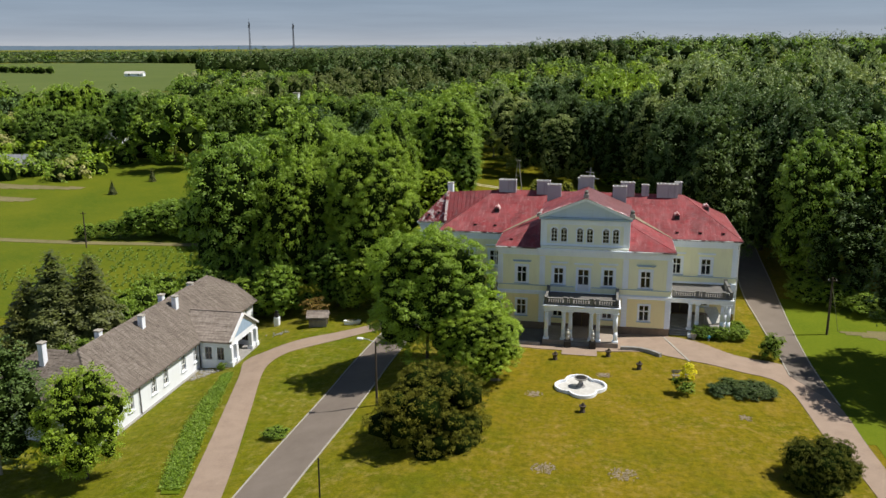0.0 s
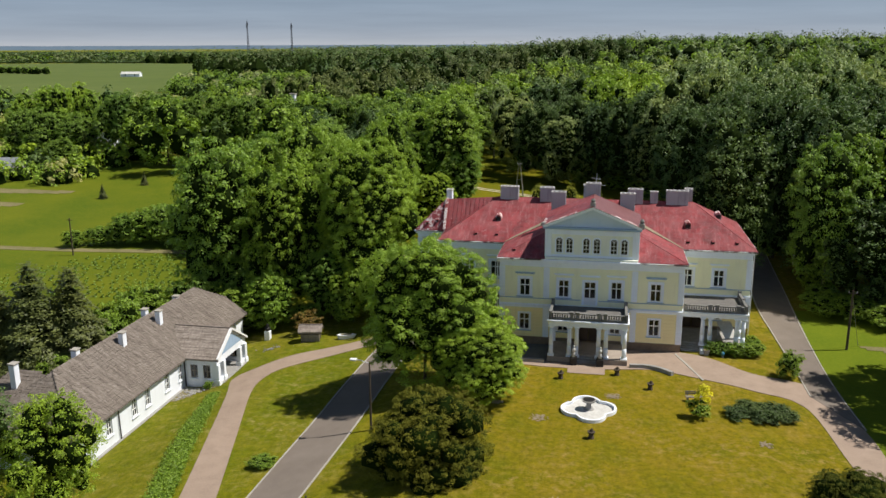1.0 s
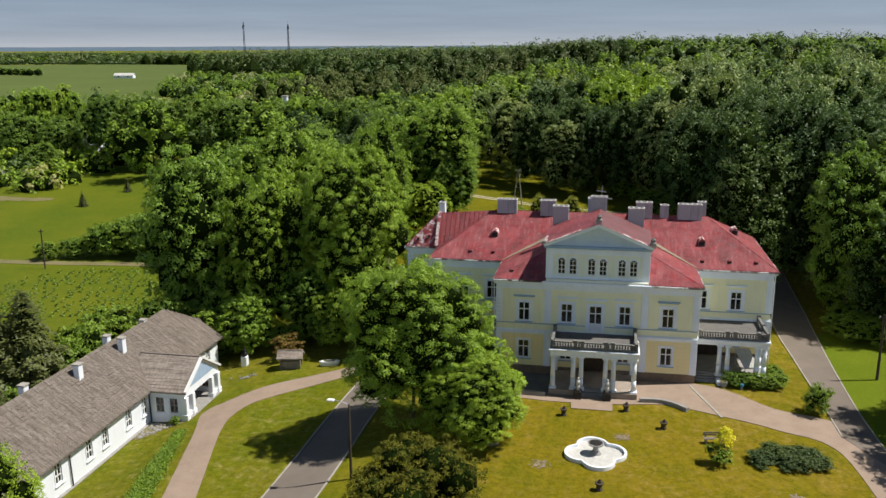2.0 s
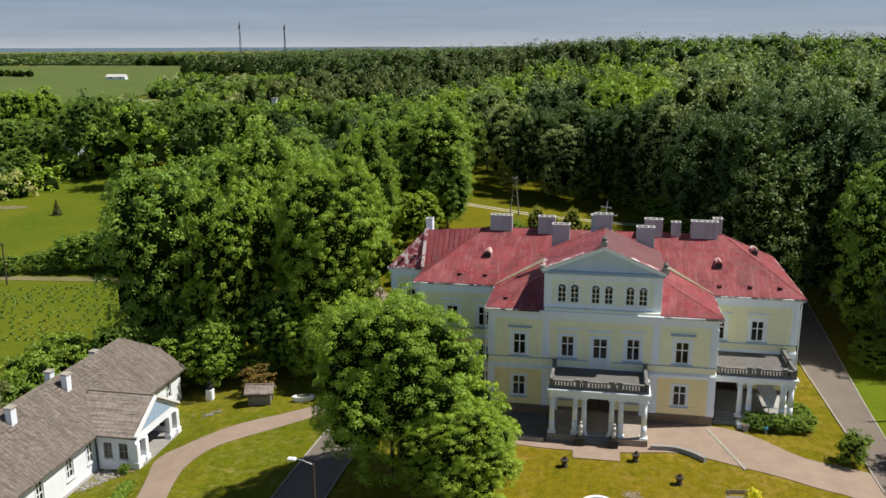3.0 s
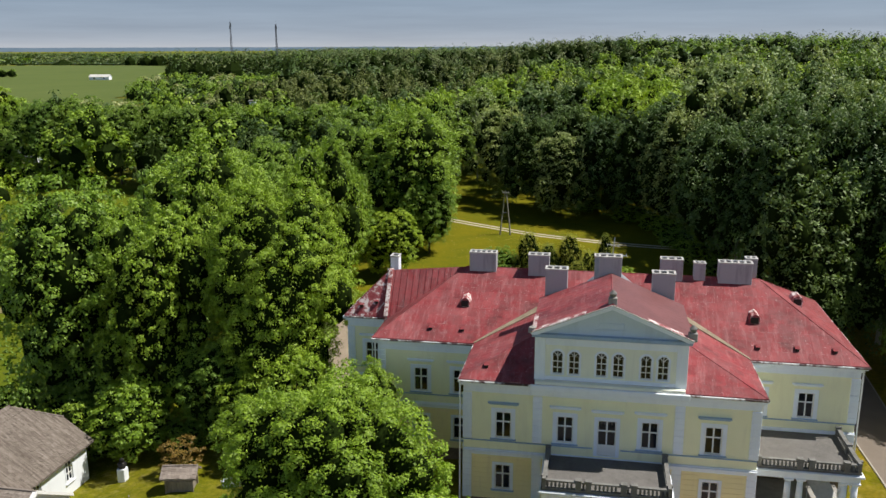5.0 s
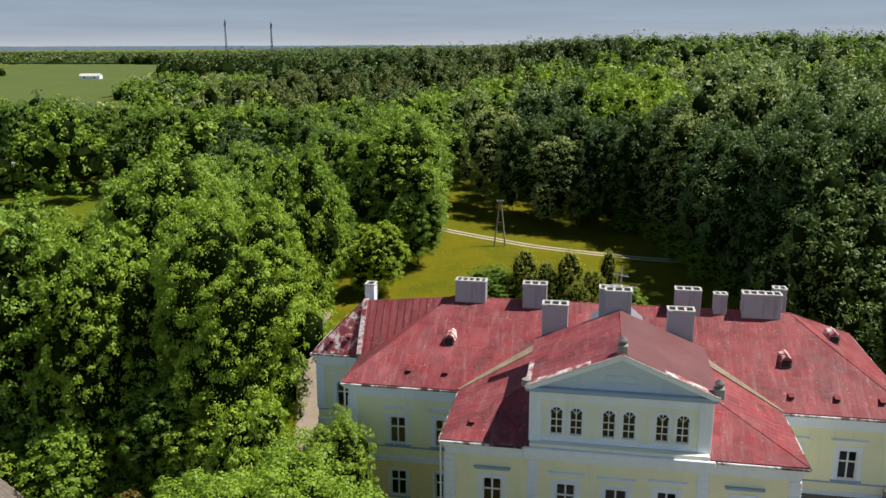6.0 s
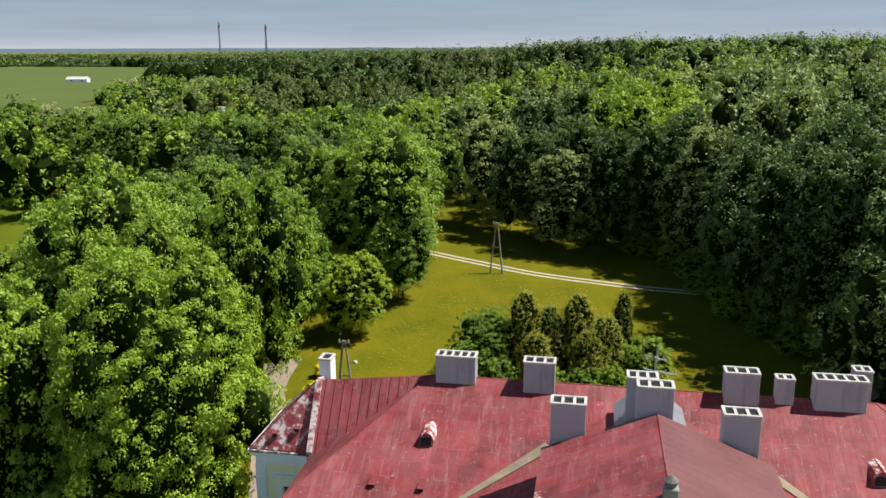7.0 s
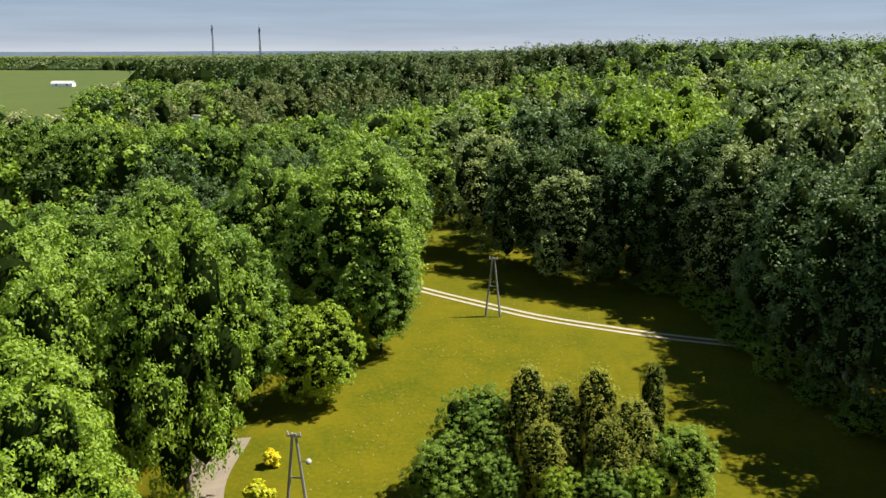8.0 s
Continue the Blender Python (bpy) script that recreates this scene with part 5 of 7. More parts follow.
# side porch
porch = thing("side_porch", "pale columned side porch with a balustraded roof terrace", "porch")
part("floor_slab", boxed((9.5, 16.1, 2.4, 7.15, -0.6, 0.55), (11.5, 16.1, 1.35, 2.4, -0.6, 0.55), bevel=0.02), CONCRETE, porch)
for k in range(6):
    part("tread", boxed((9.55, 11.45, 2.38 - 0.33 * (k + 1), 2.38 - 0.33 * k, -0.6, 0.45 - 0.14 * k), bevel=0.015), CONCRETE, porch, "worn stone step")
part("cheek_wall", boxed((11.45, 11.8, 0.35, 1.35, -0.6, 0.4), bevel=0.03), TRIM, porch)
for x in (11.65, 12.4, 15.05, 15.7):
    column(porch, x, 1.72, 0.55, 3.6, 0.225)
column(porch, 15.7, 4.3, 0.55, 3.6, 0.225)
part("entablature", boxed((9.45, 15.95, 1.5, 1.98, 3.6, 4.0), (15.45, 15.95, 1.985, 7.1, 3.6, 4.0), bevel=0.015), TRIM, porch)
part("cornice", boxed((9.6, 16.15, 1.3, 7.1, 4.0, 4.18), bevel=0.04), TRIM, porch)
part("deck", boxed((9.62, 16.0, 1.5, 7.08, 4.19, 4.3)), DECK, porch, "grey bitumen terrace deck")
balustrade(porch, (9.65, 1.55), (15.9, 1.55), 4.3, 0.62, (2.6, 3.3, 5.4))
balustrade(porch, (15.86, 1.75), (15.86, 6.9), 4.3, 0.62, (2.5,))
parasol = thing("folded_awning", "pale folded fabric awning leaning in the porch", "awning", (14.2, 3.2, 0.56))
part("cloth", slab(bmesh.new(), [(-0.9, 0.9, 1.9), (0.5, 0.9, 2.0), (1.1, -1.0, 0.8), (-0.1, -1.0, 0.7)], 0.05), STATUE, parasol)
for x, y in ((-0.7, 0.85), (0.45, 0.85), (-0.05, -0.95), (1.05, -0.95)):
    part("leg", rod(bmesh.new(), (x, y, 0), (x, y, 1.9 if y > 0 else 0.72), 0.03), STEEL, parasol)


def statue(x, y):
    ob = thing("statue", "pale stone figure on a dark pedestal by the steps", "statue", (x, y, gz(x, y)), 0, "statues by the steps")
    bm = boxed((-0.35, 0.35, -0.35, 0.35, -0.2, 0.75), (-0.28, 0.28, -0.28, 0.28, 0.75, 0.85), bevel=0.03)
    part("pedestal", bm, DARK_METAL, ob)
    bm = cone(bmesh.new(), 0, 0, 0.85, 1.4, 0.2, 0.15, 10)
    cone(bm, 0, 0, 1.4, 1.75, 0.2, 0.16, 10), cone(bm, 0, 0, 1.75, 1.85, 0.08, 0.07, 8)
    bmesh.ops.create_icosphere(bm, subdivisions=2, radius=0.11, matrix=Matrix.Translation((0.02, 0, 1.92)))
    part("figure", bm, STATUE, ob, smooth=True)


statue(-1.3, -4.85), statue(1.3, -4.85)
# low border walls of the forecourt
for pts in ([(-7.6, -5.3), (-6.2, -4.8), (-4.2, -4.9)], [(4.2, -4.7), (6.0, -4.6), (7.4, -5.3), (8.2, -6.1)]):
    kerb(smooth_line(V2(*pts), 0.5), "border_wall", 0.35, 0.38, CONCRETE, "low weathered concrete border wall")
kerb(smooth_line(V2((8.9, -0.1), (10.0, -3.6), (11.0, -6.9)), 1.0), "kerb", 0.22, 0.08, KERB, "white kerb line across the forecourt")
patch("step_apron", [(-1.6, -5.0), (1.6, -5.0), (1.8, -7.2), (-1.8, -7.2)], 0.055, PAVER, "worn brick apron before the steps", "paving", "structure", 0.4)
patch("side_court", [(-8.9, -4.7), (-4.05, -4.7), (-4.05, 0.3), (-8.9, 0.3)], 0.06, DECK, "court patch beside the portico, darker than the forecourt", "paving", "structure", 0.4)

# ---- white house ----
house = thing("manor_house", "long single-storey white house with a steep weathered shingle roof", "house")
EZ, RZ, BASE = -0.15, 3.42, -3.7
east, north_w, south_w, west = facing("x", -40.9, -1), facing("y", 5.0, -1), facing("y", -28.6), facing("x", -50.6)
h_wins = [-26.7, -23.4, -19.25, -16.9, -13.2, -10.45]
holes = [(y - 0.42, y + 0.42, -2.25, -0.45) for y in h_wins] + [(y - 0.42, y + 0.42, -2.25, -0.45) for y in (-1.2, 2.6)]
part("wall", wall_panel(east, -28.6, 5.0, BASE, EZ, 0.4, holes), WHITE, house, "long white limewashed front wall")
part("wall", wall_panel(west, -28.6, 5.0, BASE, EZ, 0.4), WHITE, house)
part("end_wall", wall_panel(north_w, -50.2, -41.3, BASE, EZ, 0.4), WHITE, house)
part("end_wall", wall_panel(south_w, -50.2, -41.3, BASE, EZ, 0.4), WHITE, house)
for y in h_wins + [-1.2, 2.6]:
    window(house, east, y, 0.84, -2.25, -0.45, WHITE, PAINTED_WOOD, 2, (0.36, 0.68), False, 0.1, sill_mat=WHITE)
bm = bmesh.new()
face_box(bm, east, -28.8, -9.7, -0.28, 0.02, -3.62, -3.28, 0.03)
part("foundation", bm, CONCRETE, house, "grey footing along the wall")
part("downpipe", rod(bmesh.new(), (-40.78, -21.9, -3.5), (-40.78, -22.0, EZ - 0.1), 0.06), DARK_METAL, house, "dark downpipe")


def shingles(owner, corners, course, wide, mat, label="", seed=1):
    """A slope of overlapping shingle courses: each tile its own small tilted slab, clipped to the slope by whole tiles; corners run along the eave first."""
    r = random.Random(seed)
    c = [Vector(p) for p in corners]
    along = (c[1] - c[0]).normalized()
    nrm = (c[1] - c[0]).cross(c[-1] - c[0]).normalized()
    nrm = nrm if nrm.z > 0 else -nrm
    up = nrm.cross(along).normalized()
    up = up if up.z > 0 else -up
    base = part("roof_slope", slab(bmesh.new(), [p - nrm * 0.03 for p in c], 0.14), mat, owner, label)
    flat = [((p - c[0]).dot(along), (p - c[0]).dot(up)) for p in c]
    def span(v):
        cuts = []
        for (x1, y1), (x2, y2) in zip(flat, flat[1:] + flat[:1]):
            if (y1 > v) != (y2 > v):
                cuts.append(x1 + (x2 - x1) * (v - y1) / (y2 - y1))
        return (min(cuts), max(cuts)) if len(cuts) >= 2 else None
    verts, faces = [], []
    v, top = 0.02, max(p[1] for p in flat)
    while v < top - 0.05:
        s = span(v + course * 0.3)
        if s:
            u = s[0] - r.uniform(0, wide)
            while u < s[1]:
                a, b = max(u, s[0]), min(u + wide * r.uniform(0.92, 1.0), s[1])
                if b - a > 0.06:
                    lift, drop = 0.012 + r.uniform(0, 0.010), r.uniform(-0.07, 0.06)
                    o = c[0]
                    p = [o + along * a + up * (v + drop) + nrm * lift, o + along * b + up * (v + drop) + nrm * (lift + r.uniform(-0.006, 0.006)), o + along * b + up * (v + course) + nrm * 0.008, o + along * a + up * (v + course) + nrm * 0.008]
                    k = len(verts)
                    verts += p + [p[0] - nrm * 0.04, p[1] - nrm * 0.04]
                    faces += [(k, k + 1, k + 2, k + 3), (k + 4, k + 5, k + 1, k), (k + 5, k + 2, k + 1), (k + 4, k, k + 3)]
                u += wide
        v += course
    me = bpy.data.meshes.new("shingle")
    me.from_pydata(verts, [], faces)
    me.materials.append(mat)
    ob = new("shingle", me)
    ob.parent = base
    return tagged(ob, "", "", "", "stuff")


EA, WE = -40.45, -51.1
shingles(house, [(EA, 5.5, EZ), (EA, -29.2, EZ), (-45.8, -23.4, RZ), (-45.8, 2.9, RZ), (-43.0, 5.5, 1.63)], 0.36, 0.17, SHINGLE, "weathered grey-brown shingle slope", 1)
shingles(house, [(WE, -29.2, EZ), (WE, 5.5, EZ), (-48.6, 5.5, 1.63), (-45.8, 2.9, RZ), (-45.8, -23.4, RZ)], 0.36, 0.17, SHINGLE, "", 2)
shingles(house, [(-43.0, 5.5, 1.63), (-48.6, 5.5, 1.63), (-45.8, 2.9, RZ)], 0.36, 0.17, SHINGLE, "", 3)
shingles(house, [(EA, -29.2, EZ), (WE, -29.2, EZ), (-45.8, -23.4, RZ)], 0.36, 0.17, SHINGLE, "", 4)
part("gable_wall", extruded(bmesh.new(), [(-50.3, EZ - 0.02), (-41.2, EZ - 0.02), (-43.2, 1.45), (-48.4, 1.45)], "y", 4.7, 4.95), WHITE, house)
for p, q in (((-45.8, 2.9, RZ), (-45.8, -23.4, RZ)), ((EA, -29.2, EZ), (-45.8, -23.4, RZ)), ((-43.0, 5.5, 1.63), (-45.8, 2.9, RZ))):
    part("ridge_cap", rod(bmesh.new(), p, q, 0.11, None, 6), SHINGLE, house)
# west wing at the far end
wing_house = thing("rear_wing", "lower rear wing with a hipped shingle roof", "wing")
part("wall", boxed((-53.6, -50.7, -27.5, -18.0, -3.8, EZ - 0.05)), WHITE, wing_house)
shingles(wing_house, [(-54.2, -28.0, EZ), (-46.5, -28.0, EZ), (-46.5, -22.7, 2.3), (-50.2, -22.7, 3.1)], 0.36, 0.17, SHINGLE, "", 5)
shingles(wing_house, [(-46.5, -17.5, EZ), (-54.2, -17.5, EZ), (-50.2, -22.7, 3.1), (-46.5, -22.7, 2.3)], 0.36, 0.17, SHINGLE, "", 6)
shingles(wing_house, [(-54.2, -17.5, EZ), (-54.2, -28.0, EZ), (-50.2, -22.7, 3.1)], 0.36, 0.17, SHINGLE, "", 7)


def white_chimney(x, y, z0, z1, w=0.27, d=0.32):
    ob = thing("house_chimney", "small white-washed chimney with a grey cap", "chimney", (x, y, z0), 0, "chimneys on the white house")
    part("shaft", boxed((-w, w, -d, d, -0.6, z1 - z0 - 0.14), bevel=0.02), WHITE, ob)
    bm = boxed((-w - 0.07, w + 0.07, -d - 0.07, d + 0.07, z1 - z0 - 0.139, z1 - z0), bevel=0.015)
    part("cap", bm, KERB, ob)


for x, y, z in ((-45.9, -1.2, 3.75), (-46.4, -7.0, 4.0), (-44.5, -7.5, 4.1), (-44.6, -14.35, 4.05), (-46.4, -19.2, 3.95), (-49.0, -24.2, 4.3)):
    white_chimney(x, y, 2.2, z)

# porch of the white house
hp = thing("house_porch", "white gabled porch with square columns and an open front", "porch")
PX, PZ = -37.2, -0.1
s_face, n_face, f_face = facing("y", -9.6), facing("y", -3.0, -1), facing("x", PX, -1)
s_holes = [(-40.2, -39.4, -2.3, -0.85), (-38.8, -38.0, -2.3, -0.85)]
part("wall", wall_panel(s_face, -40.88, -37.5, -3.6, PZ, 0.3, s_holes), WHITE, hp, "white porch side wall")
part("wall", wall_panel(n_face, -40.88, -37.5, -3.6, PZ, 0.3, s_holes), WHITE, hp)
for u in (-39.8, -38.4):
    window(hp, s_face, u, 0.8, -2.3, -0.85, WHITE, GREY_WOOD, 2, (0.5,), False, 0.08, sill_mat=WHITE)
    window(hp, n_face, u, 0.8, -2.3, -0.85, WHITE, GREY_WOOD, 2, (0.5,), False, 0.08, sill_mat=WHITE)
bm = extruded(bmesh.new(), [(-9.85, -0.1), (-9.85, -0.72), (-2.75, -0.72), (-2.75, -0.1), (-6.3, 1.95)], "x", PX - 0.25, PX + 0.05)
part("gable", bm, WHITE, hp, "white gable front over a plain lintel")
# flat face on the gable; the recess's shade is put into its grey-blue
bm = extruded(bmesh.new(), [(-9.0, 0.0), (-3.6, 0.0), (-6.3, 1.58)], "x", PX + 0.03, PX + 0.08)
part("gable_recess_shade", bm, TRIM_SHADOW, hp, "grey-blue face standing in for the shaded gable recess")
for sgn, y in ((-1, -9.95), (1, -2.65)):
    bm = extruded(bmesh.new(), [(y, -0.2), (y, 0.02), (-6.3, 2.22), (-6.3, 1.98)], "x", PX + 0.06, PX + 0.34)
    part("verge_board", bm, PAINTED_WOOD, hp, "white verge board")
for y in (-9.6, -8.3, -4.3, -3.0):
    part("pier", boxed((PX - 0.30, PX + 0.30, y - 0.32, y + 0.32, -3.4, -2.35), (PX - 0.22, PX + 0.22, y - 0.24, y + 0.24, -2.35, -0.7), bevel=0.02), WHITE, hp, "white rendered pier")
for y0, y1 in ((-9.3, -8.6), (-4.0, -3.3)):
    part("bench_wall", boxed((PX - 0.15, PX + 0.15, y0, y1, -3.4, -2.3), bevel=0.02), WHITE, hp)
part("floor_slab", boxed((-40.9, PX + 0.4, -9.3, -3.3, -3.5, -2.75), bevel=0.02), CONCRETE, hp)
part("door", boxed((-40.86, -40.8, -7.0, -5.6, -2.74, -0.7), bevel=0.02), DARK_WOOD, hp)
shingles(hp, [(-43.2, -10.0, PZ), (PX + 0.3, -10.0, PZ), (PX + 0.3, -6.3, 2.15), (-43.2, -6.3, 2.15)], 0.36, 0.17, PALE_SHINGLE, "weathered shingle porch slope", 8)
shingles(hp, [(PX + 0.3, -2.6, PZ), (-43.2, -2.6, PZ), (-43.2, -6.3, 2.15), (PX + 0.3, -6.3, 2.15)], 0.36, 0.17, PALE_SHINGLE, "", 9)
part("ridge_cap", rod(bmesh.new(), (-43.4, -6.3, 2.17), (PX + 0.3, -6.3, 2.17), 0.09, None, 6), PALE_SHINGLE, hp)
part("downpipe", rod(bmesh.new(), (-40.75, -9.75, -3.5), (-40.75, -9.8, -0.3), 0.06), DARK_METAL, hp, "dark downpipe")
patch("stone_bank", [(-40.6, -14.0), (-37.2, -10.0), (-40.6, -9.9)], 0.05, SOIL, "strip of earth and loose field stones by the house wall", "stones", "structure", 0.5)
rr = random.Random(3)
bm = bmesh.new()
for k in range(120):
    u, v = rr.random(), rr.random()
    if u + v > 1:
        u, v = 1 - u, 1 - v
    x, y = -40.5 + 3.2 * u, -10.0 - 3.8 * v
    r = rr.uniform(0.06, 0.14)
    bmesh.ops.create_icosphere(bm, subdivisions=1, radius=r, matrix=Matrix.Translation((x, y, gz(x, y) + 0.08)) @ Matrix.Diagonal((1.2, 1, 0.6, 1)))
solid("field_stones", bm, CONCRETE, "loose grey field stones on the bank by the house", "stones", "stuff")

# ---- lawn things ----
fx, fy = 0.45, -15.6
fountain = thing("fountain", "white quatrefoil stone fountain basin, dry, with a raised round bowl", "fountain", (fx, fy, gz(fx, fy)))


def quatrefoil(scale, n=72):
    pts = []
    for k in range(n):
        a = 2 * math.pi * k / n
        best = 1.25
        for q in range(4):
            ca, d, r = q * math.pi / 2 + 0.2, 1.15, 1.28
            u = d * math.cos(a - ca)
            disc = r * r - d * d + u * u
            if disc > 0:
                best = max(best, u + math.sqrt(disc))
        pts.append((math.cos(a) * best * scale, math.sin(a) * best * scale * 1.08))
    return pts


outer, inner = quatrefoil(1.0), quatrefoil(0.92)
bm = bmesh.new()
rings = [[bm.verts.new((x, y, z)) for x, y in ring] for ring, z in ((outer, -0.2), (outer, 0.3), (inner, 0.3), (inner, 0.0))]
for a, b in zip(rings, rings[1:]):
    for i in range(len(a)):
        j = (i + 1) % len(a)
        bm.faces.new((a[i], a[j], b[j], b[i]))
bmesh.ops.recalc_face_normals(bm, faces=bm.faces[:])
part("rim", bm, WHITE, fountain, "white painted rim")
bm = bmesh.new()
hub = bm.verts.new((0, 0, 0.05))
ring = [bm.verts.new((x * 1.02, y * 1.02, 0.05)) for x, y in inner]
for i in range(len(ring)):
    bm.faces.new((hub, ring[i], ring[(i + 1) % len(ring)]))
part("basin_floor", bm, STATUE, fountain, "dry stained stone basin floor")
bm = cone(bmesh.new(), 0, 0.2, 0.02, 0.25, 0.5, 0.32, 14)
cone(bm, 0, 0.2, 0.25, 0.6, 0.24, 0.2, 14), cone(bm, 0, 0.2, 0.6, 0.82, 0.2, 0.58, 18)
part("pedestal", bm, CONCRETE, fountain)
bm = bmesh.new()
for r0, r1, z0, z1 in ((0.58, 0.64, 0.82, 0.95),):
    cone(bm, 0, 0.2, z0, z1, r0, r1, 20)
part("bowl", bm, CONCRETE, fountain, "round stone bowl")
# dark disc on the solid bowl paints the shade of its hollow
bm = cone(bmesh.new(), 0, 0.2, 0.92, 0.965, 0.5, 0.52, 18)
part("bowl_shade_disc", bm, DARK_METAL, fountain, "dark disc standing in for the shade in the bowl")


def stump(x, y, pale=False):
    ob = thing("stone_urn" if pale else "tree_stump", "small grey stone urn on the lawn" if pale else "small dark weathered stump on the lawn", "urn" if pale else "stump", (x, y, gz(x, y)), 20)
    m = STATUE if pale else BARK
    bm = cone(bmesh.new(), 0, 0, -0.1, 0.3, 0.3, 0.2, 8)
    part("foot", bm, m, ob)
    bm = cone(bmesh.new(), 0, 0, 0.3, 0.6, 0.18, 0.34, 8)
    cone(bm, 0.05, 0, 0.6, 0.85, 0.2, 0.08, 6)
    part("head", bm, m, ob)


for x, y, pale in ((0.77, -20.96, False), (-2.35, -8.7, False), (2.95, -6.9, False), (5.95, -9.9, False)):
    stump(x, y, pale)
bench = thing("bench", "pale wooden park bench on the lawn", "bench", (9.7, -11.9, gz(9.7, -11.9)), 8)
for k in range(3):
    part("seat_slat", boxed((-0.8, 0.8, -0.22 + 0.15 * k, -0.1 + 0.15 * k, 0.42, 0.46)), GREY_WOOD, bench)
for k in range(2):
    part("back_slat", boxed((-0.8, 0.8, 0.24, 0.28, 0.58 + 0.17 * k, 0.7 + 0.17 * k)), GREY_WOOD, bench)
for x in (-0.6, 0.6):
    part("leg", boxed((x - 0.05, x + 0.05, -0.2, 0.24, 0, 0.42), (x - 0.05, x + 0.05, 0.2, 0.24, 0.42, 0.86)), CONCRETE, bench)
for x, y, r in ((-3.7, -17.8, 0.8), (2.5, -12.2, 0.8), (-1.8, -31.7, 1.0), (4.0, -31.5, 1.2), (-7.6, -15.2, 0.5), (14.5, -19.5, 0.6)):
    q = random.Random(int(x * 10))
    bm = bmesh.new()
    for k in range(int(130 * r)):
        a, d = q.uniform(0, 6.3), r * math.sqrt(q.random()) * q.uniform(0.5, 1.1)
        px, py, s = x + math.cos(a) * d, y + math.sin(a) * d, q.uniform(0.025, 0.085)
        m = Matrix.Translation((px, py, gz(px, py) + 0.03)) @ Euler((q.uniform(-0.3, 0.3), q.uniform(-0.3, 0.3), a)).to_matrix().to_4x4() @ Matrix.Diagonal((s * 2, s, 0.05, 1))
        bmesh.ops.create_cube(bm, size=1, matrix=m)
    solid("wood_chips", bm, CHIPS, "scatter of pale wood chips trodden into the lawn", "wood chips", "stuff")

JUNIPER = Kind("round", "juniper", 16, 4500, 0.05, 0.0, aspect=0.6)
FORSYTHIA = Kind("round", "hedge", 10, 1200, 0.09, 0.0)
bush = plant(FORSYTHIA, 9.9, -15.4, 1.7, 2.2, "dark shrub with tall yellow blossom shoots", "shrub", None, "flowering_shrub")
p, d, _, _ = crown_points("cone", 12, 1200)
shoots = new("blossom", cards_mesh("blossom", p * np.array([1.0, 1.0, 1.0]) + np.array([0.2, 0.1, 2.1]), unit(d + np.array([0, 0, 0.2])), 0.12, [YELLOW_BLOOM], None, 0.4))
shoots.parent = bush
tagged(shoots, "bright yellow blossom shoots")
for x, y, s in ((-27.8, 43.9, 1.3), (-26.7, 38.6, 2.0)):
    b = thing("flowering_shrub", "round shrub covered in bright yellow blossom", "shrub", (x, y, gz(x, y)))
    p, d, c, r = crown_points("round", 8, 1600)
    o = new("blossom", cards_mesh("blossom", (p + np.array([0, 0, 0.9])) * s * 0.55, unit(d), 0.09 * s, [YELLOW_BLOOM]))
    o.parent = b
    o = new("shrub_shade_core", core_mesh("shrub_shade_core", (c + np.array([0, 0, 0.9])) * s * 0.55, r * s * 0.55, 0.8, SHADE_CORE))
    o.parent = b
for k, (x, y) in enumerate(((12.9, -14.6), (14.6, -13.6), (16.3, -13.2), (17.2, -13.9), (15.2, -14.8), (13.8, -13.4))):
    plant(JUNIPER, x, y, 0.8 + 0.1 * (k % 3), 2.7, "low spreading dark green juniper on the lawn", "shrub", None, "juniper", "spreading junipers")
plant(SHRUB[0], 19.3, -3.7, 2.7, 2.5, "round clipped green bush beside the road", "shrub", None, "bush")
plant(SHRUB[1], -25.0, -27.3, 0.9, 2.1, "small round green bush on the grass", "shrub", None, "bush")
for x, y in ((12.9, 0.75), (13.9, 0.85), (14.9, 0.9), (15.9, 1.0), (16.8, 1.5), (17.1, 2.6), (17.0, 3.8)):
    plant(SHRUB[int(x * 7) % 2], x, y, 1.35, 2.0, "clipped green hedge by the side porch", "hedge", None, "hedge_plant", "hedge at the porch")
plant(SHRUB[0], -38.0, -10.4, 0.8, 1.0, "small clipped bush at the porch corner", "shrub", None, "bush")
ball = thing("garden_ball", "small glossy blue garden ball before the hedge", "garden ball", (13.6, -0.05, gz(13.6, -0.05)))
bm = bmesh.new()
bmesh.ops.create_icosphere(bm, subdivisions=3, radius=0.2, matrix=Matrix.Translation((0, 0, 0.42)))
part("globe", bm, material("blue_glaze", (0.05, 0.25, 0.45), 0.2, 0, 0.6), ball, "", True)
part("stand", cone(bmesh.new(), 0, 0, 0, 0.25, 0.14, 0.08, 10), CONCRETE, ball)
pot = thing("planter", "grey stone planter at the foot of the steps", "planter", (12.0, 0.1, gz(12.0, 0.1)))
part("body", cone(bmesh.new(), 0, 0, 0, 0.6, 0.22, 0.36, 10), CONCRETE, pot)
part("earth", cone(bmesh.new(), 0, 0, 0.58, 0.63, 0.3, 0.3, 10), SOIL, pot)

# well, bust and boat beyond the white house
well = thing("well_house", "small grey wooden well house with a pitched roof", "well", (-31.5, 2.7, gz(-31.5, 2.7)), 12)
part("curb", boxed((-0.95, 0.95, -0.6, 0.6, -0.3, 0.85), bevel=0.03), GREY_WOOD, well, "weathered boarded well curb")
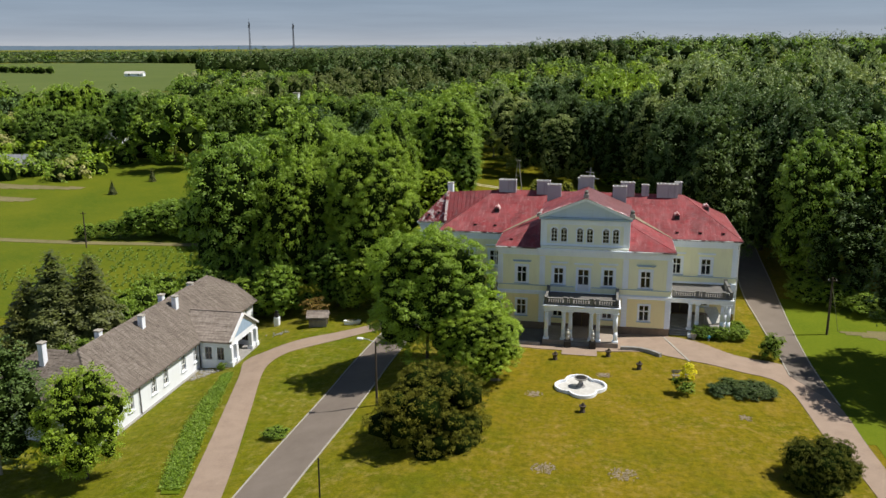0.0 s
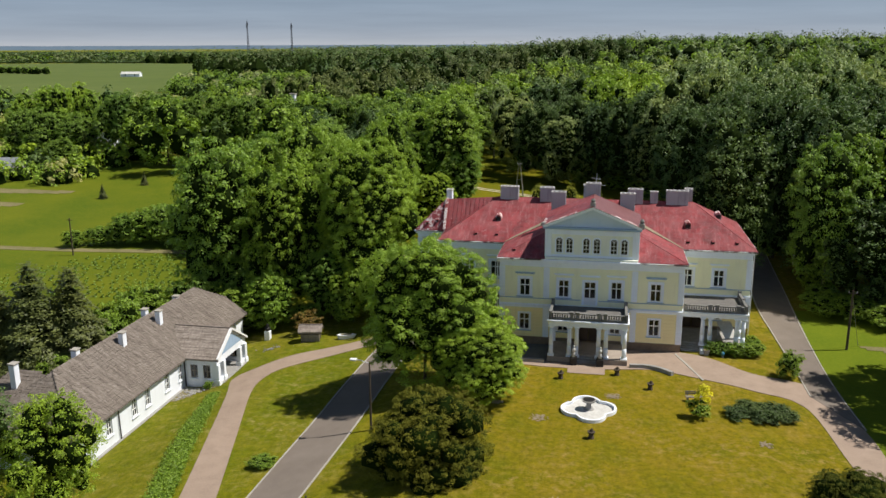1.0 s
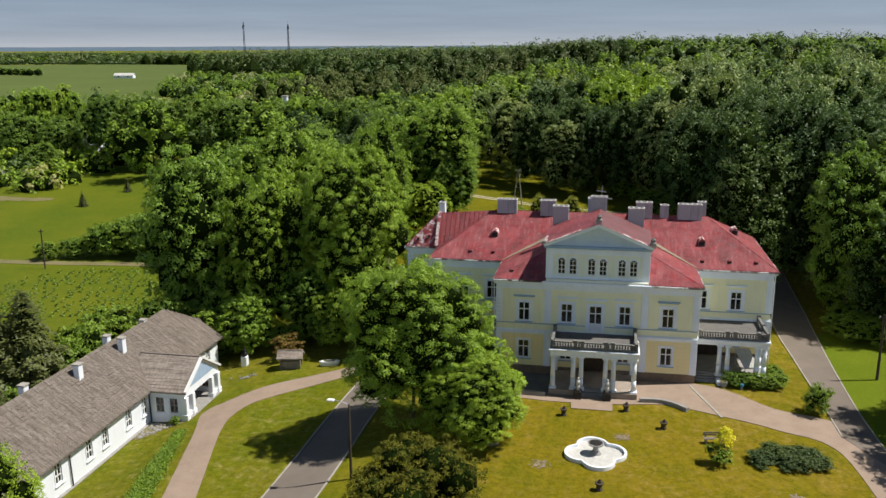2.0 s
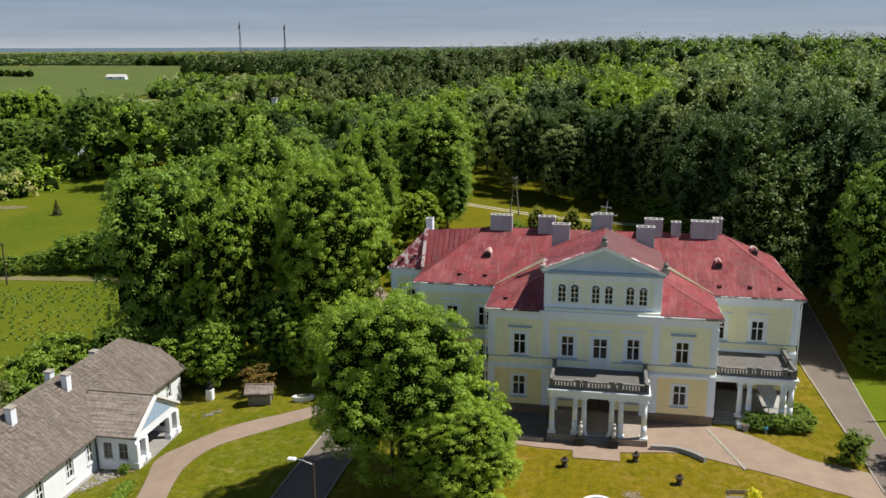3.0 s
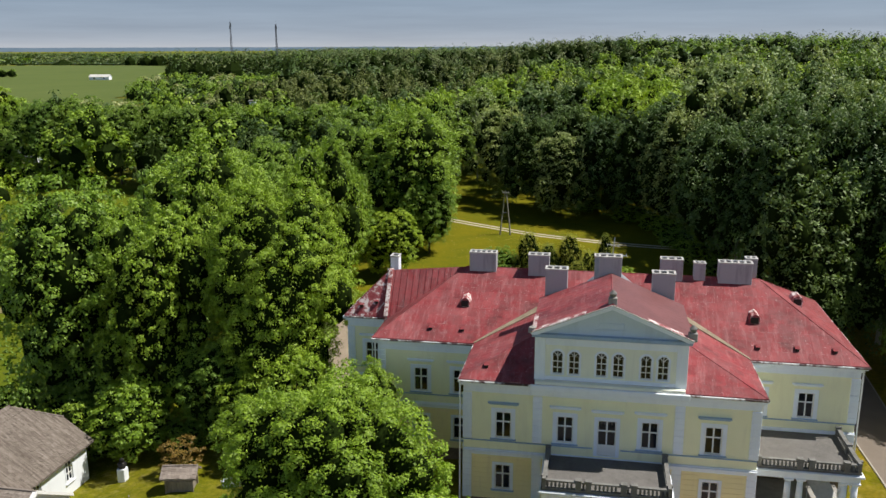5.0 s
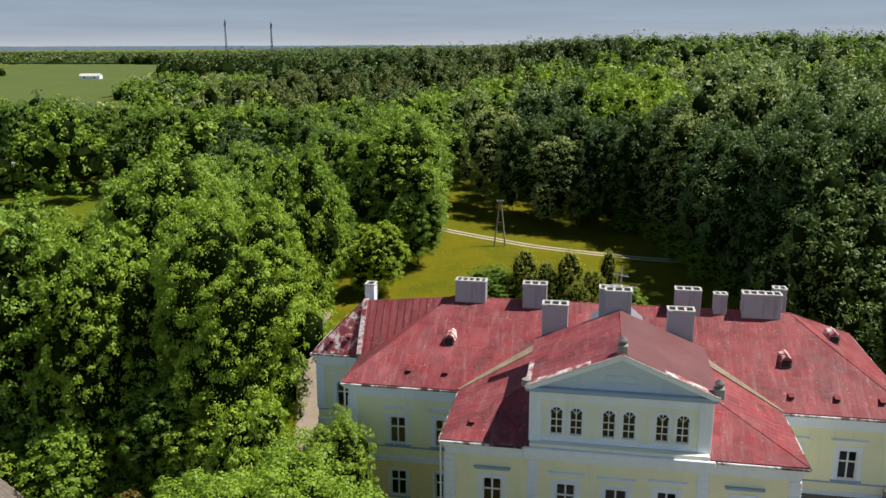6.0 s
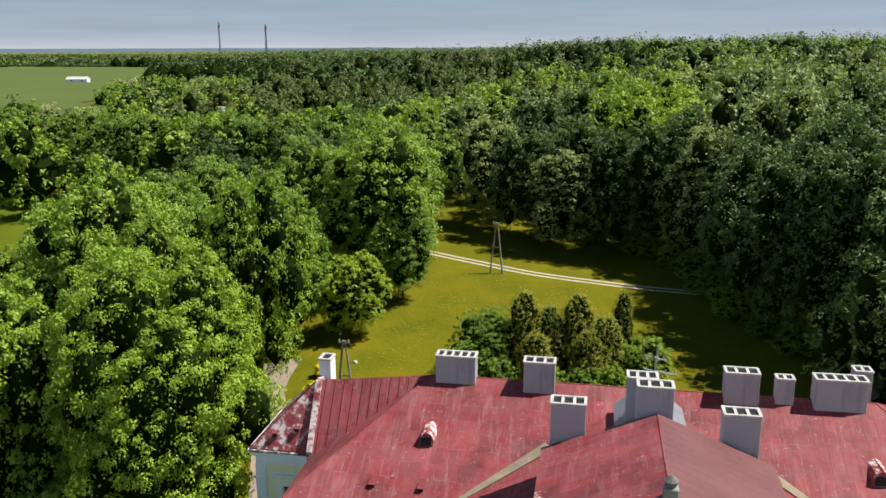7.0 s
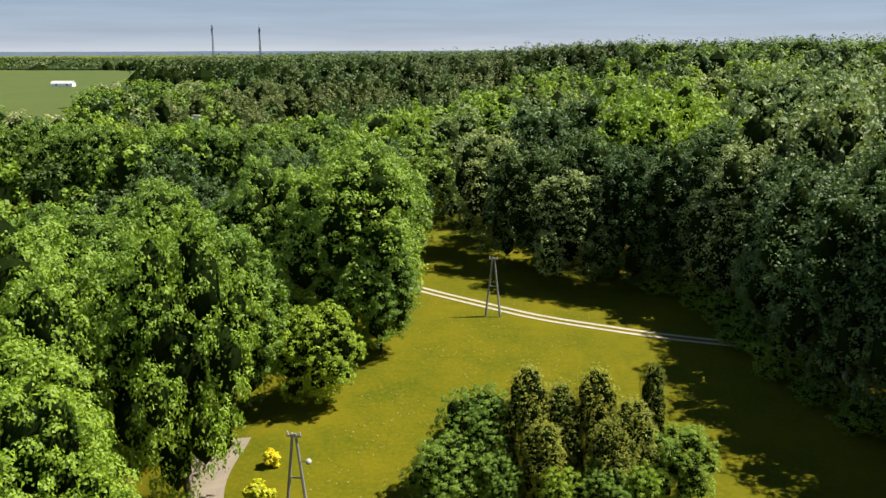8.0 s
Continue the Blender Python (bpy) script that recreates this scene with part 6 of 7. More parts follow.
for x in (-1.0, 1.0):
    for y in (-0.65, 0.65):
        part("post", boxed((x - 0.06, x + 0.06, y - 0.06, y + 0.06, -0.2, 1.35)), GREY_WOOD, well)
for sgn in (-1, 1):
    a, b = (-1.35, sgn * 0.95, 1.25), (1.35, sgn * 0.95, 1.25)
    if sgn > 0:
        a, b = b, a
    shingles(well, [a, b, (b[0], 0, 1.85), (a[0], 0, 1.85)], 0.3, 0.2, PALE_SHINGLE, "", 20 + sgn)
bust = thing("bust", "dark bust on a white pedestal under the trees", "statue", (-37.6, 4.6, gz(-37.6, 4.6)))
part("pedestal", boxed((-0.32, 0.32, -0.32, 0.32, -0.2, 1.1), bevel=0.03), WHITE, bust)
bm = cone(bmesh.new(), 0, 0, 1.1, 1.5, 0.25, 0.38, 10)
cone(bm, 0, 0, 1.5, 1.6, 0.38, 0.12, 10)
bmesh.ops.create_icosphere(bm, subdivisions=2, radius=0.2, matrix=Matrix.Translation((0, 0, 1.78)))
part("head", bm, DARK_METAL, bust, "", True)
boat = thing("boat_planter", "white boat-shaped planter beside the path", "planter", (-27.5, 3.5, gz(-27.5, 3.5)), 20)
bm = bmesh.new()
prof = [(-1.1, 0.02), (-0.8, 0.28), (-0.3, 0.42), (0.3, 0.42), (0.8, 0.28), (1.1, 0.02)]
lo = [bm.verts.new((x * 0.85, s * w * 0.7, 0)) for s in (1,) for x, w in prof] + [bm.verts.new((x * 0.85, -w * 0.7, 0)) for x, w in reversed(prof)]
hi = [bm.verts.new((x, w, 0.5)) for x, w in prof] + [bm.verts.new((x, -w, 0.5)) for x, w in reversed(prof)]
bm.faces.new(lo)
bm.faces.new(hi[::-1])
for i in range(len(lo)):
    j = (i + 1) % len(lo)
    bm.faces.new((lo[i], lo[j], hi[j], hi[i]))
bmesh.ops.recalc_face_normals(bm, faces=bm.faces[:])
part("hull", bm, WHITE, boat)
part("planting", boxed((-0.6, 0.6, -0.22, 0.22, 0.5, 0.56), bevel=0.02), SOIL, boat)
q = random.Random(9)
bm = bmesh.new()
for k in range(40):
    x, y = -35.6 + q.gauss(0, 0.8), 0.6 + q.gauss(0, 0.4)
    bmesh.ops.create_icosphere(bm, subdivisions=1, radius=q.uniform(0.05, 0.12), matrix=Matrix.Translation((x, y, gz(x, y) + 0.05)))
solid("rockery", bm, CONCRETE, "scatter of grey stones in the grass", "stones", "stuff")


# poles and lamps
def lamp_post(x, y, h, reach, rz):
    ob = thing("street_lamp", "tall street lamp with a white head on a bent arm", "lamp", (x, y, gz(x, y)), rz)
    part("pole", cone(bmesh.new(), 0, 0, -0.3, h, 0.12, 0.07, 10), BARK, ob)
    bm = rod(bmesh.new(), (0, 0, h - 0.1), (-reach * 0.6, 0, h + 0.15), 0.04)
    rod(bm, (-reach * 0.6, 0, h + 0.15), (-reach, 0, h + 0.2), 0.04)
    arm = part("arm", bm, STEEL, ob)
    bm = boxed((-reach - 0.55, -reach + 0.05, -0.17, 0.17, h + 0.1, h + 0.28), bevel=0.06)
    part("lamp_head", bm, PAINTED_WOOD, arm, "white lamp head")


lamp_post(-17.6, -21.4, 6.1, 1.15, 0)
post = thing("post", "slim dark metal post on the lawn", "post", (-17.25, -38.2, gz(-17.25, -38.2)))
part("pole", cone(bmesh.new(), 0, 0, -0.3, 3.3, 0.07, 0.06, 8), DARK_METAL, post)
part("cap", cone(bmesh.new(), 0, 0, 3.3, 3.36, 0.08, 0.03, 8), DARK_METAL, post)
up = thing("utility_pole", "dark wooden utility pole with a stay wire on the verge", "pole", (26.9, 5.6, gz(26.9, 5.6)))
part("pole", cone(bmesh.new(), 0, 0, -0.3, 6.6, 0.14, 0.1, 10), BARK, up)
part("cross_arm", boxed((-0.5, 0.5, -0.05, 0.05, 6.2, 6.3)), BARK, up)
for x in (-0.4, 0.4):
    part("insulator", cone(bmesh.new(), x, 0, 6.3, 6.5, 0.05, 0.03, 8), STATUE, up)
part("stay", rod(bmesh.new(), (0, 0, 6.0), (1.5, 1.4, 0), 0.025, None, 5), STEEL, up)


def a_pole(x, y, h, lamp=False, rz=0):
    ob = thing("frame_pole", "grey concrete A-shaped utility pole on the park lawn", "pole", (x, y, gz(x, y)), rz, "A-shaped poles")
    for s in (-1, 1):
        part("leg", rod(bmesh.new(), (s * 0.85, 0, -0.3), (s * 0.1, 0, h), 0.13, 0.09, 8), CONCRETE, ob)
    part("brace", rod(bmesh.new(), (-0.42, 0, h * 0.52), (0.42, 0, h * 0.52), 0.06), CONCRETE, ob)
    part("cross_arm", boxed((-0.5, 0.5, -0.06, 0.06, h - 0.25, h - 0.12)), STEEL, ob)
    for x in (-0.42, 0.42):
        part("insulator", cone(bmesh.new(), x, 0, h - 0.12, h + 0.1, 0.06, 0.04, 8), STATUE, ob)
    if lamp:
        arm = part("arm", rod(bmesh.new(), (0.35, 0, h - 2.0), (0.9, -0.2, h - 1.8), 0.035), STEEL, ob)
        bm = bmesh.new()
        bmesh.ops.create_icosphere(bm, subdivisions=2, radius=0.2, matrix=Matrix.Translation((1.0, -0.22, h - 1.82)))
        part("lamp_globe", bm, STATUE, arm, "round white lamp")


a_pole(-15.3, 79.3, 6.9), a_pole(-23.3, 36.9, 6.6, True)
far_pole = thing("utility_pole", "thin pole beside the sandy path", "pole", (-86.5, 39.0, gz(-86.5, 39.0)))
part("pole", cone(bmesh.new(), 0, 0, -0.3, 6.5, 0.13, 0.09, 8), BARK, far_pole)
part("cross_arm", boxed((-0.5, 0.5, -0.05, 0.05, 6.1, 6.2)), BARK, far_pole)

# car on the drive, under the big tree
car = thing("car", "dark blue saloon car on the drive under the trees", "car", (-20.4, -2.5, gz(-20.4, -2.5) + 0.03), 184)
PAINT = material("car_paint", (0.012, 0.02, 0.035), 0.25, 0.3, 0.5)
bm = extruded(bmesh.new(), [(-2.2, 0.3), (-2.2, 0.75), (-1.5, 0.9), (-0.7, 0.95), (1.4, 0.95), (2.15, 0.88), (2.2, 0.35), (1.9, 0.25), (-1.9, 0.25)], "x", -0.85, 0.85)
bmesh.ops.bevel(bm, geom=bm.edges[:], offset=0.06, segments=2, affect="EDGES")
part("body", bm, PAINT, car)
bm = extruded(bmesh.new(), [(-0.8, 0.93), (-0.1, 1.42), (1.0, 1.42), (1.7, 0.93)], "x", -0.72, 0.72)
part("cabin", bm, GLASS, car, "dark glazed cabin")
bm = boxed((-0.68, 0.68, -0.12, 1.02, 1.40, 1.46), bevel=0.02)
part("roof_panel", bm, PAINT, car)
for x in (-0.8, 0.8):
    for y in (-1.35, 1.35):
        bm = rod(bmesh.new(), (x - 0.1, y, 0.32), (x + 0.1, y, 0.32), 0.32, None, 18)
        w = part("wheel", bm, DARK_METAL, car, "black tyre")
        part("rim", rod(bmesh.new(), (x - 0.11, y, 0.32), (x + 0.11, y, 0.32), 0.19, None, 12), STEEL, w)
for x in (-0.6, 0.6):
    part("headlight", boxed((x - 0.2, x + 0.2, -2.24, -2.15, 0.58, 0.72), bevel=0.02), PAINTED_WOOD, car, "clear headlight")

# masts on the skyline
MAST_STEEL = mottled("mast_steel", (0.07, 0.075, 0.085), (0.14, 0.15, 0.165), 3, 20, 0.6, 0.1, None, 0.3)


def mast(x, y, top, rz):
    z = gz(x, y)
    ob = thing("radio_mast", "slim grey lattice radio mast on the skyline", "mast", (x, y, z), rz, "skyline masts")
    h = top - z
    legs = [(math.cos(a) * 1.5, math.sin(a) * 1.5) for a in (0.3, 2.4, 4.5)]
    for lx, ly in legs:
        part("leg", rod(bmesh.new(), (lx, ly, -0.5), (lx * 0.3, ly * 0.3, h), 0.3, 0.22, 5), MAST_STEEL, ob)
    bm = bmesh.new()
    n = 16
    for k in range(n):
        for i in range(3):
            a, b = legs[i], legs[(i + 1) % 3]
            f0, f1 = 1 - 0.7 * k / n, 1 - 0.7 * (k + 1) / n
            rod(bm, (a[0] * f0, a[1] * f0, h * k / n), (b[0] * f1, b[1] * f1, h * (k + 1) / n), 0.14, None, 4)
    part("lattice", bm, MAST_STEEL, ob)
    for k in range(3):
        a = k * 2.1
        part("antenna_panel", boxed((math.cos(a) * 0.9 - 0.25, math.cos(a) * 0.9 + 0.25, math.sin(a) * 0.9 - 0.25, math.sin(a) * 0.9 + 0.25, h - 5 - k, h - 1.5 - k), bevel=0.04), MAST_STEEL, ob)
    part("spike", rod(bmesh.new(), (0, 0, h - 0.5), (0, 0, h + 3), 0.08), MAST_STEEL, ob)


mast(-404, 848, 56.5, 0), mast(-345, 832, 53.6, 40)


# buildings glimpsed among the trees
def cottage(x, y, w, d, h, rise, rz, wall, roof, label, z=None):
    ob = thing("cottage", label, "house", (x, y, gz(x, y) if z is None else z), rz)
    part("wall", wall_panel(facing("y", -d / 2), -w / 2, w / 2, -0.5, h, 0.3, [(u - 0.5, u + 0.5, 1.0, 2.2) for u in (-w / 4, w / 4)]), wall, ob)
    part("wall", boxed((-w / 2, w / 2, d / 2 - 0.3, d / 2, -0.5, h), (-w / 2, -w / 2 + 0.3, -d / 2 + 0.3, d / 2 - 0.3, -0.5, h), (w / 2 - 0.3, w / 2, -d / 2 + 0.3, d / 2 - 0.3, -0.5, h)), wall, ob)
    for u in (-w / 4, w / 4):
        part("window", boxed((u - 0.49, u + 0.49, -d / 2 + 0.1, -d / 2 + 0.14, 1.0, 2.2)), GLASS, ob, "dark window")
    for s in (-1, 1):
        c = [(-w / 2 - 0.3, s * (d / 2 + 0.4), h - 0.1), (w / 2 + 0.3, s * (d / 2 + 0.4), h - 0.1), (w / 2 + 0.3, 0, h + rise), (-w / 2 - 0.3, 0, h + rise)]
        part("roof_slope", slab(bmesh.new(), c, 0.15), roof, ob)
    part("gable", extruded(bmesh.new(), [(-d / 2, h), (d / 2, h), (0, h + rise - 0.15)], "x", -w / 2 + 0.02, w / 2 - 0.02), wall, ob)
    return ob


cottage(-152.5, 102.5, 15, 8, 2.0, 2.2, 12, CONCRETE, SHEET_GREY, "long low shed with a grey roof at the meadow's edge")
cottage(-142, 139, 9, 8, 3.8, 1.8, 0, WHITE, SHEET_GREY, "white house half hidden behind a row of trees")
cottage(-106, 140, 12, 8, 3.2, 1.6, 0, CREAM, SHEET_GREY, "pale house half hidden behind a row of trees")
cottage(-90, 138, 8, 7, 3.5, 2.2, 0, WHITE, SHEET_GREY, "white house half hidden behind a row of trees")
cottage(-331, 474, 13, 6, 2.4, 1.5, 12, WHITE, STATUE, "long pale barn near the field", gz(-331, 474))
wt = thing("white_chimney", "white-washed chimney rising out of the tree tops", "chimney", (-101.4, 185, gz(-101.4, 185)))
part("shaft", boxed((-0.8, 0.8, -0.8, 0.8, -0.5, 15.0 - gz(-101.4, 185)), bevel=0.05), WHITE, wt)
part("cap", boxed((-1.0, 1.0, -1.0, 1.0, 15.0 - gz(-101.4, 185), 15.4 - gz(-101.4, 185)), bevel=0.05), KERB, wt)

# ---- park trees one by one: kind, x, y, height, crown width ----
BIG = "tall broad-leaved tree with a dense bright green crown"
park = [
    (SMALL[0], -9.4, -12.6, 7.8, 7.4, "lower maple growth with bright green leaves beside the drive"),
    (NEAR[0], -14.9, -12.0, 13.9, 11.8, "large maple with a dense bright green crown beside the drive"),
    (NEAR[1], -9.0, -15.2, 7.4, 7.6, "lower maple growth with bright green leaves beside the drive"),
    (NEAR[1], -27.9, 15.0, 21.0, 13.0, BIG),
    (OLIVE[0], -38.0, 12.8, 20.6, 10.0, "tall feathery olive-green tree"),
    (LIME[2], -47.4, 15.0, 22.6, 14.0, BIG), (LIME[1], -45.5, 22.0, 17.0, 10.0, BIG), (OLIVE[1], -31.6, 10.5, 9.0, 6, "slender feathery olive-green tree"),
    (GOLD, -31.8, 38.2, 21.6, 10.0, "tall yellowish-green tree with drooping foliage"), (LIME[1], -40.0, 33.5, 20.5, 11, BIG), (LIME[0], -46.2, 38.5, 23.4, 14, BIG), (LIME[2], -41, 50, 18, 12, BIG),
    (LIME[1], -34.5, 52, 17, 10, BIG), (BALL, -27.9, 54.5, 8.8, 8.0, "small round maple with a bright green crown"),
    (LIME[0], -28.6, 69.5, 20.0, 15.0, BIG), (LIME[2], -24.9, 66.0, 11.5, 7.6, BIG), (LIME[1], -39, 76, 19.5, 12, BIG),
    (LIME[2], -31, 84, 19, 12, BIG), (LIME[0], -52, 60, 19, 13, BIG), (LIME[1], -54, 78, 19, 13, BIG),
    (LIME[2], -60, 46, 15, 10, BIG), (LIME[0], -56, 51, 19, 12, BIG), (LIME[1], -64, 68, 17, 12, BIG),
    (SMALL[1], -38.4, 8.0, 7.0, 7.0, "small round bright green tree behind the white house"),
    (SMALL[0], -23.8, 7.2, 8.6, 6.0, "young bright green maple beside the path"),
    (OLIVE[0], -17.0, 4.2, 9.0, 5.4, "young olive-green tree beside the palace"),
    (SMALL[1], -28.4, 9.4, 6.6, 5.6, "young bright green maple beside the path"),
    (DARKT[0], -46.2, -34.6, 11.0, 9.4, "dark green broad-leaved tree before the white house"),
    (GOLD, -38.4, -34.4, 9.8, 6.6, "thin yellow tree before the white house"),
]
for k, x, y, h, w, label in park:
    plant(k, x, y, h, w, label, low=0.1 if (x, y) == (-27.9, 15.0) else 0.06 if "maple" in label or "young" in label or "round maple" in label else None)
plant(YEW, -11.2, -28.0, 5.8, 9.6, "broad dark brownish-green yew beside the drive", "tree", None, "yew", low=-0.42)
plant(YEW, 18.3, -29.5, 3.4, 5.9, "broad dark green yew at the lawn's edge", "tree", None, "yew", low=-0.42)
for x, y, h, w in ((-57.6, -10.0, 12.6, 13.0), (-54.4, -8.0, 11.8, 12.0), (-60.4, -11.0, 9.6, 11.0), (-61, -20, 9, 10)):
    plant(SPRUCE, x, y, h, w, "dense dark spruce behind the white house", "tree", None, "spruce")
plant(RUST, -33.0, 5.6, 2.8, 3.4, "rust-coloured bush beside the well", "shrub", None, "bush")
for x, y, h, w in ((-54, -12, 3.4, 4), (-53, -4.5, 5.0, 6.0), (-53.5, 0, 5.6, 6.4), (-54, 5, 6.0, 6.6), (-48, 8, 3.4, 4), (-29.6, 9.5, 3.6, 3.6), (-24.5, 9.5, 3.6, 3.2), (-22.6, 11.8, 3.0, 3.0), (-41.6, 8.5, 3.2, 4), (-34.2, 8.4, 2.8, 3.4),
                   (-44, 7.6, 5.5, 6), (-49, 8.6, 6.5, 7), (-41.5, 12, 7, 7), (-46, 14, 8, 8), (-30.5, 12.5, 6, 6), (-90, 44.5, 3.0, 4), (-86.5, 46.5, 3.4, 5), (-82, 48, 5.4, 7), (-78, 49.5, 6.4, 8), (-73.5, 49, 7.0, 8), (-79, 56, 6.0, 7.5), (-73, 58, 6.8, 8), (-69, 50, 7.4, 8.5), (-66, 57, 8, 9), (-85, 53, 3.0, 4)):
    plant(SHRUB[int(-x * 3) % 2], x, y, h, w, "dense rounded green shrub", "shrub", None, "shrub")
for x, y in ((-109, 83.8), (-108, 99.8)):
    plant(SPRUCE, x, y, 3.4, 2.4, "young conifer standing in the meadow", "tree", None, "young_conifer")
for x, y, h, w in ((-8.6, 42.6, 10.6, 5.4), (-6.4, 43.4, 9.0, 5.2), (-4.0, 43.8, 10.2, 5.6), (-1.7, 42.4, 8.6, 5.4), (0.0, 46.5, 9.6, 3.2), (-7.4, 40.8, 7.2, 4.6), (-3.0, 41.0, 7.6, 4.8)):
    plant(THUJA[int(h * 10) % 2], x, y, h, w, "upright olive-green thuja behind the palace", "tree", None, "thuja", "thujas behind the palace")
for x, y, h, w, k in ((-12.0, 42.5, 7.8, 6.4, OLIVE[0]), (-13.8, 39.8, 5.6, 5.4, LIME[0]), (-6.0, 39.5, 4.0, 3.4, SMALL[1]), (1.8, 43.0, 6.0, 5.0, LIME[1]), (-3.2, 39.8, 4.4, 3.6, LIME[2]), (-10.2, 40.0, 4.6, 3.4, LIME[2]), (-1.0, 40.6, 4.2, 3.4, SMALL[0])):
    plant(k, x, y, h, w, "leafy young tree among the thujas", "tree", None, "young_tree", low=0.03)

# rows of low fruit bushes
spots = []
for i in range(11):
    for j in range(34):
        x, y = -92 + j * 1.05 + i * 0.9, 11 + i * 2.6 + j * 0.3
        if x < -59:
            if rng.uniform() < 0.78:
                spots.append((x + rng.uniform(-0.5, 0.5), y + rng.uniform(-0.35, 0.35)))
p, d, _, _ = crown_points("round", 5, 30)
base = np.repeat(np.array([(x, y, gz(x, y) + 0.3) for x, y in spots]), len(p), axis=0)
grow = np.repeat(rng.uniform(0.25, 0.62, len(spots)), len(p))[:, None]
pts = base + np.tile(p, (len(spots), 1)) * grow * np.array([1.1, 1.1, 0.8])
rows_me = cards_mesh("fruit_bushes", pts, unit(np.tile(d, (len(spots), 1)) + np.array([0, 0, 0.6])), 0.17, [LEAF["linden"]])
tagged(new("fruit_bushes", rows_me), "rows of low green fruit bushes in the garden", "bushes", "", "stuff")

# pale seed heads over the park lawn
heads = np.array([(x, y, gz(x, y) + 0.12) for x, y in zip(rng.uniform(-25, -3, 1300), rng.uniform(40, 84, 1300)) if noise.noise(Vector((x * 0.16, y * 0.16, 2))) > -0.12])
tagged(new("seed_heads", cards_mesh("seed_heads", heads, unit(rng.normal(size=heads.shape) * 0.3 + np.array([0, 0, 1])), 0.09, [DRY])), "pale dandelion heads scattered in the park lawn", "flowers", "", "stuff")

# avenue along the meadow
for k in range(16):
    x = -132 + k * 5.2
    plant(ROW[k % 3], x + rng.uniform(-1.2, 1.2), 127 + 0.06 * (x + 110) + rng.uniform(-2, 2), rng.uniform(17, 19.5), rng.uniform(11, 13), "tall lime tree in a row along the meadow", "tree", None, "lime_tree", "row of lime trees", low=0.2)
for x, y, h, w in ((-141, 125, 12.5, 13), (-150, 124, 13.5, 14), (-160, 128, 13, 14), (-141, 116, 7.5, 9), (-172, 124, 12, 12)):
    plant(ROW[int(-x) % 3], x, y, h, w, "broad round dark green tree at the meadow's edge", "tree", None, "tree", low=0.0)


def spread(x0, x1, y0, y1, gap, keep, jitter=0.38):
    """Loose stand of places on a shaken grid."""
    out, row, y = [], 0, y0
    while y < y1:
        x = x0 + (gap / 2 if row % 2 else 0)
        while x < x1:
            px, py = x + rng.uniform(-jitter, jitter) * gap, y + rng.uniform(-jitter, jitter) * gap
            if keep(px, py):
                out.append((px, py))
            x += gap
        y, row = y + gap * 0.87, row + 1
    return out


def in_view(x, y, slack=0.06):
    """Within the fan of country that lies ahead of the flight."""
    a = math.atan2(x - 1, y + 96)
    return -0.68 - slack < a < 0.31 + slack


WOOD = "tall woodland tree with a dark green crown"
# wood right of and behind the palace: near edge
edge_trees = [(34, 26), (38.5, 21), (46, 20), (51, 24), (38, 28), (30, 34), (32, 43), (25, 70), (25.5, 42.5), (19, 57), (17, 62), (24.5, 47), (22.5, 52), (16, 68.5), (15.5, 74.5), (18, 82), (9, 89), (29, 52), (29, 61), (21, 66), (28.5, 39), (37, 37), (38, 47), (45, 33), (53, 29)]
for n, (x, y) in enumerate(edge_trees):
    k = WOODLIME[n % 2] if n < 5 else SILVER[n % 2] if n % 5 == 3 and n > 14 else DARKT[n % 3]
    label = BIG if n < 5 else "tall silvery-green woodland tree" if n % 5 == 3 and n > 14 else WOOD
    plant(k, x + rng.uniform(-1, 1), y + rng.uniform(-1, 1), min(17 + 0.7 * max(0, x - 14), 23.5) + rng.uniform(-1, 2) if n > 4 else rng.uniform(18, 22), rng.uniform(10.5, 13.5), label, low=rng.uniform(0.02, 0.1))
plant(LIME[0], 28.4, 23.6, 19.5, 10.0, "tall sunlit lime tree beside the road", low=0.08)
for n, (x, y, h) in enumerate(((18.5, 31, 21), (23.5, 41, 17), (31.5, 31, 21), (27.5, 34, 22), (33, 19.5, 14))):
    plant(DARKT[n % 3], x, y, h, 11, "tall dark tree over the road", low=0.03)
for x, y in ((27, 17.5), (30, 16), (33.5, 13.5), (37, 12.5), (40.5, 11), (44, 9.5), (48, 8), (27.8, 21)):
    plant(SHRUB[int(x) % 2], x, y, 2.6, 5.0, "dark undergrowth beside the verge", "shrub", None, "undergrowth")
for x, y, h in ((33.9, -3.4, 18), (34.0, -11.0, 18), (44, -2, 20), (45, -22, 18), (54, 4, 18)):
    plant(DARKT[int(h) % 3], x, y, h, 11, "tall tree shading the verge beside the road")
for x, y in ((26.5, 44), (17.5, 56), (15.2, 61), (12.8, 66), (10.8, 73), (9.8, 81), (28.5, 28), (32.5, 20.5), (37, 15.5), (4.5, 91), (-3, 98.5), (-10, 105), (-18, 111), (7.5, 86)):
    plant(SHRUB[int(x + y) % 2], x, y, rng.uniform(2.2, 4.0), rng.uniform(4, 5.5), "dark undergrowth at the wood's edge", "shrub", None, "undergrowth")


for n, (x, y, h) in enumerate(((-7.0, 93, 14.5), (0, 92.5, 18), (6, 90, 19), (11.5, 84.5, 19.5), (-13.5, 100, 17), (16, 79, 18.5), (-19.5, 107, 17.5), (-6, 100, 19))):
    plant(DARKT[n % 3] if n % 3 else SILVER[n % 2], x, y, h, 11.5, "tall tree at the wood's edge beyond the track", low=0.02)


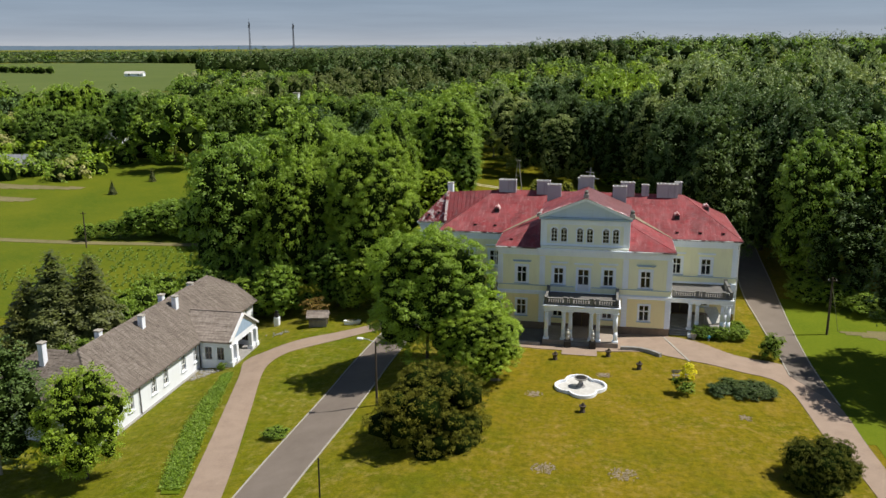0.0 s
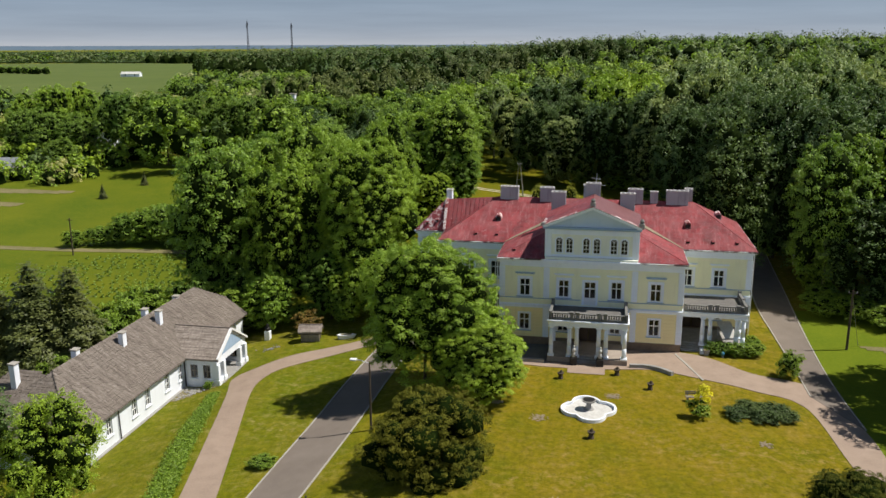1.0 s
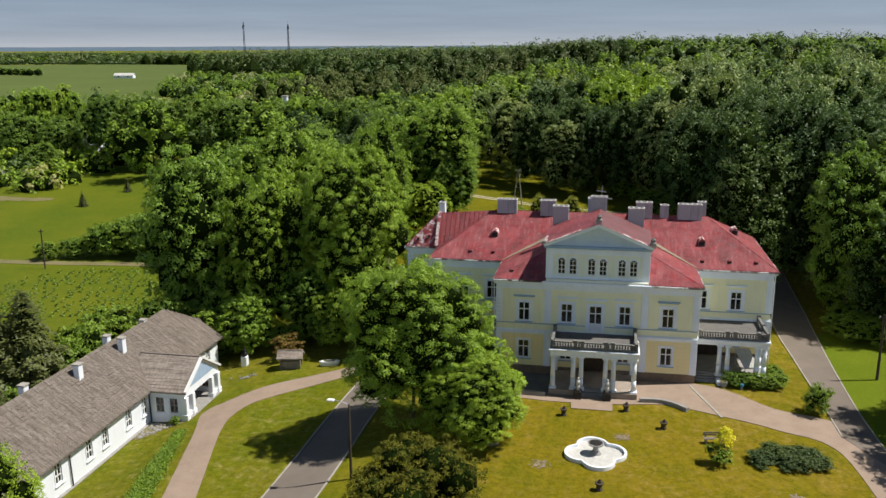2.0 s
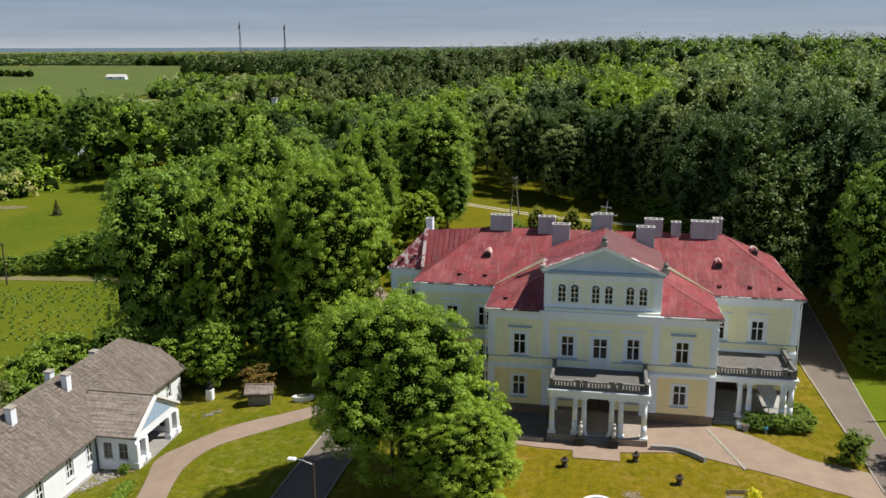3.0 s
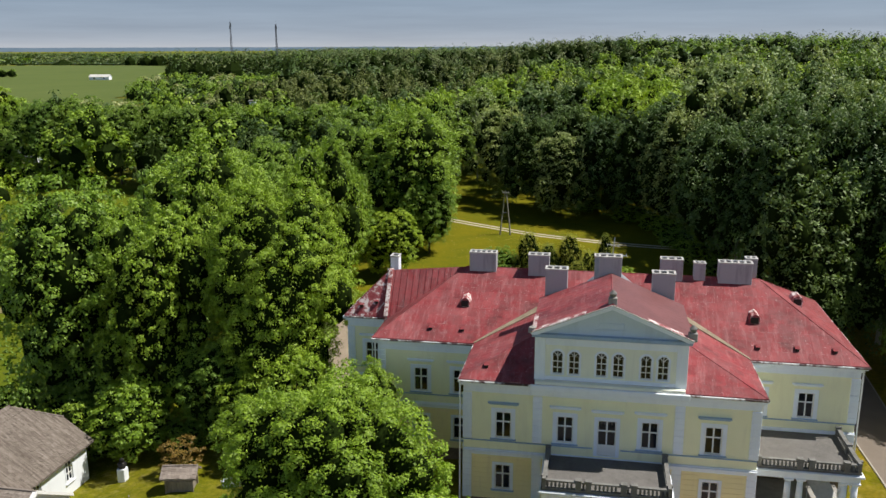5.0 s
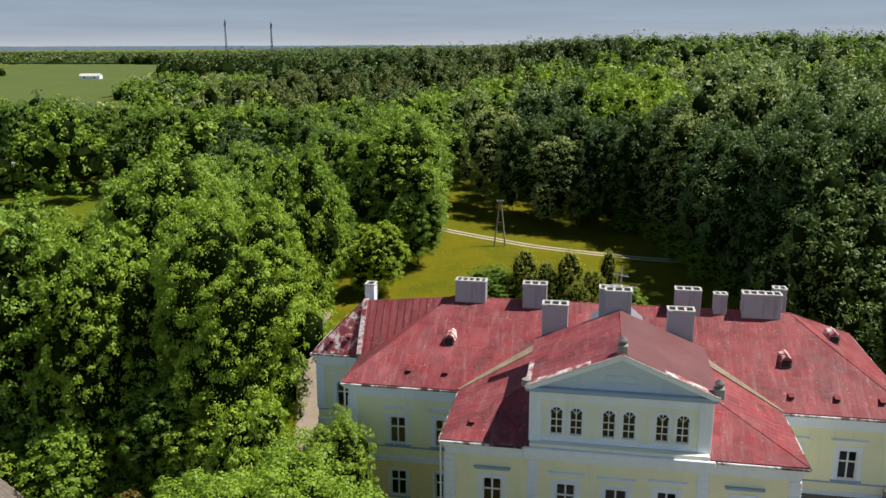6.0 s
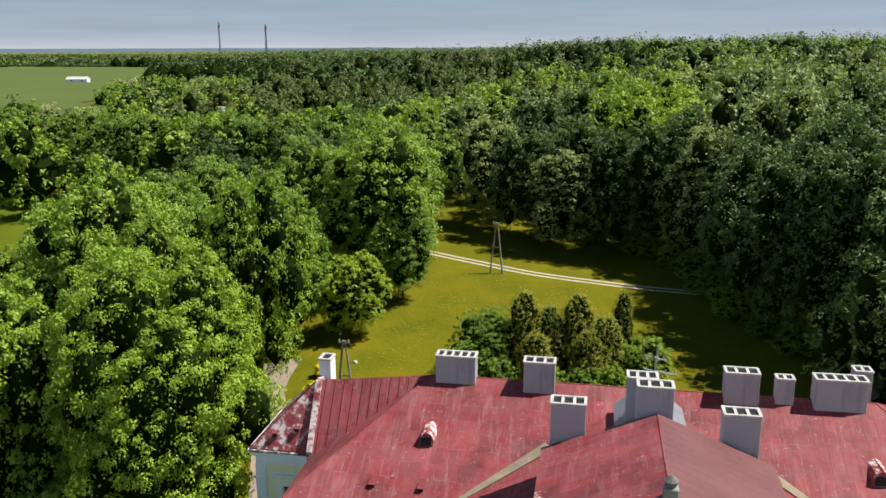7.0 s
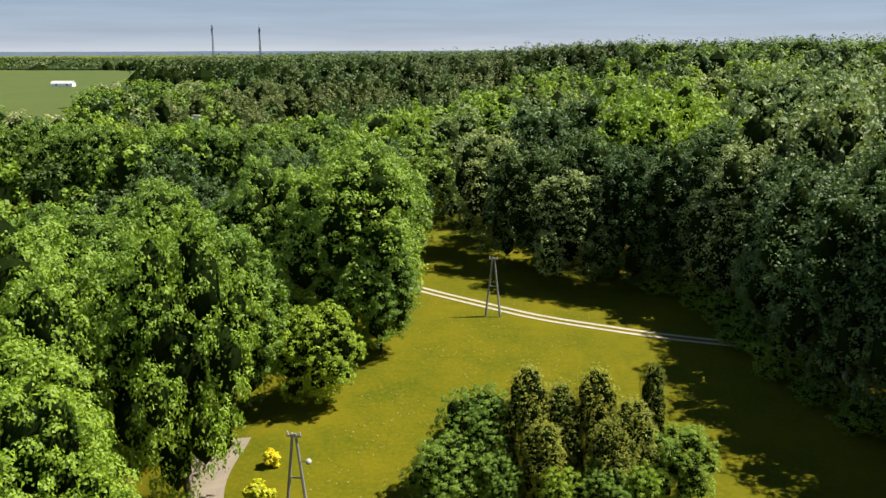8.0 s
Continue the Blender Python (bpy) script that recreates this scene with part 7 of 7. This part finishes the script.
def wood_edge(x):
    """How far north the wood's edge lies."""
    return float(np.interp(x, (-27, -17, -3, 8, 13, 16), (119, 110, 99, 90, 78, 62)))


def wood_right(x, y):
    if not in_view(x, y) or (x < 34 and y < 66) or (x > 27 and y < 34):
        return False
    return y > wood_edge(x)


for n, (x, y) in enumerate(spread(-27, 100, 34, 138, 10.2, lambda x, y: wood_right(x, y))):
    h = rng.uniform(15.5, 19.0) + (2.0 + 5.5 * step(-12, 22, x)) * step(0, 26, y - wood_edge(x))
    u = noise.noise(Vector((x * 0.03, y * 0.03, 1)))
    k = MID_SILVER[n % 2] if (u > 0.12 or (x > 12 and n % 3 != 1)) else MID_MAPLE[n % 2] if (u < -0.1 and y > 100) else MID_LIME[n % 3] if (y > 104 and n % 2) else MID_DARK[n % 2]
    plant(k, x, y, h, rng.uniform(10.5, 14), "tall silvery-green woodland tree" if k in MID_SILVER else WOOD, "woodland tree", None, "woodland_tree", low=rng.uniform(0.04, 0.15))


def wood_left(x, y):
    if not in_view(x, y) or x > -28:
        return False
    if y < 118:
        return x > -70 and y > 86
    return not (x < -60 and y < 136) and not (-150 < x < -84 and 133 < y < 148)


for n, (x, y) in enumerate(spread(-170, -26, 86, 160, 10.5, wood_left)):
    u = noise.noise(Vector((x * 0.025, y * 0.025, 5)))
    k = MID_MAPLE[n % 2] if u > 0.15 else MID_LIME[n % 3] if u > -0.3 else MID_DARK[n % 2]
    tall = rng.uniform(14, 19) if y < 150 else rng.uniform(13, 17)
    if x < -84 and y > 150:
        tall *= 0.58
    if abs(x + 101.4) < 7 and y < 186:
        tall *= 0.75
    plant(k, x, y, tall, rng.uniform(9, 12.5), "broad-leaved tree in the belt beyond the park", "tree", None, "belt_tree", low=0.06)

# far woods
def far_woods(name, places, leaf_mats, sizes, label, cards=26, pine=None):
    """Many small crowns, joined: a near-black core for inner shade and a shell of leaf sprays each."""
    n = len(places)
    pads = max(5, cards // 16)
    pad_dir = unit(rng.normal(size=(n, pads, 3)) + np.array([0, 0, 0.2]))
    pad_dir *= rng.uniform(0.78, 1.06, (n, pads, 1))
    chosen = rng.integers(0, pads, (n, cards))
    away = unit(rng.normal(size=(n, cards, 3)) + np.array([0, 0, 0.6]))
    d = (np.take_along_axis(pad_dir, chosen[:, :, None], axis=1) + away * (1.1 / math.sqrt(pads))).reshape(-1, 3)
    face_out = unit(away.reshape(-1, 3) + 0.4 * d)
    base = np.repeat(np.array(places), cards, axis=0)
    size = np.repeat(np.array(sizes), cards, axis=0)
    p = base + d * size * 0.92
    which = np.repeat(rng.integers(0, len(leaf_mats), n) if pine is None else np.array(pine), cards)
    me = cards_mesh(name, p, unit(face_out + 0.35 * rng.normal(size=d.shape) + np.array([0, 0, 0.25])), size[:, 0] * (0.078 if cards > 300 else 0.105 if cards > 150 else 0.09), leaf_mats, which, 0.62)
    ob = tagged(new(name, me), label, "forest", "", "stuff")
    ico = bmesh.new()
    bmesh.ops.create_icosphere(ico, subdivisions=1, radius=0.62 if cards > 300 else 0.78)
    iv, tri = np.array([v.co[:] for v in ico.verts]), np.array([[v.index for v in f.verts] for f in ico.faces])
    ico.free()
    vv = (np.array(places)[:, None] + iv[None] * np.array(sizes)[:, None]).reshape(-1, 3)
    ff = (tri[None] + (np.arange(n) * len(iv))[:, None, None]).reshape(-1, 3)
    cm = bpy.data.meshes.new("forest_shade_core")
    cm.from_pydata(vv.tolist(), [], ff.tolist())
    cm.materials.append(SHADE_CORE)
    tagged(new("forest_shade_core", cm), "near-black hulls standing in for the shade inside the distant woods", "forest", "", "stuff")


def in_field(x, y):
    poly_pts = FIELD
    hit = False
    for (x1, y1), (x2, y2) in zip(poly_pts, poly_pts[1:] + poly_pts[:1]):
        if (y1 > y) != (y2 > y) and x < (x2 - x1) * (y - y1) / (y2 - y1) + x1:
            hit = not hit
    return hit


mats = [LEAF["pine"], LEAF["lime"], LEAF["maple"], LEAF["dark"], LEAF["silver"], LEAF["pale"]]
for name, lo, hi, gap, r0 in (("belt_woods", 226, 330, 9.5, 5.4), ("nearer_woods", 330, 560, 11.5, 6.0), ("distant_woods", 560, 1100, 19, 9), ("skyline_woods", 1100, 2300, 40, 20)):
    places, sizes, kinds = [], [], []
    for x, y in spread(-0.72 * hi, 0.45 * hi, -90 + lo * 0.66, hi, gap, lambda x, y: in_view(x, y) and (lo <= math.hypot(x, y + 90) < hi or (lo == 226 and y > (138 if x > -27 else 160) and math.hypot(x, y + 90) < lo)) and not in_field(x, y)):
        r = r0 * rng.uniform(0.8, 1.15)
        tall = rng.uniform(15, 21) * (1.0 if x > -110 else 0.8)
        u = noise.noise(Vector((x * 0.006, y * 0.006, 9)))
        a = math.atan2(x, y + 90)
        if (lo > 300 or (x > -125 and x < -20 and y > 168)) and a < 0.02 and u > -0.45:
            kind = 0 if rng.uniform() < 0.8 else 3
        else:
            kind = int(rng.choice([0, 1, 2, 3, 4], p=[0.1, 0.3, 0.1, 0.35, 0.15] if x > -10 else [0.15, 0.4, 0.15, 0.3, 0.0]))
        if lo >= 560:
            kind = int(rng.choice([0, 1, 3], p=[0.55, 0.1, 0.35]))
        if lo < 400 and x < -120:
            kind = int(rng.choice([1, 2, 3], p=[0.5, 0.25, 0.25]))
            tall *= 0.46
            if rng.uniform() < 0.12:
                kind = 5
        if lo == 226 and abs(x + 97) < 9 and y < 186:
            tall *= 0.62
        if lo >= 1100 and a < -0.3:
            tall -= 8 * step(-0.3, -0.42, a)
        squash = 1.5 if kind == 0 and r0 < 8 else min(1.15, 10.0 / r) * (1.0 if lo < 560 else 1.35)
        wide = r * (0.72 if kind == 0 and r0 < 8 else 1.0)
        places.append((x, y, gz(x, y) + tall - wide * squash * 1.0))
        sizes.append((wide, wide, wide * squash))
        kinds.append(kind)
    far_woods(name, places, mats, sizes, "dense mixed woodland reaching to the horizon", 740 if lo == 226 else 240 if r0 < 8 else 100 if lo < 1000 else 70, kinds)

# bushes along a field track
hedge_spots = [(-560 + 6.5 * k + rng.uniform(-2, 2), 562 - 2.6 * k + rng.uniform(-3, 3)) for k in range(22)]
far_woods("field_hedge", [(x, y, gz(x, y) + 2.6) for x, y in hedge_spots], [LEAF["hedge"]], [(4.5, 4.5, 3.6)] * 22, "strip of low bushes across the crop field", 160, [0] * 22)

# wooded ridge at the edge of sight, aerial haze put into its blue colour
RIDGE_HAZE = mottled("haze_tinted_far_wood", (0.085, 0.125, 0.17), (0.12, 0.165, 0.21), 0.004, 0.03, 0.95, 0.1, None, 0, 0.05)
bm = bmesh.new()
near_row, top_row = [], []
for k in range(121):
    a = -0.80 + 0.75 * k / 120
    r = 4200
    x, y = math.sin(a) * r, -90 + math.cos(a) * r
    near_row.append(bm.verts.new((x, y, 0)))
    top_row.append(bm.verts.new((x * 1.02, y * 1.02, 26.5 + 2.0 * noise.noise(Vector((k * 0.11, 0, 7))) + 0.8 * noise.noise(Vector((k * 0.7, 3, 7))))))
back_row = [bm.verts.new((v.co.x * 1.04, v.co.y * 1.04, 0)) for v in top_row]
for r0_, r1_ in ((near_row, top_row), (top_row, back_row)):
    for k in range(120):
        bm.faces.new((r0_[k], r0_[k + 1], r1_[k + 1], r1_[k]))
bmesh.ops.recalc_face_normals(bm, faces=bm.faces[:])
solid("backdrop", bm, RIDGE_HAZE, "wooded ridge on the far horizon, tinted blue for haze", "ridge", "structure", "", True)

# leaves of the ground cover beside the path
cover = []
for _ in range(9000):
    q = rng.uniform(0, 1)
    a, b = bed_a[int(q * (len(bed_a) - 1))], bed_b[int(q * (len(bed_b) - 1))]
    w = a.lerp(b, rng.uniform(-0.04, 1.04))
    w += Vector((rng.uniform(-0.3, 0.3), rng.uniform(-0.5, 0.5), 0))
    cover.append((w.x, w.y, gz(w.x, w.y) + 0.12 + rng.uniform(0, 0.25)))
cover = np.array(cover)
tagged(new("ground_cover", cards_mesh("ground_cover", cover, unit(rng.normal(size=cover.shape) * 0.6 + np.array([0, 0, 1])), 0.10, [LEAF["hedge"]])), "lush green leaves of the border beside the path", "plants", "", "stuff")
